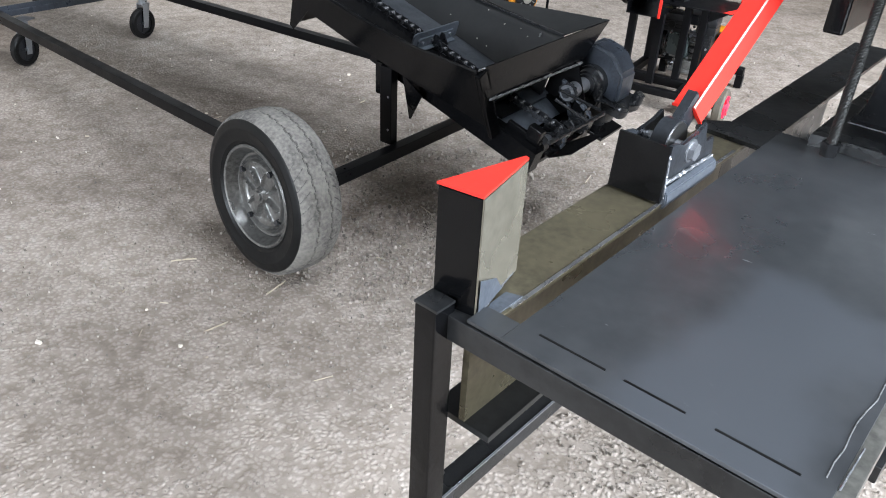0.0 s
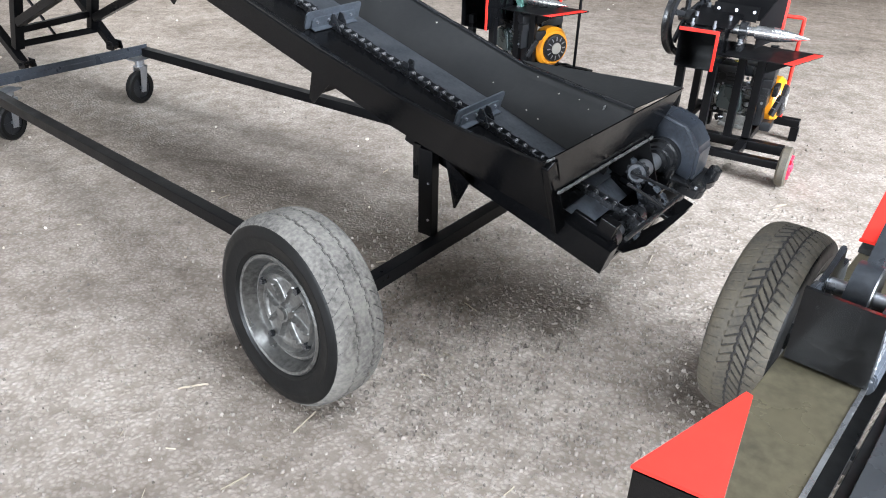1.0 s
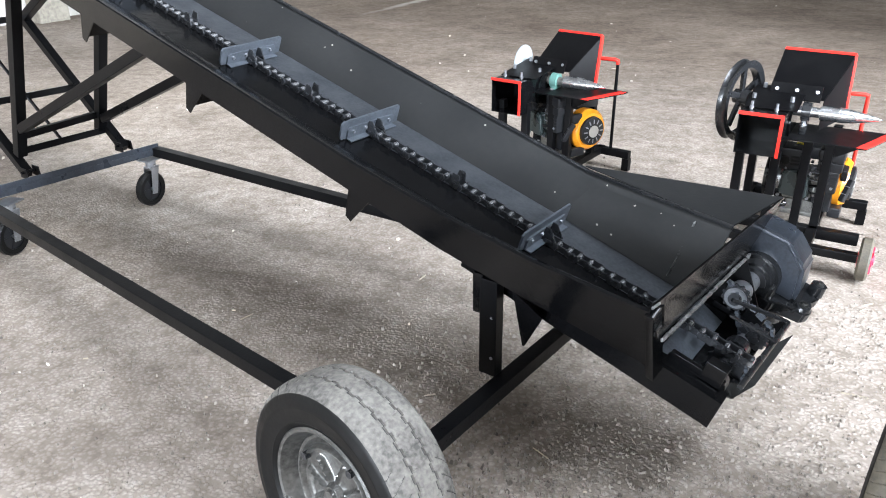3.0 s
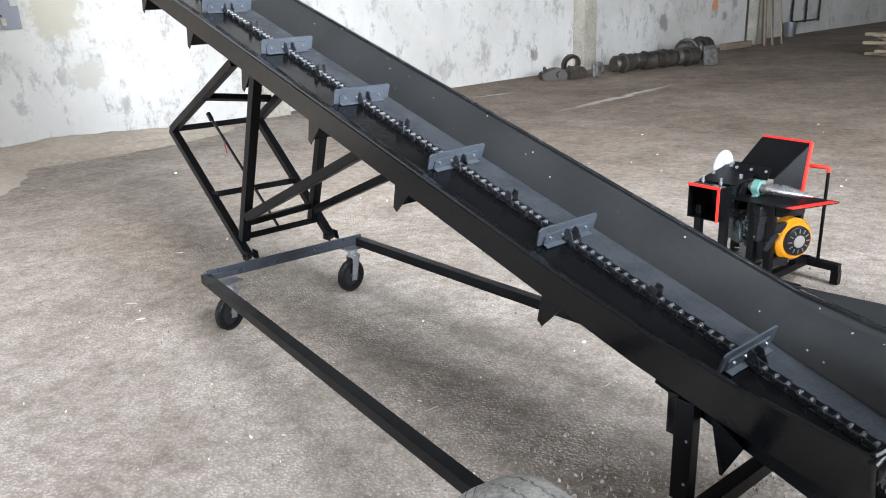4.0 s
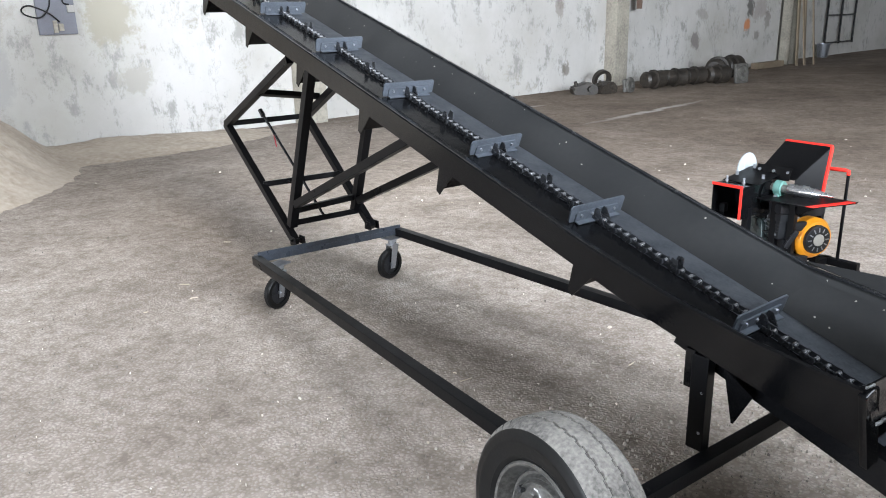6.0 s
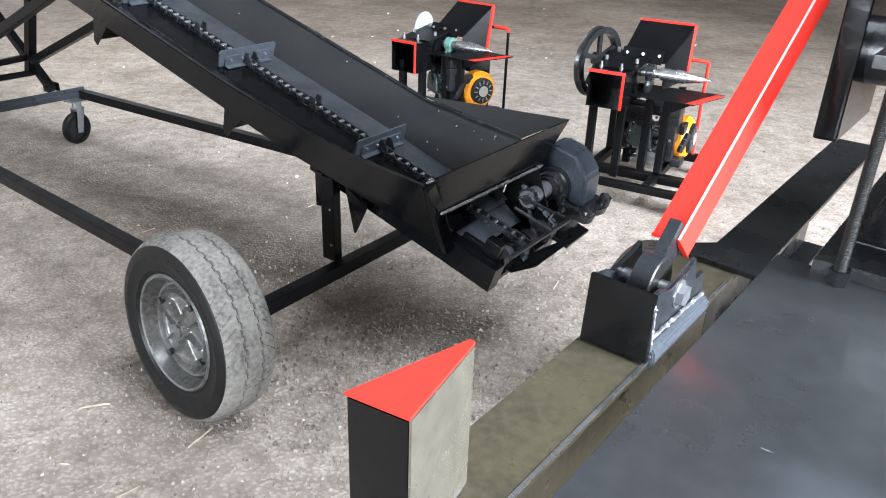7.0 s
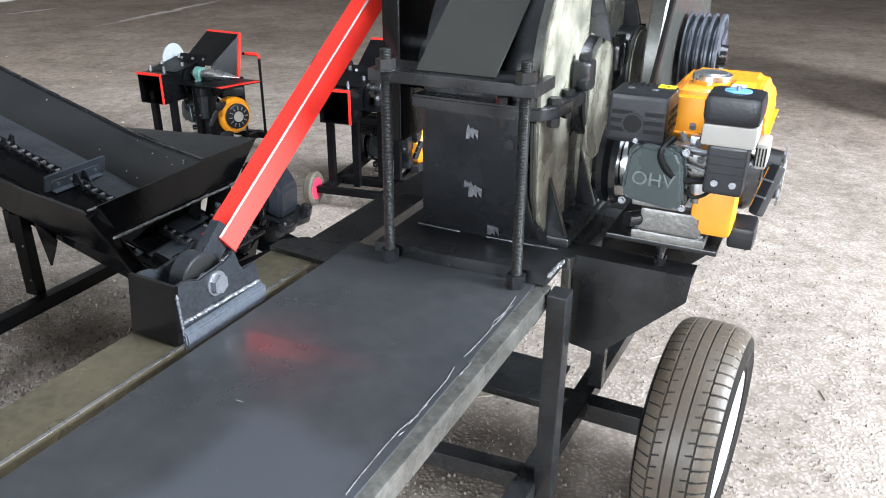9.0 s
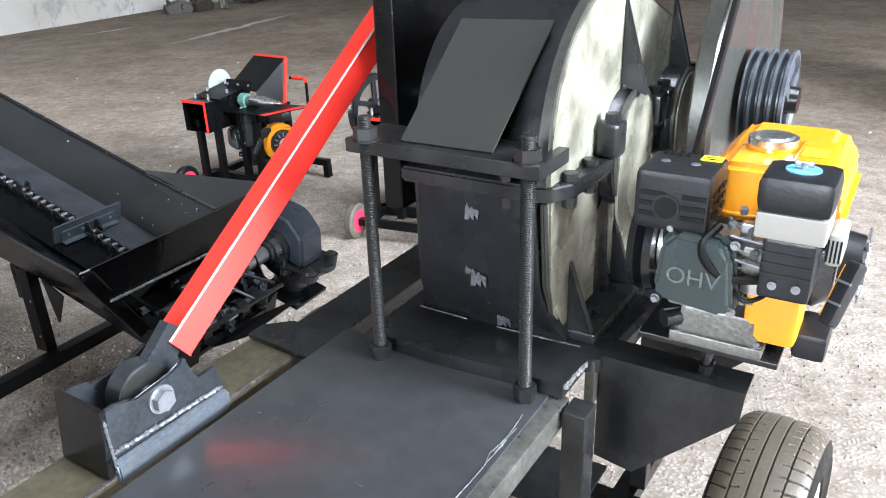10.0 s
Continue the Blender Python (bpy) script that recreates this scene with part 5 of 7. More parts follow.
# ---- kinetic log splitter ----
SPLIT = pose(1.22, 2.18, 0, 0, 0, -29)


def build_splitter():
    root = thing("log_splitter", "black flywheel log splitter trailer with steel table and red push arm", "log splitter", SPLIT)

    def p(name, mat, *makers, label="", bevel=0.0, smooth=True, parent=None):
        b = bmesh.new()
        for f in makers:
            f(b)
        if bevel:
            bmesh.ops.bevel(b, geom=list(b.edges), offset=bevel, segments=2, affect="EDGES")
        return part(name, b, mat, parent or root, label, smooth)

    bx = lambda lo, hi, bev=0.0: (lambda b: box(b, lo, hi, bev))
    # table
    p("table_plate", TABLE, bx((-0.138, -1.088, 0.866), (0.348, 0.075, 0.874), 0.002), label="blue-grey polished steel table plate with scuffs")
    p("table_plate_edge", DULL, lambda b: beam(b, (-0.30, -1.068, 0.840), (0.365, -1.064, 0.840), 0.05, 0.05), label="black square tube table edge")
    p("table_side", SCRAPED, lambda b: beam(b, (0.352, -1.08, 0.846), (0.364, 0.075, 0.846), 0.034, 0.05), label="scraped steel table side")
    p("table_rail", DULL, lambda b: beam(b, (-0.150, -1.03, 0.80), (-0.140, -0.04, 0.80), 0.020, 0.06))
    p("table_back", DULL, bx((-0.138, 0.0, 0.80), (0.37, 0.06, 0.866), 0.003))
    p("table_lip", TABLE, bx((-0.206, -1.088, 0.866), (-0.138, -1.036, 0.8735), 0.002), label="blue-grey table plate beside the block")
    p("ground_patch", FLIGHT, lambda b: prism(b, [(-0.205, -1.034), (-0.186, -1.034), (-0.186, -0.965), (-0.214, -0.975), (-0.212, -1.02)], 0.8625, 0.8665, lambda a, c, d: Vector((a, c, d))), label="pale blue ground weld at the foot of the block")
    p("ground_patch", FLIGHT, lambda b: slab(b, [(-0.2042, -1.062, 0.868), (-0.2240, -0.972, 0.868), (-0.2180, -1.00, 0.905), (-0.2035, -1.062, 0.935)], -0.0008), label="pale blue grinding marks")
    rnd = random.Random(4)
    for y0, y1 in ((-1.02, -0.72), (-0.70, -0.33), (-0.29, -0.02)):
        pts = [(0.334 + rnd.uniform(-0.005, 0.004), y0 + (y1 - y0) * i / 9, 0.8742) for i in range(10)]
        part("table_weld", pipe(pts, 0.0011, 6), BEAD, root, "thin bright ground weld line")
    for i in range(6):
        y = rnd.uniform(-1.0, -0.05)
        weld_part("table_weld", root, (0.336, y, 0.8735), (0.339, y + rnd.uniform(0.015, 0.06), 0.8735), 0.0014, 0.004, "bright ground weld run", BEAD)
    for y0, y1 in ((-1.03, -0.93), (-0.35, -0.30)):
        weld_part("table_weld", root, (0.350, y0, 0.874), (0.352, y1, 0.874), 0.0016, 0.005, "bright ground weld run")
    for x in (-0.10, 0.05, 0.19):
        wb = bmesh.new()
        box(wb, (x, -1.041, 0.8675), (x + random.uniform(0.08, 0.12), -1.037, 0.8747))
        part("table_gap", wb, RUBBER, root, "dark open seam along the table")
    # push rail: an I-beam of bare steel
    p("rail_flange", OLIVE, bx((-0.310, -1.03, 0.850), (-0.180, 0.02, 0.862), 0.003), label="bare oily steel rail with rub marks")
    p("rail_edge", STEEL, bx((-0.1865, -1.00, 0.8615), (-0.1793, -0.10, 0.8634)), label="bright worn rail edge")
    p("rail_web", OLIVE, bx((-0.252, -1.03, 0.585), (-0.238, 0.0, 0.850)))
    p("rear_web", DULL, bx((-0.252, 0.002, 0.585), (-0.238, 0.9, 0.846)))
    p("rail_foot", DULL, bx((-0.315, -1.03, 0.570), (-0.180, 0.9, 0.585), 0.002))
    p("rear_deck", DULL, bx((-0.270, 0.022, 0.846), (-0.145, 1.15, 0.860), 0.003), label="black rear rail deck")
    p("cover_plate", DULL, lambda b: prism(b, [(-0.312, -0.045), (-0.1385, -0.058), (-0.1385, 0.03), (-0.06, 0.03), (-0.07, 0.052), (-0.16, 0.036), (-0.262, 0.046), (-0.312, 0.0)], 0.8625, 0.8738, lambda a, c, d: Vector((a, c, d))), label="dark plate across the rail end")
    # end stop block
    tri = [(-0.289, -1.078), (-0.209, -1.066), (-0.243, -0.908), (-0.249, -0.906)]
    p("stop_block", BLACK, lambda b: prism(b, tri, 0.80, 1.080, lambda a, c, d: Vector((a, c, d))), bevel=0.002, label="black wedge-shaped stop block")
    p("block_top", RED, lambda b: prism(b, [(-0.290, -1.079), (-0.208, -1.067), (-0.242, -0.907), (-0.250, -0.905)], 1.081, 1.085, lambda a, c, d: Vector((a, c, d))), label="red painted block top")
    p("block_face", SCOURED, lambda b: slab(b, [(-0.2075, -1.064, 0.866), (-0.2415, -0.908, 0.866), (-0.2415, -0.908, 1.079), (-0.2075, -1.064, 1.079)], -0.003), label="bare ground steel face of the block")
    weld_part("block_weld", root, (-0.204, -1.066, 0.868), (-0.245, -0.91, 0.868), 0.0035, 0.010)
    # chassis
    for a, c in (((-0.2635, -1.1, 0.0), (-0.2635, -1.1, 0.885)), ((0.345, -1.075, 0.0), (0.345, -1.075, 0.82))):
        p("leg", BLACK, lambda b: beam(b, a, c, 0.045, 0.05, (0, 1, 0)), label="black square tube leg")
    p("leg_cap", DULL, bx((-0.288, -1.124, 0.884), (-0.239, -1.0785, 0.889)))
    p("corner_leg", DULL, bx((0.385, 0.03, 0.285), (0.430, 0.085, 0.868), 0.004), label="black square tube leg")
    p("low_rail", DULL, lambda b: beam(b, (-0.295, -1.06, 0.33), (-0.28, 0.9, 0.33), 0.05, 0.05))
    p("low_rail_edge", ZINC, lambda b: beam(b, (-0.270, -1.06, 0.356), (-0.256, 0.3, 0.356), 0.004, 0.003))
    p("low_rail", DULL, lambda b: beam(b, (0.352, -0.30, 0.32), (0.40, 0.95, 0.32), 0.055, 0.05))
    p("cross_beam", DULL, lambda b: beam(b, (-0.28, 0.02, 0.315), (0.40, 0.075, 0.315), 0.05, 0.05))
    p("axle", DULL, lambda b: beam(b, (-0.52, 0.455, 0.30), (0.62, 0.455, 0.30), 0.06, 0.06))
    p("skid_plate", DULL, bx((0.13, 0.22, 0.44), (0.35, 0.42, 0.448), 0.002))
    p("prop", DULL, bx((0.385, 0.50, 0.34), (0.425, 0.54, 0.70), 0.003))
    wheel(root, 0.70, 0.50, 0.305, 0.306, 0.192, TREAD_ROAD, RIM_WHITE, 1, axis="x", style="road", turn=-4)
    wheel(root, -0.555, 0.50, 0.297, 0.298, 0.188, TREAD_WORN, RIM, -1, axis="x", style="chevron")
    # engine bracket
    p("bracket_web", DULL, lambda b: prism(b, [(0.395, 0.905), (0.665, 0.905), (0.660, 0.842), (0.475, 0.655), (0.395, 0.668)], 0.185, 0.193, lambda a, c, d: Vector((a, d, c))), label="black folded engine bracket")
    p("bracket_top", DULL, bx((0.395, 0.186, 0.897), (0.665, 0.26, 0.905), 0.002))
    p("engine_plate", DULL, bx((0.46, 0.205, 0.955), (0.705, 0.47, 0.967), 0.003))
    p("bracket_rear", DULL, lambda b: prism(b, [(0.395, 0.93), (0.69, 0.93), (0.675, 0.86), (0.47, 0.66), (0.395, 0.67)], 0.46, 0.468, lambda a, c, d: Vector((a, d, c))))
    for x, y in ((0.585, 0.225), (0.585, 0.24)):
        p("spacer_bolt", CAST, lambda b: rod(b, (x, y, 0.905), (x, y, 0.955), 0.007), lambda b: bolt(b, (x, y, 0.905), (0, 0, 1), 0.013, 0.016), lambda b: bolt(b, (x, y, 0.945), (0, 0, 1), 0.013, 0.014))
    build_engine(root, pose(0.617, 0.368, 0.968))
    # gearbox
    p("base_plate", DULL, lambda b: prism(b, [(-0.060, 0.040), (0.02, 0.050), (0.12, 0.046), (0.25, 0.058), (0.374, 0.056), (0.374, 0.16), (0.40, 0.17), (0.44, 0.75), (-0.060, 0.75)], 0.8745, 0.904, lambda a, c, d: Vector((a, c, d))), bevel=0.0008, label="thick black base plate with torch-cut edge")
    weld_part("base_weld", root, (0.376, 0.058, 0.898), (0.380, 0.16, 0.898), 0.005, 0.012, "rough bright weld on the plate edge", BEAD)
    p("base_side", SCRAPED, bx((0.374, 0.165, 0.80), (0.394, 0.74, 0.900), 0.004))

    def belly(b, x_in=0.0):
        """The lower casting: upright above, drawn in towards its foot, a little wider below."""
        levels = ((0.902, 0.196, -0.022, 0.322), (0.915, 0.192, -0.016, 0.318), (0.94, 0.172, -0.002, 0.312), (0.975, 0.145, 0.012, 0.306), (1.02, 0.122, 0.022, 0.302), (1.08, 0.108, 0.030, 0.300), (1.16, 0.098, 0.036, 0.298), (1.232, 0.092, 0.040, 0.297))
        rings = []
        for z, y, x0, x1 in levels:
            r = 0.016
            rings.append([b.verts.new(v) for v in ((x0, y + r, z), (x0 + r * 0.3, y + r * 0.3, z), (x0 + r, y, z), (x1 - r, y, z), (x1 - r * 0.3, y + r * 0.3, z), (x1, y + r, z), (x1, 0.63, z), (x0, 0.63, z))])
        for q, w in zip(rings, rings[1:]):
            for i in range(8):
                b.faces.new((q[i], q[(i + 1) % 8], w[(i + 1) % 8], w[i]))
        b.faces.new(rings[0])
        b.faces.new(rings[-1])

    p("gear_housing", CAST, belly, label="glossy black cast gearbox housing")
    weld_part("housing_weld", root, (-0.02, 0.190, 0.905), (0.10, 0.188, 0.905), 0.0022, 0.009, "rippled weld along the foot", WELD)
    weld_part("housing_weld", root, (0.17, 0.188, 0.905), (0.352, 0.196, 0.905), 0.0022, 0.009, "rippled weld along the foot", WELD)
    p("housing_side", OILCAST, lambda b: prism(b, [(0.118, 1.225), (0.134, 1.05), (0.160, 0.985), (0.200, 0.935), (0.36, 0.925), (0.36, 1.225)], 0.2995, 0.312, lambda a, c, d: Vector((d, a, c))), bevel=0.004, label="oily bare side of the casting")
    p("housing_edge", TURNED, lambda b: prism(b, [(0.100, 1.228), (0.120, 1.228), (0.134, 1.06), (0.162, 0.985), (0.150, 0.985), (0.118, 1.06)], 0.300, 0.308, lambda a, c, d: Vector((d, a, c))), bevel=0.003, label="pale oily corner of the casting")
    p("housing_foot", CAST, bx((0.300, 0.215, 0.902), (0.372, 0.66, 0.926), 0.005), label="cast foot flange")
    p("foot_edge", TURNED, bx((0.3725, 0.215, 0.914), (0.3745, 0.66, 0.926)), label="pale worn edge of the foot")
    for y in (0.216, 0.46, 0.60):
        p("foot_rib", CAST, lambda b: prism(b, [(0.311, 0.925), (0.362, 0.925), (0.311, 1.072)], y, y + 0.016, lambda a, c, d: Vector((a, d, c))), bevel=0.002)
        p("rib_edge", TURNED, lambda b: slab(b, [(0.3630, y + 0.001, 0.927), (0.3630, y + 0.014, 0.927), (0.3125, y + 0.014, 1.070), (0.3125, y + 0.001, 1.070)], 0.0015), label="pale worn rib edge")
    # shade on this stretch of the side wall, given as a thin black panel
    p("side_shade_panel", CAST, lambda b: prism(b, [(0.365, 0.93), (0.45, 0.93), (0.45, 1.13), (0.41, 1.135), (0.365, 1.11)], 0.2995, 0.3025, lambda a, c, d: Vector((d, a, c))), label="black panel for the shaded part of the casting side")
    p("housing_side", OILCAST, lambda b: prism(b, [(0.455, 0.925), (0.62, 0.925), (0.62, 1.225), (0.455, 1.225)], 0.2995, 0.312, lambda a, c, d: Vector((d, a, c))), bevel=0.004, label="oily bare side of the casting")
    for y in (0.30, 0.52):
        p("foot_bolt", CAST, lambda b: bolt(b, (0.345, y, 0.926), (0, 0, 1), 0.013, 0.012, 0.018))
    for x, y, z, r in ((0.168, 0.0955, 1.192, 0.017), (0.172, 0.1105, 1.052, 0.020), (0.195, 0.172, 0.936, 0.018), (0.152, 0.111, 1.064, 0.010)):
        for k in range(3):
            w = bmesh.new()
            o = 0.55 * r * (k - 1)
            up = 0.35 * (y - 0.09)
            prism(w, [(x + o - 0.3 * r, z - r + 0.5 * r * k), (x + o + 0.25 * r, z - 0.9 * r), (x + o + 0.35 * r, z + 0.3 * r), (x + o + 0.05 * r, z + r * (1 - 0.3 * k)), (x + o - 0.2 * r, z + 0.4 * r)], 0.0, 0.002, lambda a, c, d: Vector((a, y - d - 0.0005 - (c - z) * up / 0.06 * 0.5, c)))
            part("paint_chip", w, WELD, root, "bare chipped spot")
    p("drain_plug", CAST, lambda b: rod(b, (0.258, 0.099, 1.175), (0.258, 0.088, 1.175), 0.011), label="black drain plug")
    fl = [(0.020, 0.085), (0.290, 0.085), (0.325, 0.10), (0.348, 0.14), (0.354, 0.22), (0.354, 0.85), (0.020, 0.85)]
    p("joint_flange", CAST, lambda b: prism(b, fl, 1.232, 1.262, lambda a, c, d: Vector((a, c, d))), bevel=0.005, label="black joint flange with oily rim")
    for x, y in ((0.335, 0.150), (0.337, 0.24), (0.338, 0.62), (0.235, 0.10)):
        p("flange_bolt", CAST, lambda b: bolt(b, (x, y, 1.262), (0, 0, 1), 0.015, 0.014))
        p("flange_nut", CAST, lambda b: bolt(b, (x, y, 1.232), (0, 0, -1), 0.014, 0.02))

    def casing(b, x0, x1, inset=0.0):
        pts = [(0.092 + inset, 1.262)]
        for i in range(0, 25):
            t = math.pi - math.pi * i / 24 * 0.62
            pts.append((0.38 + (0.288 - inset) * math.cos(t), 1.29 + (0.288 - inset) * math.sin(t)))
        for i in range(0, 13):
            t = math.radians(68) - math.radians(68) * i / 12
            pts.append((0.74 + (0.20 - inset) * math.cos(t), 1.262 + (0.20 - inset) * math.sin(t)))
        prism(b, pts, x0, x1, lambda a, c, d: Vector((d, a, c)))

    p("upper_casing", CAST, lambda b: casing(b, 0.03, 0.300, 0.036), bevel=0.004, label="glossy black rounded upper gear casing")
    p("casing_side", OILCAST, lambda b: casing(b, 0.300, 0.321, 0.008), label="oily bare casing side")
    # rim in a paler grey than the casing: its edge highlight put into the colour
    p("casing_rim", TURNED, lambda b: casing(b, 0.298, 0.316, 0.0))
    for y, r, x1 in ((0.4425, 0.122, 0.352), (0.745, 0.108, 0.372)):
        p("bearing_boss", CAST, lambda b: bmesh.ops.transform(b, matrix=pose(0.32, y, 1.245), verts=lathe(b, [(0.0, 0.0), (0.0, r), (x1 - 0.335, r - 0.004), (x1 - 0.32, r - 0.016), (x1 - 0.32, 0.0)], 40)), label="cast bearing boss")
        arc = [(y + r * 0.84 * math.cos(t), 1.252 + r * 0.84 * math.sin(t)) for t in np.linspace(0, math.pi, 17)] + [(y + r * 0.80 * math.cos(t), 1.165 + r * 0.80 * math.sin(t)) for t in np.linspace(math.pi, 2 * math.pi, 17)]
        p("bearing_cover", OILCAST, lambda b: prism(b, arc, x1, x1 + 0.006, lambda a, c, d: Vector((d, a, c))), label="oily bearing cover")
        p("boss_edge", TURNED, lambda b: bmesh.ops.transform(b, matrix=pose(x1, y, 1.245), verts=lathe(b, [(-0.004, r - 0.012), (-0.004, r + 0.001), (0.003, r + 0.001), (0.003, r - 0.012)], 48)))
        for a in (0, 180):
            yy = y + (r + 0.005) * math.cos(radians(a))
            p("boss_lug", CAST, bx((0.325, yy - 0.025, 1.262), (0.370, yy + 0.025, 1.33), 0.01))
            p("lug_bolt", CAST, lambda b: bolt(b, (0.348, yy, 1.33), (0, 0, 1), 0.015, 0.014))
    for y, z in ((0.432, 1.375), (0.758, 1.355)):
        p("casing_rib", CAST, lambda b: prism(b, [(0.322, z), (0.375, z - 0.02), (0.322, z + 0.16)], y - 0.009, y + 0.009, lambda a, c, d: Vector((a, d, c))), bevel=0.002)
    # clamp: cross plate, cover sheet, two threaded rods
    p("clamp_plate", DULL, bx((-0.048, 0.014, 1.300), (0.339, 0.132, 1.326), 0.002), label="thick black clamp plate")
    p("cover_sheet", SHEET, lambda b: slab(b, [(0.060, 0.036, 1.329), (0.240, 0.040, 1.329), (0.264, 0.228, 1.518), (0.080, 0.224, 1.5141)], -0.004), label="grey-brown painted cover sheet")
    for x, y in ((-0.004, 0.018), (0.313, 0.026)):
        def thread(b):
            turns, seg, z0, z1 = 150, 8, 0.90, 1.372
            prof = []
            for i in range(turns):
                z = z0 + (z1 - z0) * i / turns
                prof += [(z, 0.0125), (z + (z1 - z0) / turns * 0.5, 0.0109)]
            prof = [(z0 - 0.02, 0.0)] + [(z0 - 0.02, 0.012)] + prof + [(z1, 0.0)]
            vs = lathe(b, prof, 12, closed=False)
            bmesh.ops.transform(b, matrix=pose(x, y, 0) @ pose(0, 0, 0, 0, -90, 0), verts=vs)
        p("threaded_rod", ROD, thread, label="grey steel threaded rod")
        p("rod_nut", CAST, lambda b: bolt(b, (x, y, 0.886), (0, 0, 1), 0.022, 0.020), lambda b: bolt(b, (x, y, 0.874), (0, 0, 1), 0.020, 0.012), label="black hexagon nut")
        p("rod_nut", ROD, lambda b: bolt(b, (x, y, 1.326), (0, 0, 1), 0.0225, 0.024), label="oily hexagon nut")
        p("rod_washer", CAST, lambda b: rod(b, (x, y, 1.326), (x, y, 1.3295), 0.026, 0.026, 20))
    # crank slab, arm and pushing shoe
    p("crank_slab", BLACK, bx((-0.170, 0.285, 1.08), (-0.118, 0.62, 1.72), 0.008), label="thick black crank slab")
    p("crank_hub", CAST, lambda b: rod(b, (-0.12, 0.455, 1.262), (0.04, 0.455, 1.262), 0.075, 0.075, 32))
    a0, a1 = Vector((-0.243, -0.292, 1.000)), Vector((-0.230, 0.440, 1.510))
    am = along(a0, a1, (0.6, -0.62, 0.5))

    def arm(b):
        ln = (a1 - a0).length
        vs = prism(b, [(-0.044, -0.010), (-0.004, 0.020), (0.034, -0.016), (0.030, -0.022), (-0.004, 0.010), (-0.040, -0.016)], 0.0, ln, lambda y, z, x: Vector((x, y, z)))
        bmesh.ops.transform(b, matrix=am, verts=vs)

    p("push_arm", RED, arm, bevel=0.0015, smooth=False, label="red painted angle-iron push arm")

    def ridge(b):
        ln = (a1 - a0).length
        box(b, (0.0, -0.0062, 0.0185), (ln, -0.0018, 0.0208), 0.0, am)

    p("arm_ridge", CREAM, ridge, label="pale ridge line")
    pin = Vector((-0.243, -0.367, 0.945))
    p("arm_eye", SHOE, lambda b: rod(b, pin + Vector((-0.018, 0, 0)), pin + Vector((0.018, 0, 0)), 0.056, 0.056, 36), lambda b: slab(b, [pin + Vector((-0.010, -0.004, 0.034)), pin + Vector((-0.010, 0.034, -0.004)), a0 + Vector((-0.010, 0.044, 0.004)), a0 + Vector((-0.010, 0.000, 0.046))], 0.022), label="grey forged arm eye")
    p("arm_eye_side", ROD, lambda b: rod(b, pin + Vector((0.018, 0, 0)), pin + Vector((0.020, 0, 0)), 0.053, 0.051, 36))
    p("shoe_front", BLACK, lambda b: slab(b, [(-0.302, -0.485, 0.866), (-0.180, -0.485, 0.866), (-0.186, -0.470, 0.985), (-0.304, -0.470, 0.988)], 0.010), label="black scored pushing face")
    wb = bmesh.new()
    for i in range(1, 4):
        x = -0.302 + 0.03 * i
        beam(wb, (x, -0.4845, 0.870), (x, -0.4715, 0.980), 0.0016, 0.0022)
    for i in range(1, 4):
        z = 0.866 + 0.028 * i
        box(wb, (-0.30, -0.4862 + 0.0035 * i, z), (-0.185, -0.4838 + 0.0035 * i, z + 0.0016), 0.0, None)
    part("score_lines", wb, GROOVE, root)["kind"] = "stuff"
    for x0, x1 in ((-0.198, -0.188), (-0.302, -0.292)):
        p("shoe_cheek", SHOE, lambda b: prism(b, [(-0.475, 0.868), (-0.475, 0.982), (-0.455, 0.985), (-0.425, 0.978), (-0.41, 0.968), (-0.335, 0.978), (-0.315, 0.984), (-0.303, 0.992), (-0.296, 0.955), (-0.285, 0.938), (-0.245, 0.942), (-0.235, 0.905), (-0.235, 0.868)], x0, x1, lambda a, c, d: Vector((d, a, c))), bevel=0.002, label="black welded shoe cheek")
    p("shoe_slide", FLIGHT, lambda b: prism(b, [(-0.188, 0.892), (-0.172, 0.885), (-0.170, 0.862), (-0.178, 0.845), (-0.188, 0.85)], -0.48, -0.235, lambda a, c, d: Vector((a, d, c))), bevel=0.003)
    weld_part("shoe_weld", root, (-0.184, -0.475, 0.905), (-0.184, -0.24, 0.897), 0.0042, 0.010, "ground silvery weld on the shoe")
    weld_part("shoe_weld", root, (-0.180, -0.478, 0.87), (-0.184, -0.478, 0.97), 0.003, 0.008)
    p("pivot_bolt", ZINC, lambda b: rod(b, pin + Vector((0.045, 0, 0)), pin + Vector((0.058, 0, 0)), 0.027, 0.026, 24), lambda b: bolt(b, pin + Vector((0.058, 0, 0)), (1, 0, 0), 0.021, 0.012), lambda b: rod(b, pin + Vector((-0.06, 0, 0)), pin + Vector((0.046, 0, 0)), 0.015), label="zinc-plated pivot bolt")
    # flywheel and belt pulley
    p("flywheel", TURNED, lambda b: bmesh.ops.transform(b, matrix=pose(0.455, 0.90, 1.265), verts=lathe(b, [(-0.02, 0.0), (-0.02, 0.39), (-0.015, 0.395), (0.015, 0.395), (0.02, 0.39), (0.02, 0.34), (0.008, 0.325), (0.008, 0.0)], 64)), label="bare turned steel flywheel")
    gp = [(0.0, 0.0), (0.0, 0.102)]
    for i in range(4):
        x = 0.002 + i * 0.022
        gp += [(x, 0.114), (x + 0.004, 0.114), (x + 0.010, 0.090), (x + 0.014, 0.090), (x + 0.020, 0.114)]
    gp += [(0.096, 0.114), (0.098, 0.102), (0.088, 0.096), (0.085, 0.0)]
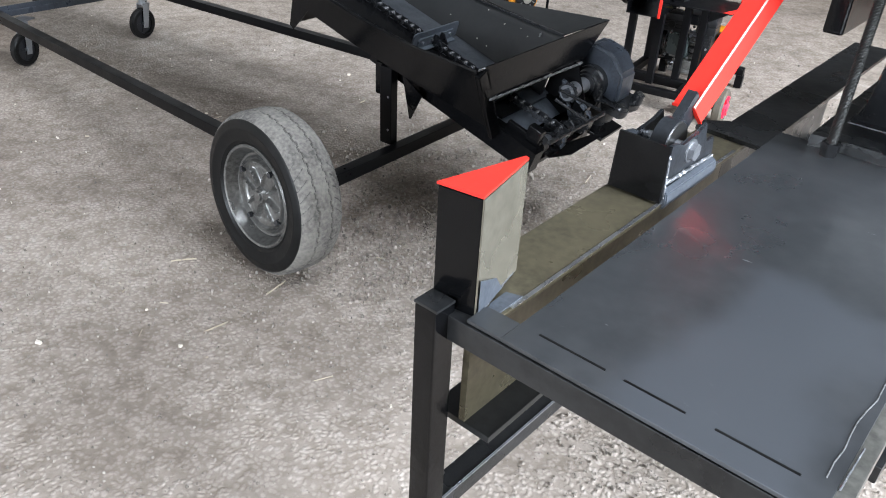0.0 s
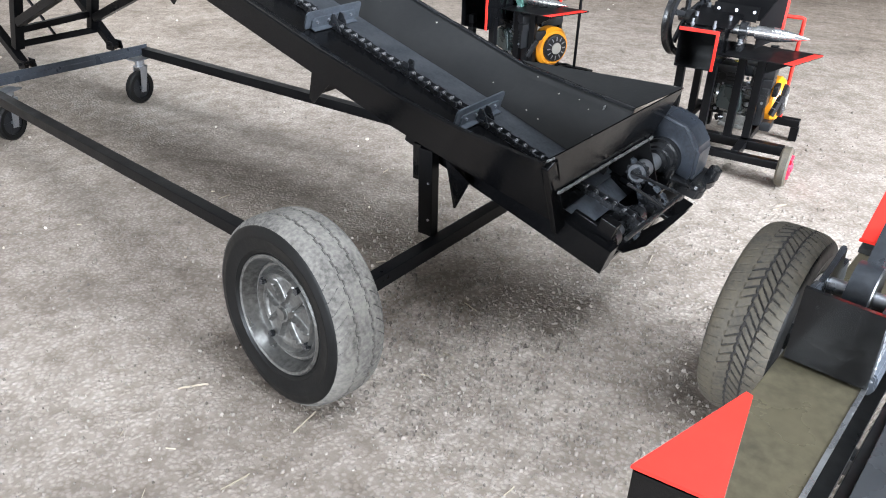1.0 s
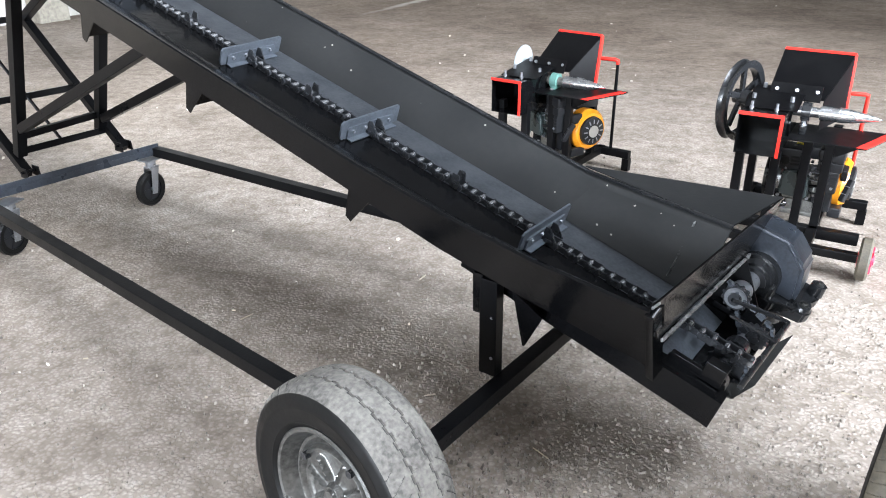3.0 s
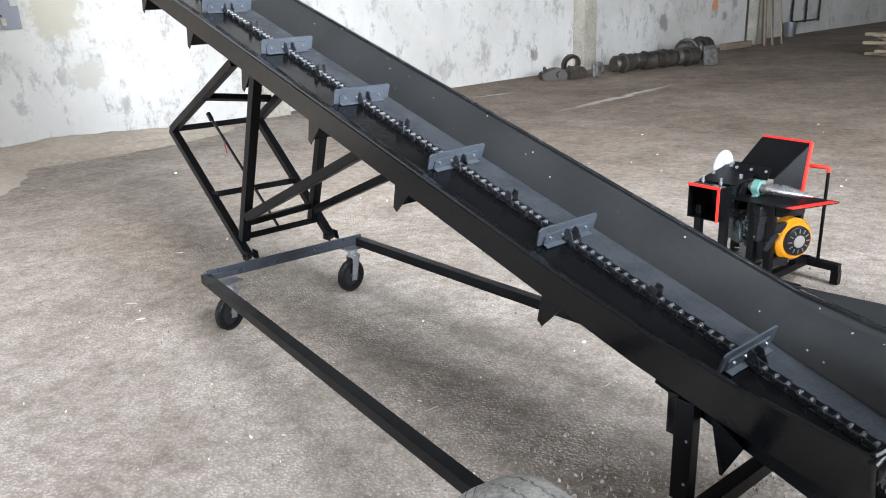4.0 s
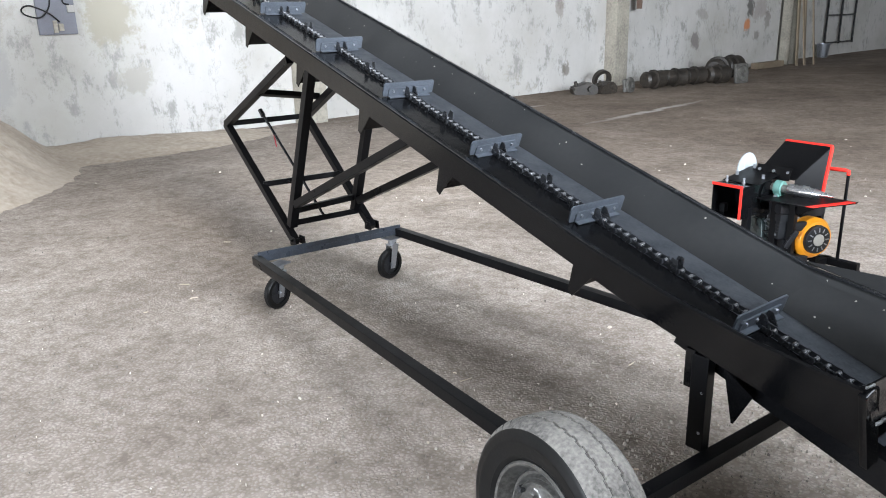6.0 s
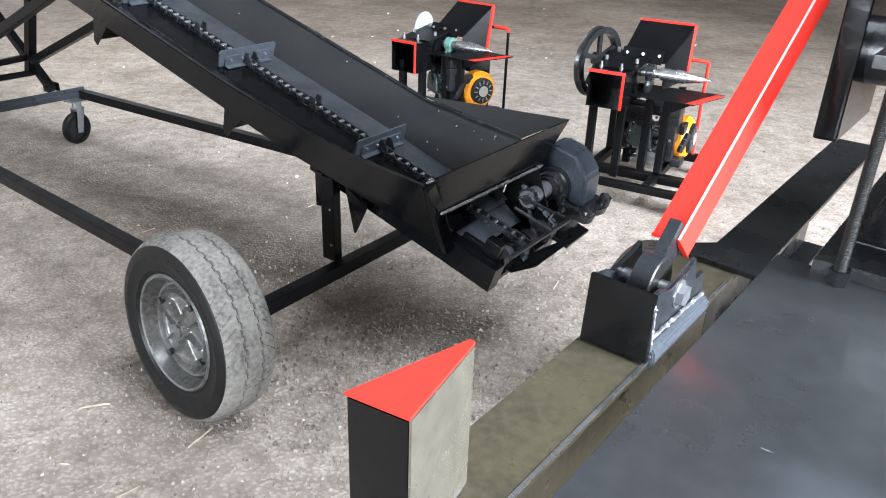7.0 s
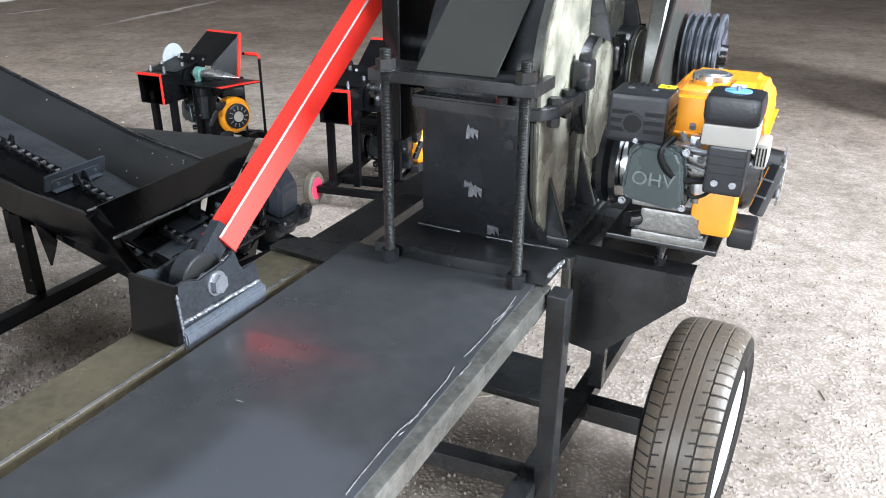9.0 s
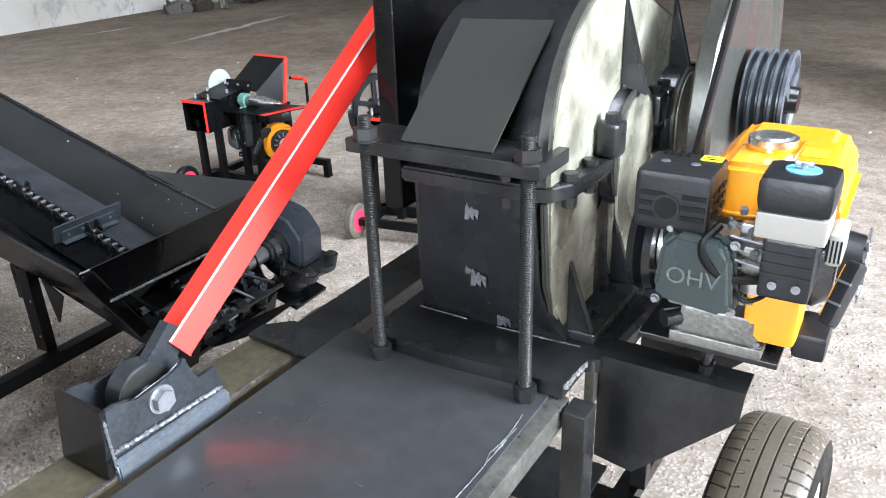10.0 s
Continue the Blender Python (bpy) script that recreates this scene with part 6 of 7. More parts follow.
    p("belt_pulley", FLIGHT, lambda b: bmesh.ops.transform(b, matrix=pose(0.475, 0.90, 1.265), verts=lathe(b, gp, 64)), label="blue-grey four-groove belt pulley")
    p("pulley_hub", CAST, lambda b: rod(b, (0.555, 0.90, 1.265), (0.59, 0.90, 1.265), 0.035, 0.03, 24))
    for a in range(3):
        t = radians(120 * a + 30)
        p("pulley_spoke", FLIGHT, lambda b: beam(b, (0.566, 0.90 + 0.03 * math.cos(t), 1.265 + 0.03 * math.sin(t)), (0.566, 0.90 + 0.098 * math.cos(t), 1.265 + 0.098 * math.sin(t)), 0.03, 0.012, (1, 0, 0), 0.003))
    p("drive_belt", RUBBER, lambda b: beam(b, (0.488, 0.255, 1.10), (0.488, 0.62, 1.56), 0.022, 0.010, (1, 0, 0), 0.001), lambda b: beam(b, (0.455, 0.46, 1.06), (0.455, 1.05, 0.905), 0.022, 0.010, (1, 0, 0), 0.001), label="grey rubber drive belt")
    p("flywheel_shaft", CAST, lambda b: rod(b, (0.30, 0.90, 1.265), (0.50, 0.90, 1.265), 0.03))
    return root


build_splitter()


# ---- cone splitters with shredder box ----
def build_cone_splitter(place, flywheel, up=0.0, bar=0.22):
    label = "small black cone log splitter with red trim and spoked flywheel" if flywheel else "small black cone log splitter with red trim and pale disc guard"
    root = thing("cone_splitter", label, "log splitter", place, "small machines on the hall floor")

    def p(name, mat, *makers, label="", bevel=0.0, smooth=True):
        b = bmesh.new()
        for f in makers:
            f(b)
        if bevel:
            bmesh.ops.bevel(b, geom=list(b.edges), offset=bevel, segments=2, affect="EDGES")
        ob = part(name, b, mat, root, label, smooth)
        if name.startswith(("box", "side_disc", "lid", "hopper", "plate_b", "bearing", "shaft", "splitting", "disc")):
            ob.location.z = up
        return ob

    bx = lambda lo, hi, bev=0.0: (lambda b: box(b, lo, hi, bev))
    # frame
    for x, y, z1 in ((-0.245, -0.20, 0.50), (-0.085, -0.20, 0.50), (0.035, -0.10, 0.545), (0.125, -0.07, 0.545), (-0.245, 0.22, 0.52), (0.125, 0.24, 0.545)):
        p("leg", SATIN, bx((x - 0.02, y - 0.02, 0.10), (x + 0.02, y + 0.02, z1), 0.003))
    p("base_beam", SATIN, bx((-0.30, -0.125, 0.075), (0.33, -0.075, 0.125), 0.004))
    for x in (-0.245, 0.125):
        p("base_beam", SATIN, bx((x - 0.022, -0.30, 0.080), (x + 0.022, 0.42, 0.125), 0.004))
    p("base_beam", SATIN, bx((-0.245, 0.36, 0.080), (0.33, 0.405, 0.125), 0.004))
    for x in (-0.20, 0.29):
        p("foot", SATIN, bx((x, 0.36, 0.0), (x + 0.045, 0.405, 0.08), 0.003))
    p("axle", SATIN, bx((-0.30, -0.335, 0.08), (0.35, -0.295, 0.12), 0.004))
    for x, s in ((0.372, 1), (-0.322, -1)):
        h = new("wheel")
        h.parent = root
        h.matrix_local = pose(x, -0.313, 0.10, 0, 0, 0 if s > 0 else 180)
        b = bmesh.new()
        lathe(b, [(-0.024, 0.066), (-0.026, 0.088), (-0.016, 0.100), (0.016, 0.100), (0.026, 0.088), (0.024, 0.066)], 40)
        part("tyre", b, TREAD_WORN if flywheel else RUBBER, h)
        b = bmesh.new()
        lathe(b, [(-0.016, 0.014), (-0.012, 0.068), (0.012, 0.068), (0.010, 0.030), (0.020, 0.024), (0.022, 0.0), (-0.016, 0.0)], 32)
        for a in range(6):
            t = radians(60 * a)
            beam(b, (0.013, 0.022 * math.cos(t), 0.022 * math.sin(t)), (0.014, 0.062 * math.cos(t), 0.062 * math.sin(t)), 0.010, 0.008, (1, 0, 0), 0.002)
        bmesh.ops.scale(b, vec=(1.9, 1.0, 1.0), verts=b.verts)
        part("hub", b, PINK, h, "red plastic wheel hub")
    # table
    out = [(-0.07, -0.15), (0.275, -0.15), (0.375, 0.13), (0.375, 0.16), (-0.07, 0.16)]
    p("table", SATIN, lambda b: prism(b, out, 0.548, 0.554, lambda a, c, d: Vector((a, c, d))), label="black sheet steel table")
    p("table_trim", RED, lambda b: prism(b, [(0.235, -0.152), (0.278, -0.152), (0.378, 0.13), (0.335, 0.13)], 0.5545, 0.5575, lambda a, c, d: Vector((a, c, d))), label="red painted table edge")
    p("table_gusset", SATIN, lambda b: prism(b, [(0.145, 0.546), (0.275, 0.546), (0.155, 0.475), (0.145, 0.475)], -0.072, -0.067, lambda a, c, d: Vector((a, d, c))))
    # shredder box
    for lo, hi in (((-0.262, -0.298, 0.686), (-0.068, 0.05, 0.690)), ((-0.262, -0.298, 0.500), (-0.068, 0.05, 0.504)), ((-0.262, -0.298, 0.504), (-0.258, 0.05, 0.686)), ((-0.072, -0.298, 0.504), (-0.068, 0.05, 0.686)), ((-0.258, -0.06, 0.504), (-0.072, -0.056, 0.686))):
        p("box_panel", BLACK, bx(lo, hi), label="glossy black shredder box panel")
    p("box_trim", RED, bx((-0.264, -0.304, 0.683), (-0.066, -0.298, 0.699)), bx((-0.080, -0.304, 0.500), (-0.066, -0.298, 0.683)), label="red painted box mouth edge")
    p("side_disc_guard", BLACK, lambda b: prism(b, [(0.0 + 0.12 * math.cos(t), 0.60 + 0.115 * math.sin(t)) for t in np.linspace(-1.2, math.pi + 0.6, 24)], -0.066, -0.058, lambda a, c, d: Vector((d, a, c))))
    p("lid", SATIN, lambda b: slab(b, [(-0.262, -0.20, 0.694), (-0.03, -0.20, 0.694), (-0.03, 0.10, 0.735), (-0.262, 0.10, 0.735)], 0.004), label="black bolted lid")
    for x, y in ((-0.24, -0.09), (-0.07, -0.09), (-0.22, 0.06), (-0.06, 0.06)):
        p("lid_bolt", ZINC, lambda b: bolt(b, (x, y, 0.698 + (y + 0.2) * 0.14), (0, 0, 1), 0.010, 0.024))
    for x in (-0.225, -0.115):
        p("lid_stud", ZINC, lambda b: rod(b, (x, -0.215, 0.688), (x, -0.215, 0.728), 0.007, 0.007, 12), lambda b: bolt(b, (x, -0.215, 0.696), (0, 0, 1), 0.011, 0.010), label="zinc-plated stud with nut")
    # feed hopper
    A, B, C2, D = Vector((-0.20, 0.05, 0.70)), Vector((0.05, 0.05, 0.70)), Vector((0.135, 0.275, 0.885)), Vector((-0.195, 0.350, 0.875))
    E, F2 = Vector((0.05, 0.04, 0.56)), Vector((0.145, 0.20, 0.60))
    p("hopper_back", SATIN, lambda b: slab(b, [A, B, C2, D], 0.003), label="black feed hopper")
    p("hopper_side", SATIN, lambda b: slab(b, [B, E, F2, C2], 0.003), label="black hopper side with a dull sheen")
    p("hopper_left", SATIN, lambda b: slab(b, [A, D, D + Vector((-0.01, 0.0, -0.20)), A + Vector((0.0, 0.0, -0.10))], 0.003))
    p("hopper_trim", RED, lambda b: beam(b, D, C2, 0.016, 0.012, (0, -1, 1), 0.001), lambda b: beam(b, C2, F2, 0.026, 0.012, (1, 0, 0), 0.001), label="red painted hopper edge")
    p("hopper_plate", SATIN, lambda b: slab(b, [(-0.19, 0.02, 0.70), (0.04, 0.0, 0.70), (0.04, 0.03, 0.77), (-0.19, 0.05, 0.77)], 0.004))
    for x in (-0.16, -0.07, 0.02):
        p("plate_bolt", ZINC, lambda b: bolt(b, (x, 0.022, 0.745), (0, -1, 0.2), 0.009, 0.010))
    # cone and bearing
    p("bearing", GREEN if not flywheel else CAST, lambda b: rod(b, (-0.03, 0, 0.655), (0.01, 0, 0.655), 0.045, 0.043, 32), bx((-0.025, -0.06, 0.554), (0.005, 0.06, 0.60), 0.008), bx((-0.025, -0.035, 0.59), (0.005, 0.035, 0.66), 0.006), label="green pedestal bearing" if not flywheel else "dark pedestal bearing")
    for y in (-0.045, 0.045):
        p("bearing_bolt", ZINC, lambda b: bolt(b, (-0.01, y, 0.60), (0, 0, 1), 0.012, 0.016, 0.016))
    p("shaft", STEEL if flywheel else ALLOY, lambda b: rod(b, (-0.06, 0, 0.655), (0.07, 0, 0.655), 0.024, 0.024, 24), label="turned steel shaft")

    def cone(b):
        prof = [(0.05, 0.0), (0.05, 0.033), (0.13, 0.033)]
        n = 22
        for i in range(n):
            t = i / n
            r = 0.033 * (1 - t ** 1.5) + 0.003
            prof += [(0.13 + 0.18 * t, r), (0.13 + 0.18 * (t + 0.5 / n), r - 0.0009)]
        prof += [(0.312, 0.002), (0.312, 0.0)]
        bmesh.ops.transform(b, matrix=pose(0, 0, 0.655), verts=lathe(b, prof, 28))

    p("splitting_cone", STEEL, cone, label="bright threaded steel cone")
    if flywheel:
        def ring(b):
            bmesh.ops.transform(b, matrix=pose(-0.315, 0.0, 0.672), verts=lathe(b, [(-0.020, 0.160), (-0.023, 0.196), (-0.006, 0.186), (0.006, 0.186), (0.023, 0.196), (0.020, 0.160)], 56))
            for a in range(5):
                t = radians(72 * a + 20)
                beam(b, (-0.315, 0.02 * math.cos(t), 0.69 + 0.02 * math.sin(t)), (-0.315, 0.155 * math.cos(t), 0.69 + 0.155 * math.sin(t)), 0.03, 0.018, (1, 0, 0), 0.004)
            rod(b, (-0.345, 0, 0.69), (-0.27, 0, 0.69), 0.035, 0.035, 24)
            bmesh.ops.transform(b, matrix=pose(-0.315, 0, 0, 0, 0, -16) @ pose(0.315, 0, 0), verts=b.verts)
        p("flywheel", CAST, ring, label="black spoked flywheel")
    else:
        p("disc_guard", CLEAR, lambda b: rod(b, (-0.275, 0.06, 0.72), (-0.268, 0.06, 0.72), 0.105, 0.105, 40), label="pale grey disc guard")
        p("disc_slit", SATIN, bx((-0.26, -0.05, 0.70), (-0.10, 0.16, 0.712)))
    b = pipe([(bar, 0.38, 0.12), (bar, 0.38, 0.66), (bar, 0.375, 0.675), (bar - 0.015, 0.37, 0.68), (bar - 0.12, 0.36, 0.68)], 0.010, 10)
    part("handle_bar", b, RED if flywheel else SATIN, root, "red tubular guard bar" if flywheel else "black tubular guard bar")
    if not flywheel:
        b = pipe([(bar, 0.379, 0.655), (bar, 0.375, 0.676), (bar - 0.015, 0.37, 0.681), (bar - 0.10, 0.36, 0.681)], 0.012, 10)
        part("handle_end", b, RED, root, "red bar end")
    build_engine(root, (pose(0.06, 0.17, 0.135) if flywheel else pose(0.05, 0.13, 0.17, 0, 0, -22)) @ Matrix.Diagonal((1.05, 1.05, 1.05, 1)), True)
    return root


build_cone_splitter(pose(1.126, 5.057, 0, 0, 0, -20), True)
build_cone_splitter(pose(-0.163, 5.793, 0, 0, 0, -26) @ pose(0.075, 0.0, 0), False, -0.055, 0.20)


# ---- things along the wall ----
def wall_place(s, d, z, turn=0.0):
    """A pose on the plastered wall: x along it, y out of the room, z up."""
    return Matrix.Translation(hall(s, d, z)) @ pose(0, 0, 0, 0, 0, HALL_YAW + turn)


board = thing("electric_board", "dark grey meter board with loose cables on the whitewashed wall", "electric board", wall_place(-6.78, 0.03, 1.78))
bm = bmesh.new()
box(bm, (-0.23, -0.02, -0.295), (0.23, 0.025, 0.30), 0.006)
part("panel", bm, BOXGREY, board)
for i, (x, z, w, h) in enumerate(((0.15, 0.22, 0.05, 0.065), (0.18, 0.02, 0.045, 0.045))):
    bm = bmesh.new()
    box(bm, (x - w, -0.05, z - h), (x + w, -0.02, z + h), 0.006)
    part("meter", bm, CREAM, board, "white plastic meter box")
bm = bmesh.new()
box(bm, (-0.06, -0.05, -0.27), (-0.01, -0.02, -0.12), 0.004)
box(bm, (0.0, -0.06, -0.25), (0.06, -0.02, -0.16), 0.006)
part("socket", bm, CONCRETE, board)
for i in range(6):
    bm = bmesh.new()
    box(bm, (-0.20 + 0.06 * i, -0.035, 0.245), (-0.165 + 0.06 * i, -0.02, 0.275), 0.002)
    part("fuse", bm, CREAM, board)
for pts in (((-0.20, -0.03, 0.30), (-0.15, -0.05, 0.36), (0.0, -0.05, 0.39), (0.10, -0.04, 0.34)), ((-0.05, -0.03, 0.25), (-0.08, -0.06, 0.05), (-0.20, -0.06, -0.08), (-0.36, -0.05, -0.05), (-0.40, -0.05, 0.02), (-0.30, -0.05, 0.06), (-0.10, -0.06, -0.03), (0.02, -0.05, -0.14)), ((0.10, -0.03, 0.25), (0.09, -0.06, 0.10), (0.16, -0.05, 0.07))):
    part("loose_cable", pipe(curve_points(pts, 8), 0.010, 6), RUBBER, board, "black loose cable")
for pts in (((-6.55, 0.03, 2.14), (-6.68, 0.02, 2.4), (-6.80, 0.02, 2.8), (-6.75, 0.02, 3.6)), ((-6.9, 0.03, 2.12), (-6.5, 0.04, 2.15), (-6.0, 0.04, 2.20), (-5.58, 0.03, 2.36), (-5.1, 0.03, 2.6), (-4.4, 0.03, 2.9)), ((2.0, 0.05, 3.75), (3.45, 0.32, 3.25), (4.5, 0.34, 3.0), (5.4, 0.33, 2.9), (7.0, 0.05, 3.1), (8.2, 0.05, 3.5), (9.5, 0.05, 3.6)), ((9.6, 0.08, 3.75), (10.6, 0.08, 3.45), (11.9, 0.08, 3.6))):
    c = tagged(mesh_object("wall_cable", pipe(curve_points([hall(*q) for q in pts], 8), 0.014, 6), RUBBER, True), "dark cable sagging along the whitewashed wall", "cable")
bm = bmesh.new()
box(bm, (-0.10, -0.006, -0.19), (0.10, 0.004, 0.19), 0.002)
ob = tagged(mesh_object("wall_plate", bm, material("brown_plate", (0.14, 0.09, 0.065), 0.8), False), "small brown plate fixed on a concrete column", "plate")
ob.matrix_world = wall_place(5.08, 0.312, 1.80)


def build_pile():
    """A heap of sawdust and grain leaning on the wall, with a tongue of spilt meal."""
    bm = bmesh.new()
    n = 90
    grid = {}
    for i in range(n + 1):
        for j in range(n + 1):
            s, d = -17.0 + 14.5 * i / n, 0.02 + 6.8 * j / n
            a = math.hypot(s + 10.1, (d - 0.3) * 0.86)
            h = max(0.0, 2.62 - 0.87 * a) if a < 2.85 else max(0.0, 0.13 * (3.15 - a) / 0.3)
            b = math.hypot((s + 6.3) / 2.6, (d - 0.3) / 1.3)
            h = max(h, 0.16 * max(0.0, 1 - b))
            q = Vector((s * 1.3, d * 1.3, 0))
            h *= 1 + 0.13 * noise.fractal(q, 1.0, 2.0, 5)
            h += 0.03 * noise.noise(q * 4) * (1 if h > 0.03 else 0)
            grid[i, j] = bm.verts.new(hall(s, d, h - 0.03))
    for i in range(n):
        for j in range(n):
            bm.faces.new((grid[i, j], grid[i + 1, j], grid[i + 1, j + 1], grid[i, j + 1]))
    return tagged(mesh_object("sawdust_heap", bm, GRAIN, True), "heap of tan sawdust and spilt grain against the wall", "sawdust heap", kind="stuff")


build_pile()


def build_scrap(name, s, d, seed, label, wide, tall, kinds):
    rnd = random.Random(seed)
    root = thing(name, label, "machine part", wall_place(s, d, 0, rnd.uniform(-20, 20)), "old machine parts by the wall")
    for i, kind in enumerate(kinds):
        bm = bmesh.new()
        x = -wide / 2 + wide * (i + 0.5) / len(kinds)
        y = rnd.uniform(-0.12, 0.12)
        if kind == "ring":
            vs = lathe(bm, [(-0.05, 0.6 * tall), (-0.05, tall * 0.9), (0.05, tall * 0.9), (0.05, 0.6 * tall)], 24)
            bmesh.ops.transform(bm, matrix=pose(x, y, tall * 0.9, 0, rnd.uniform(-15, 15), 70 + rnd.uniform(-20, 20)), verts=vs)
        elif kind == "drum":
            r = tall * 0.5
            vs = lathe(bm, [(-0.30, 0.0), (-0.30, r * 0.62), (-0.24, r * 0.85), (-0.06, r * 0.80), (-0.05, r), (0.0, r), (0.01, r * 0.84), (0.20, r * 0.92), (0.26, r * 0.70), (0.32, r * 0.45), (0.32, 0.0)], 14)
            bmesh.ops.transform(bm, matrix=pose(x, y, r * 0.96, rnd.uniform(0, 40), 0, rnd.uniform(-12, 12)), verts=vs)
        elif kind == "flange":
            box(bm, (-0.19, -0.05, 0.0), (0.19, 0.03, tall), 0.04)
            vs = lathe(bm, [(0.0, 0.07), (0.0, 0.16), (0.04, 0.15), (0.04, 0.08), (0.02, 0.07)], 20)
            bmesh.ops.transform(bm, matrix=pose(0, -0.05, tall / 2, 0, 0, -90), verts=vs)
            bmesh.ops.transform(bm, matrix=pose(x, y - 0.32, 0, -6, 0, rnd.uniform(-15, 15)), verts=bm.verts)
        else:
            w = rnd.uniform(0.17, 0.24)
            prism(bm, [(-w, 0.0), (w * 1.1, 0.0), (w * 1.25, tall * 0.35), (w * 0.8, tall * 0.75), (w * 0.1, tall * 0.8), (-w * 0.5, tall * 0.62), (-w * 1.15, tall * 0.5)], -0.15, 0.15, lambda q, c, d: Vector((q, d, c)))
            bmesh.ops.bevel(bm, geom=list(bm.edges), offset=0.025, segments=2, affect="EDGES")
            rod(bm, (w * 0.4, -0.14, tall * 0.4), (w * 0.4, -0.20, tall * 0.4), tall * 0.20, tall * 0.17, 14)
            rod(bm, (-w * 0.6, 0.0, tall * 0.5), (-w * 0.8, -0.02, tall * 0.85), 0.045, 0.03, 10)
            bmesh.ops.transform(bm, matrix=pose(x, y, 0, 0, 0, rnd.uniform(-35, 35)), verts=bm.verts)
        part({"ring": "flange_ring", "drum": "axle_drum", "block": "gear_block", "flange": "square_flange"}[kind], bm, SCRAP_GREY if kind == "flange" else RUST, root)
    return root


SCRAP_GREY = material("greasy_grey_casting", (0.14, 0.135, 0.12), 0.6, 0.2, dark=(0.035, 0.03, 0.027), scale=9, mix=1.0, bump=0.4)
build_scrap("scrap_gearbox_heap", 2.75, 1.05, 1, "greasy dark gearbox parts heaped on the floor", 0.9, 0.30, ("block", "block"))
build_scrap("scrap_casing", 3.45, 1.05, 6, "grey greasy casing with bolt holes", 0.5, 0.26, ("flange",))
build_scrap("scrap_ring", 3.55, 0.70, 2, "upright dark steel ring among rusty parts", 0.5, 0.23, ("ring",))
build_scrap("scrap_axle_row", 4.95, 1.45, 3, "dark rusty axle housings lying along the wall", 1.9, 0.40, ("drum", "drum", "drum"))
build_scrap("scrap_motor", 6.25, 1.70, 4, "grey square flange of a dark motor housing", 0.7, 0.42, ("drum", "flange"))
build_scrap("scrap_axle_housing", 7.2, 1.3, 5, "dark rusty axle housing with stepped drums", 1.4, 0.54, ("drum", "drum"))
for i, (s, d, ln, tilt) in enumerate(((11.7, 0.40, 3.3, 9), (11.95, 0.50, 3.0, 12), (12.1, 0.42, 3.6, 7), (12.4, 0.55, 3.2, 10))):
    bm = bmesh.new()
    box(bm, (-0.05, -0.02, 0.0), (0.05, 0.02, ln), 0.003)
    ob = tagged(mesh_object("leaning_plank", bm, WOOD, False), "weathered wooden plank leaning on a column", "plank", "leaning planks")
    ob.matrix_world = wall_place(s, d + 0.35, 0, 6 * i) @ pose(0, 0, 0, -tilt * 0.6, 4 - 2 * i, 0)
bm = bmesh.new()
hall_box(bm, 10.0, 11.4, 0.35, 0.55, 0.0, 0.16, 0.02)
tagged(mesh_object("timber_beam", bm, WOOD, False), "grey timber lying at the foot of the wall", "timber")
rnd = random.Random(9)
for layer in range(6):
    for i in range(4):
        bm = bmesh.new()
        ln = rnd.uniform(3.2, 4.4)
        box(bm, (-ln / 2, -0.13, 0), (ln / 2, 0.13, 0.07), 0.004)
        ob = tagged(mesh_object("plank", bm, WOOD, False), "sawn board in a loose stack on the floor", "plank", "board stack")
        c = hall(9.6 + 0.28 * i, 6.4 + rnd.uniform(-0.25, 0.25), 0.005 + 0.085 * layer)
        ob.matrix_world = Matrix.Translation(c) @ pose(0, 0, 0, 0, 0, HALL_YAW - 90 + rnd.uniform(-5, 5))
for i, (s, z) in enumerate(((16.3, 2.12), (16.9, 2.1), (17.5, 2.14))):
    bm = bmesh.new()
    bmesh.ops.transform(bm, matrix=pose(0, 0, 0, 0, 0, 90), verts=lathe(bm, [(-0.06, 0.20), (-0.05, 0.27), (0.05, 0.27), (0.06, 0.20)], 28))
    ob = tagged(mesh_object("hose_coil", bm, RUBBER, True), "black hose coil hanging on the whitewashed wall", "hose coil", "hanging coils")
    ob.matrix_world = wall_place(s, -0.53, z)
bucket = thing("bucket", "small grey metal bucket on the hall floor", "bucket", wall_place(15.4, -0.25, 0))
bm = bmesh.new()
vs = lathe(bm, [(0.0, 0.0), (0.0, 0.15), (0.42, 0.20), (0.42, 0.19), (0.02, 0.14), (0.02, 0.0)], 28, closed=False)
bmesh.ops.transform(bm, matrix=pose(0, 0, 0, 0, -90, 0), verts=vs)
part("pail", bm, ZINC, bucket)
frame_root = thing("metal_frame", "dark steel window frame leaning on the whitewashed wall", "metal frame", wall_place(17.0, -0.50, 0.35))
for p0, p1 in (((-1.0, 0, 0), (-1.0, 0, 1.9)), ((1.0, 0, 0), (1.0, 0, 1.9)), ((-1.0, 0, 0.05), (1.0, 0, 0.05)), ((-1.0, 0, 0.9), (1.0, 0, 0.9)), ((-1.0, 0, 1.85), (1.0, 0, 1.85)), ((0, 0, 0), (0, 0, 1.9))):
    bm = bmesh.new()
    beam(bm, p0, p1, 0.05, 0.05, (0, 1, 0))
    part("frame_bar", bm, CAST, frame_root)


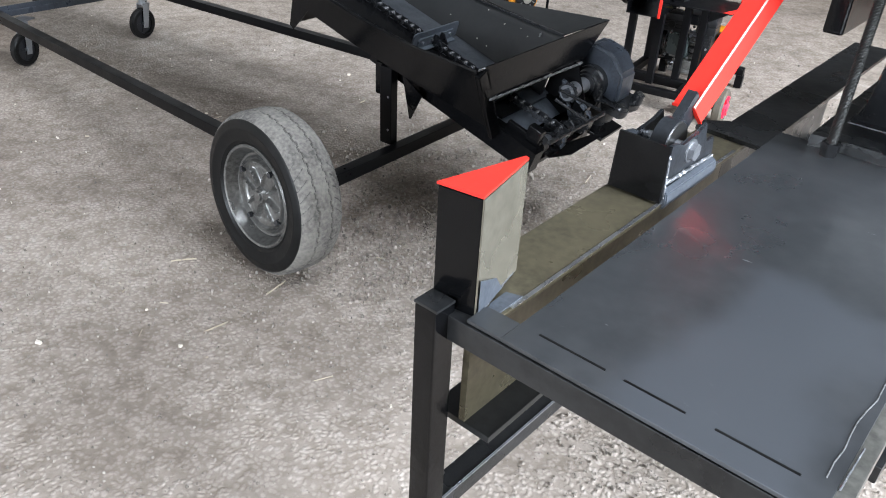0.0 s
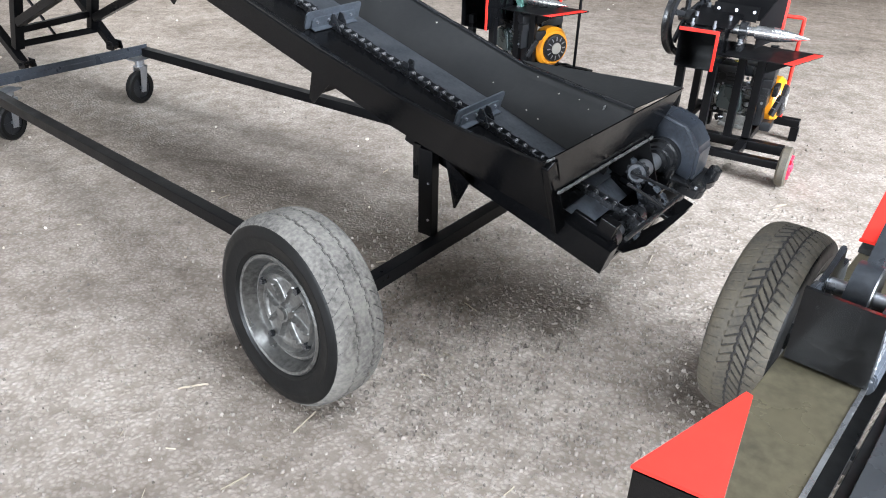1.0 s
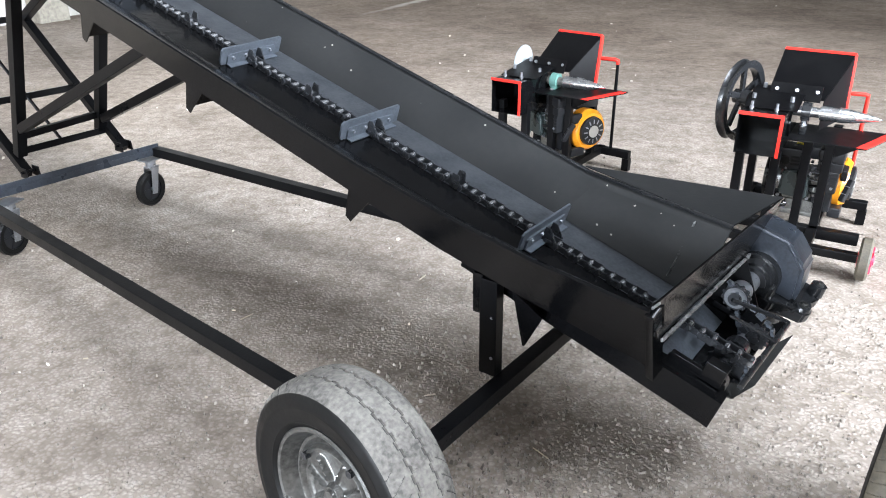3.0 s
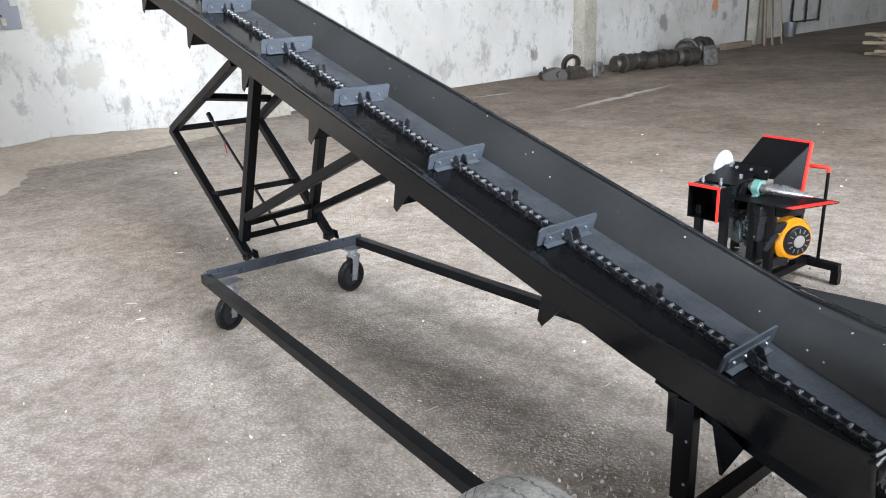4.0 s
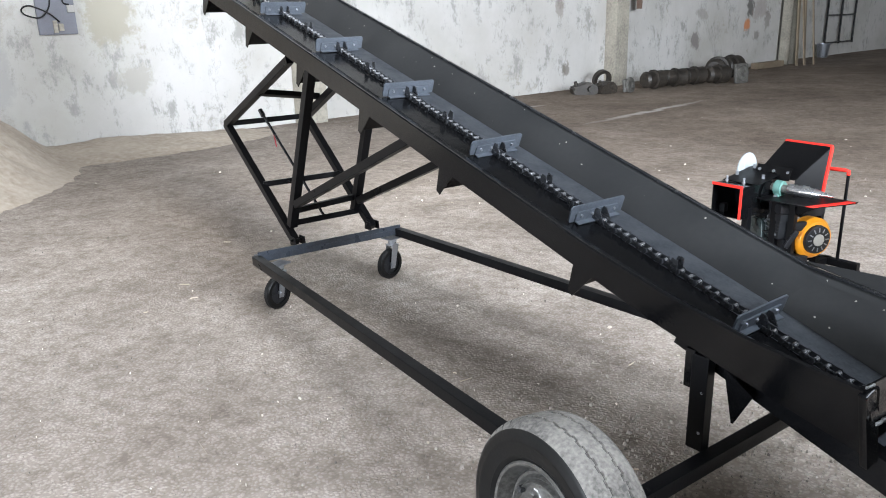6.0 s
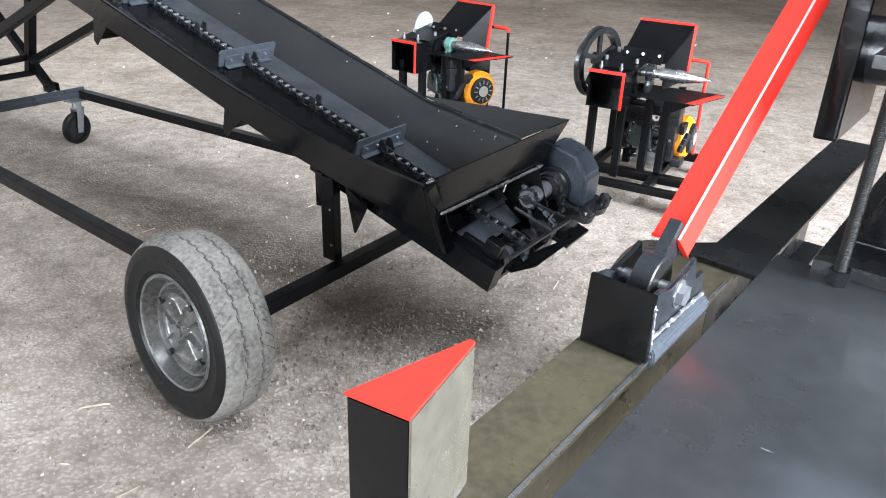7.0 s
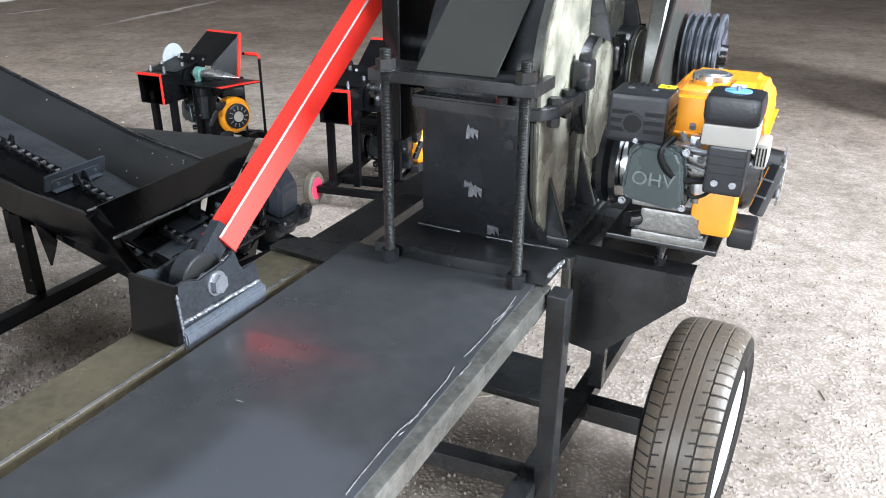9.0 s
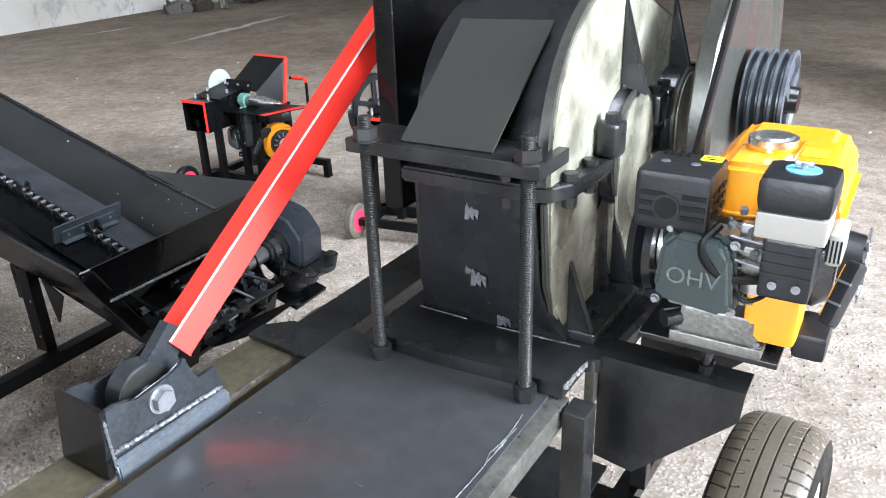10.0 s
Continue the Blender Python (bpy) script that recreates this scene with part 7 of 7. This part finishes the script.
# ---- sacks and red drum far to the side ----
sack_root = thing("padded_roll", "tall grey quilted roll standing on the hall floor", "roll", Matrix.Translation(hall(-1.45, 14.2, 0)))
bm = bmesh.new()
prof = [(0.0, 0.0)]
for i in range(11):
    z = 0.28 * i
    prof += [(z + 0.02, 0.44), (z + 0.14, 0.50), (z + 0.26, 0.44)]
prof += [(3.1, 0.0)]
vs = lathe(bm, prof, 32, closed=False)
bmesh.ops.transform(bm, matrix=pose(0, 0, 0, 0, -90, 0), verts=vs)
part("quilt", bm, material("grey_quilt", (0.30, 0.31, 0.30), 0.9, dark=(0.2, 0.21, 0.2), scale=4, bump=0.3), sack_root)
bm = bmesh.new()
rod(bm, (0, 0, 0), (0, 0, 0.9), 0.28, 0.28, 32)
for z in (0.3, 0.6):
    rod(bm, (0, 0, z), (0, 0, z + 0.03), 0.29, 0.29, 32)
ob = tagged(mesh_object("drum", bm, material("crimson_paint", (0.55, 0.02, 0.05), 0.45), True), "crimson metal drum on the dusty floor", "drum")
ob.matrix_world = Matrix.Translation(hall(-2.15, 14.02, 0))


# ---- litter on the floor ----
def litter(name, count, sizes, mat, label, seed, centre, spread, shape="crumb"):
    """Loose bits on the floor: six-cornered crumbs, flat chips or thin straws, denser towards the centre."""
    rnd = random.Random(seed)
    verts, faces = [], []
    for _ in range(count):
        x, y = centre[0] + rnd.gauss(0, spread[0]), centre[1] + rnd.gauss(0, spread[1])
        a, ln = rnd.uniform(0, math.pi), sizes[0] + (sizes[1] - sizes[0]) * rnd.random() ** 2.2
        wide, high = {"crumb": (rnd.uniform(0.6, 0.95), rnd.uniform(0.22, 0.45)), "chip": (rnd.uniform(0.3, 0.8), rnd.uniform(0.1, 0.25)), "straw": (rnd.uniform(0.014, 0.03), 0.02)}[shape]
        dx, dy = math.cos(a), math.sin(a)
        n0 = len(verts)
        sides = 5 if shape == "crumb" else 4
        ring = []
        for i in range(sides):
            t = 2 * math.pi * (i + rnd.uniform(-0.25, 0.25)) / sides + (0.785 if sides == 4 else 0)
            q = rnd.uniform(0.8, 1.1)
            ring.append((ln / 2 * q * math.cos(t), ln / 2 * wide * q * math.sin(t)))
        h, top = ln * high, 0.55 if shape == "crumb" else 0.92
        tilt = rnd.uniform(-0.3, 0.3)
        verts += [(x + u * dx - v * dy, y + u * dy + v * dx, -0.006) for u, v in ring]
        verts += [(x + top * (u * dx - v * dy), y + top * (u * dy + v * dx), h * (0.8 + tilt * (1 if i < sides / 2 else -1))) for i, (u, v) in enumerate(ring)]
        faces.append(tuple(n0 + sides + i for i in range(sides)))
        faces += [(n0 + i, n0 + (i + 1) % sides, n0 + sides + (i + 1) % sides, n0 + sides + i) for i in range(sides)]
    me = bpy.data.meshes.new(name)
    me.from_pydata(verts, [], faces)
    me.materials.append(mat)
    return tagged(new(name, me), label, "litter", kind="stuff")


def island_material(name, colors, rough=0.9):
    m = bpy.data.materials.new(name)
    m.use_nodes = True
    n, l = m.node_tree.nodes, m.node_tree.links
    g, r = n.new("ShaderNodeNewGeometry"), n.new("ShaderNodeValToRGB")
    while len(r.color_ramp.elements) < len(colors):
        r.color_ramp.elements.new(0.5)
    for i, c in enumerate(colors):
        r.color_ramp.elements[i].position = i / (len(colors) - 1)
        r.color_ramp.elements[i].color = (*c, 1)
    l.new(g.outputs["Random Per Island"], r.inputs["Fac"])
    l.new(r.outputs["Color"], n["Principled BSDF"].inputs["Base Color"])
    n["Principled BSDF"].inputs["Roughness"].default_value = rough
    return m


CRUMB = island_material("earth_crumbs", [(0.10, 0.084, 0.070), (0.17, 0.146, 0.124), (0.22, 0.190, 0.163), (0.27, 0.236, 0.205)])
CHIP = island_material("wood_chips", [(0.42, 0.36, 0.29), (0.58, 0.53, 0.46), (0.28, 0.22, 0.16)])
litter("earth_crumbs", 12000, (0.002, 0.009), CRUMB, "fine brown crumbs of earth on the floor", 21, (0.2, 3.0), (1.7, 1.6))
litter("earth_crumbs", 7000, (0.003, 0.016), CRUMB, "small clods of dry earth on the floor", 22, (0.5, 2.7), (0.75, 0.8))
litter("earth_crumbs", 2600, (0.004, 0.024), CRUMB, "trodden clods under the tail of the conveyor", 27, (0.15, 3.1), (0.45, 0.35))
litter("earth_crumbs", 4500, (0.003, 0.016), CRUMB, "dry crumbs of earth over the hall floor", 23, (-1.0, 5.0), (3.6, 3.6))
litter("earth_crumbs", 2600, (0.002, 0.012), CRUMB, "gritty crumbs beside the open gate", 28, (2.7, 2.6), (0.9, 1.3))
litter("wood_chips", 260, (0.004, 0.016), CHIP, "pale wood chips strewn on the floor", 24, (0.0, 3.8), (2.4, 2.2), "chip")
litter("wood_chips", 130, (0.010, 0.040), CHIP, "larger pale wood chips on the floor", 25, (-0.5, 6.0), (3.6, 3.6), "chip")
STRAW = island_material("dry_straw", [(0.20, 0.165, 0.12), (0.36, 0.31, 0.24), (0.27, 0.22, 0.16)])
litter("straw_bits", 150, (0.03, 0.15), STRAW, "bits of straw and thin splinters on the floor", 26, (0.0, 3.4), (2.0, 2.0), "straw")
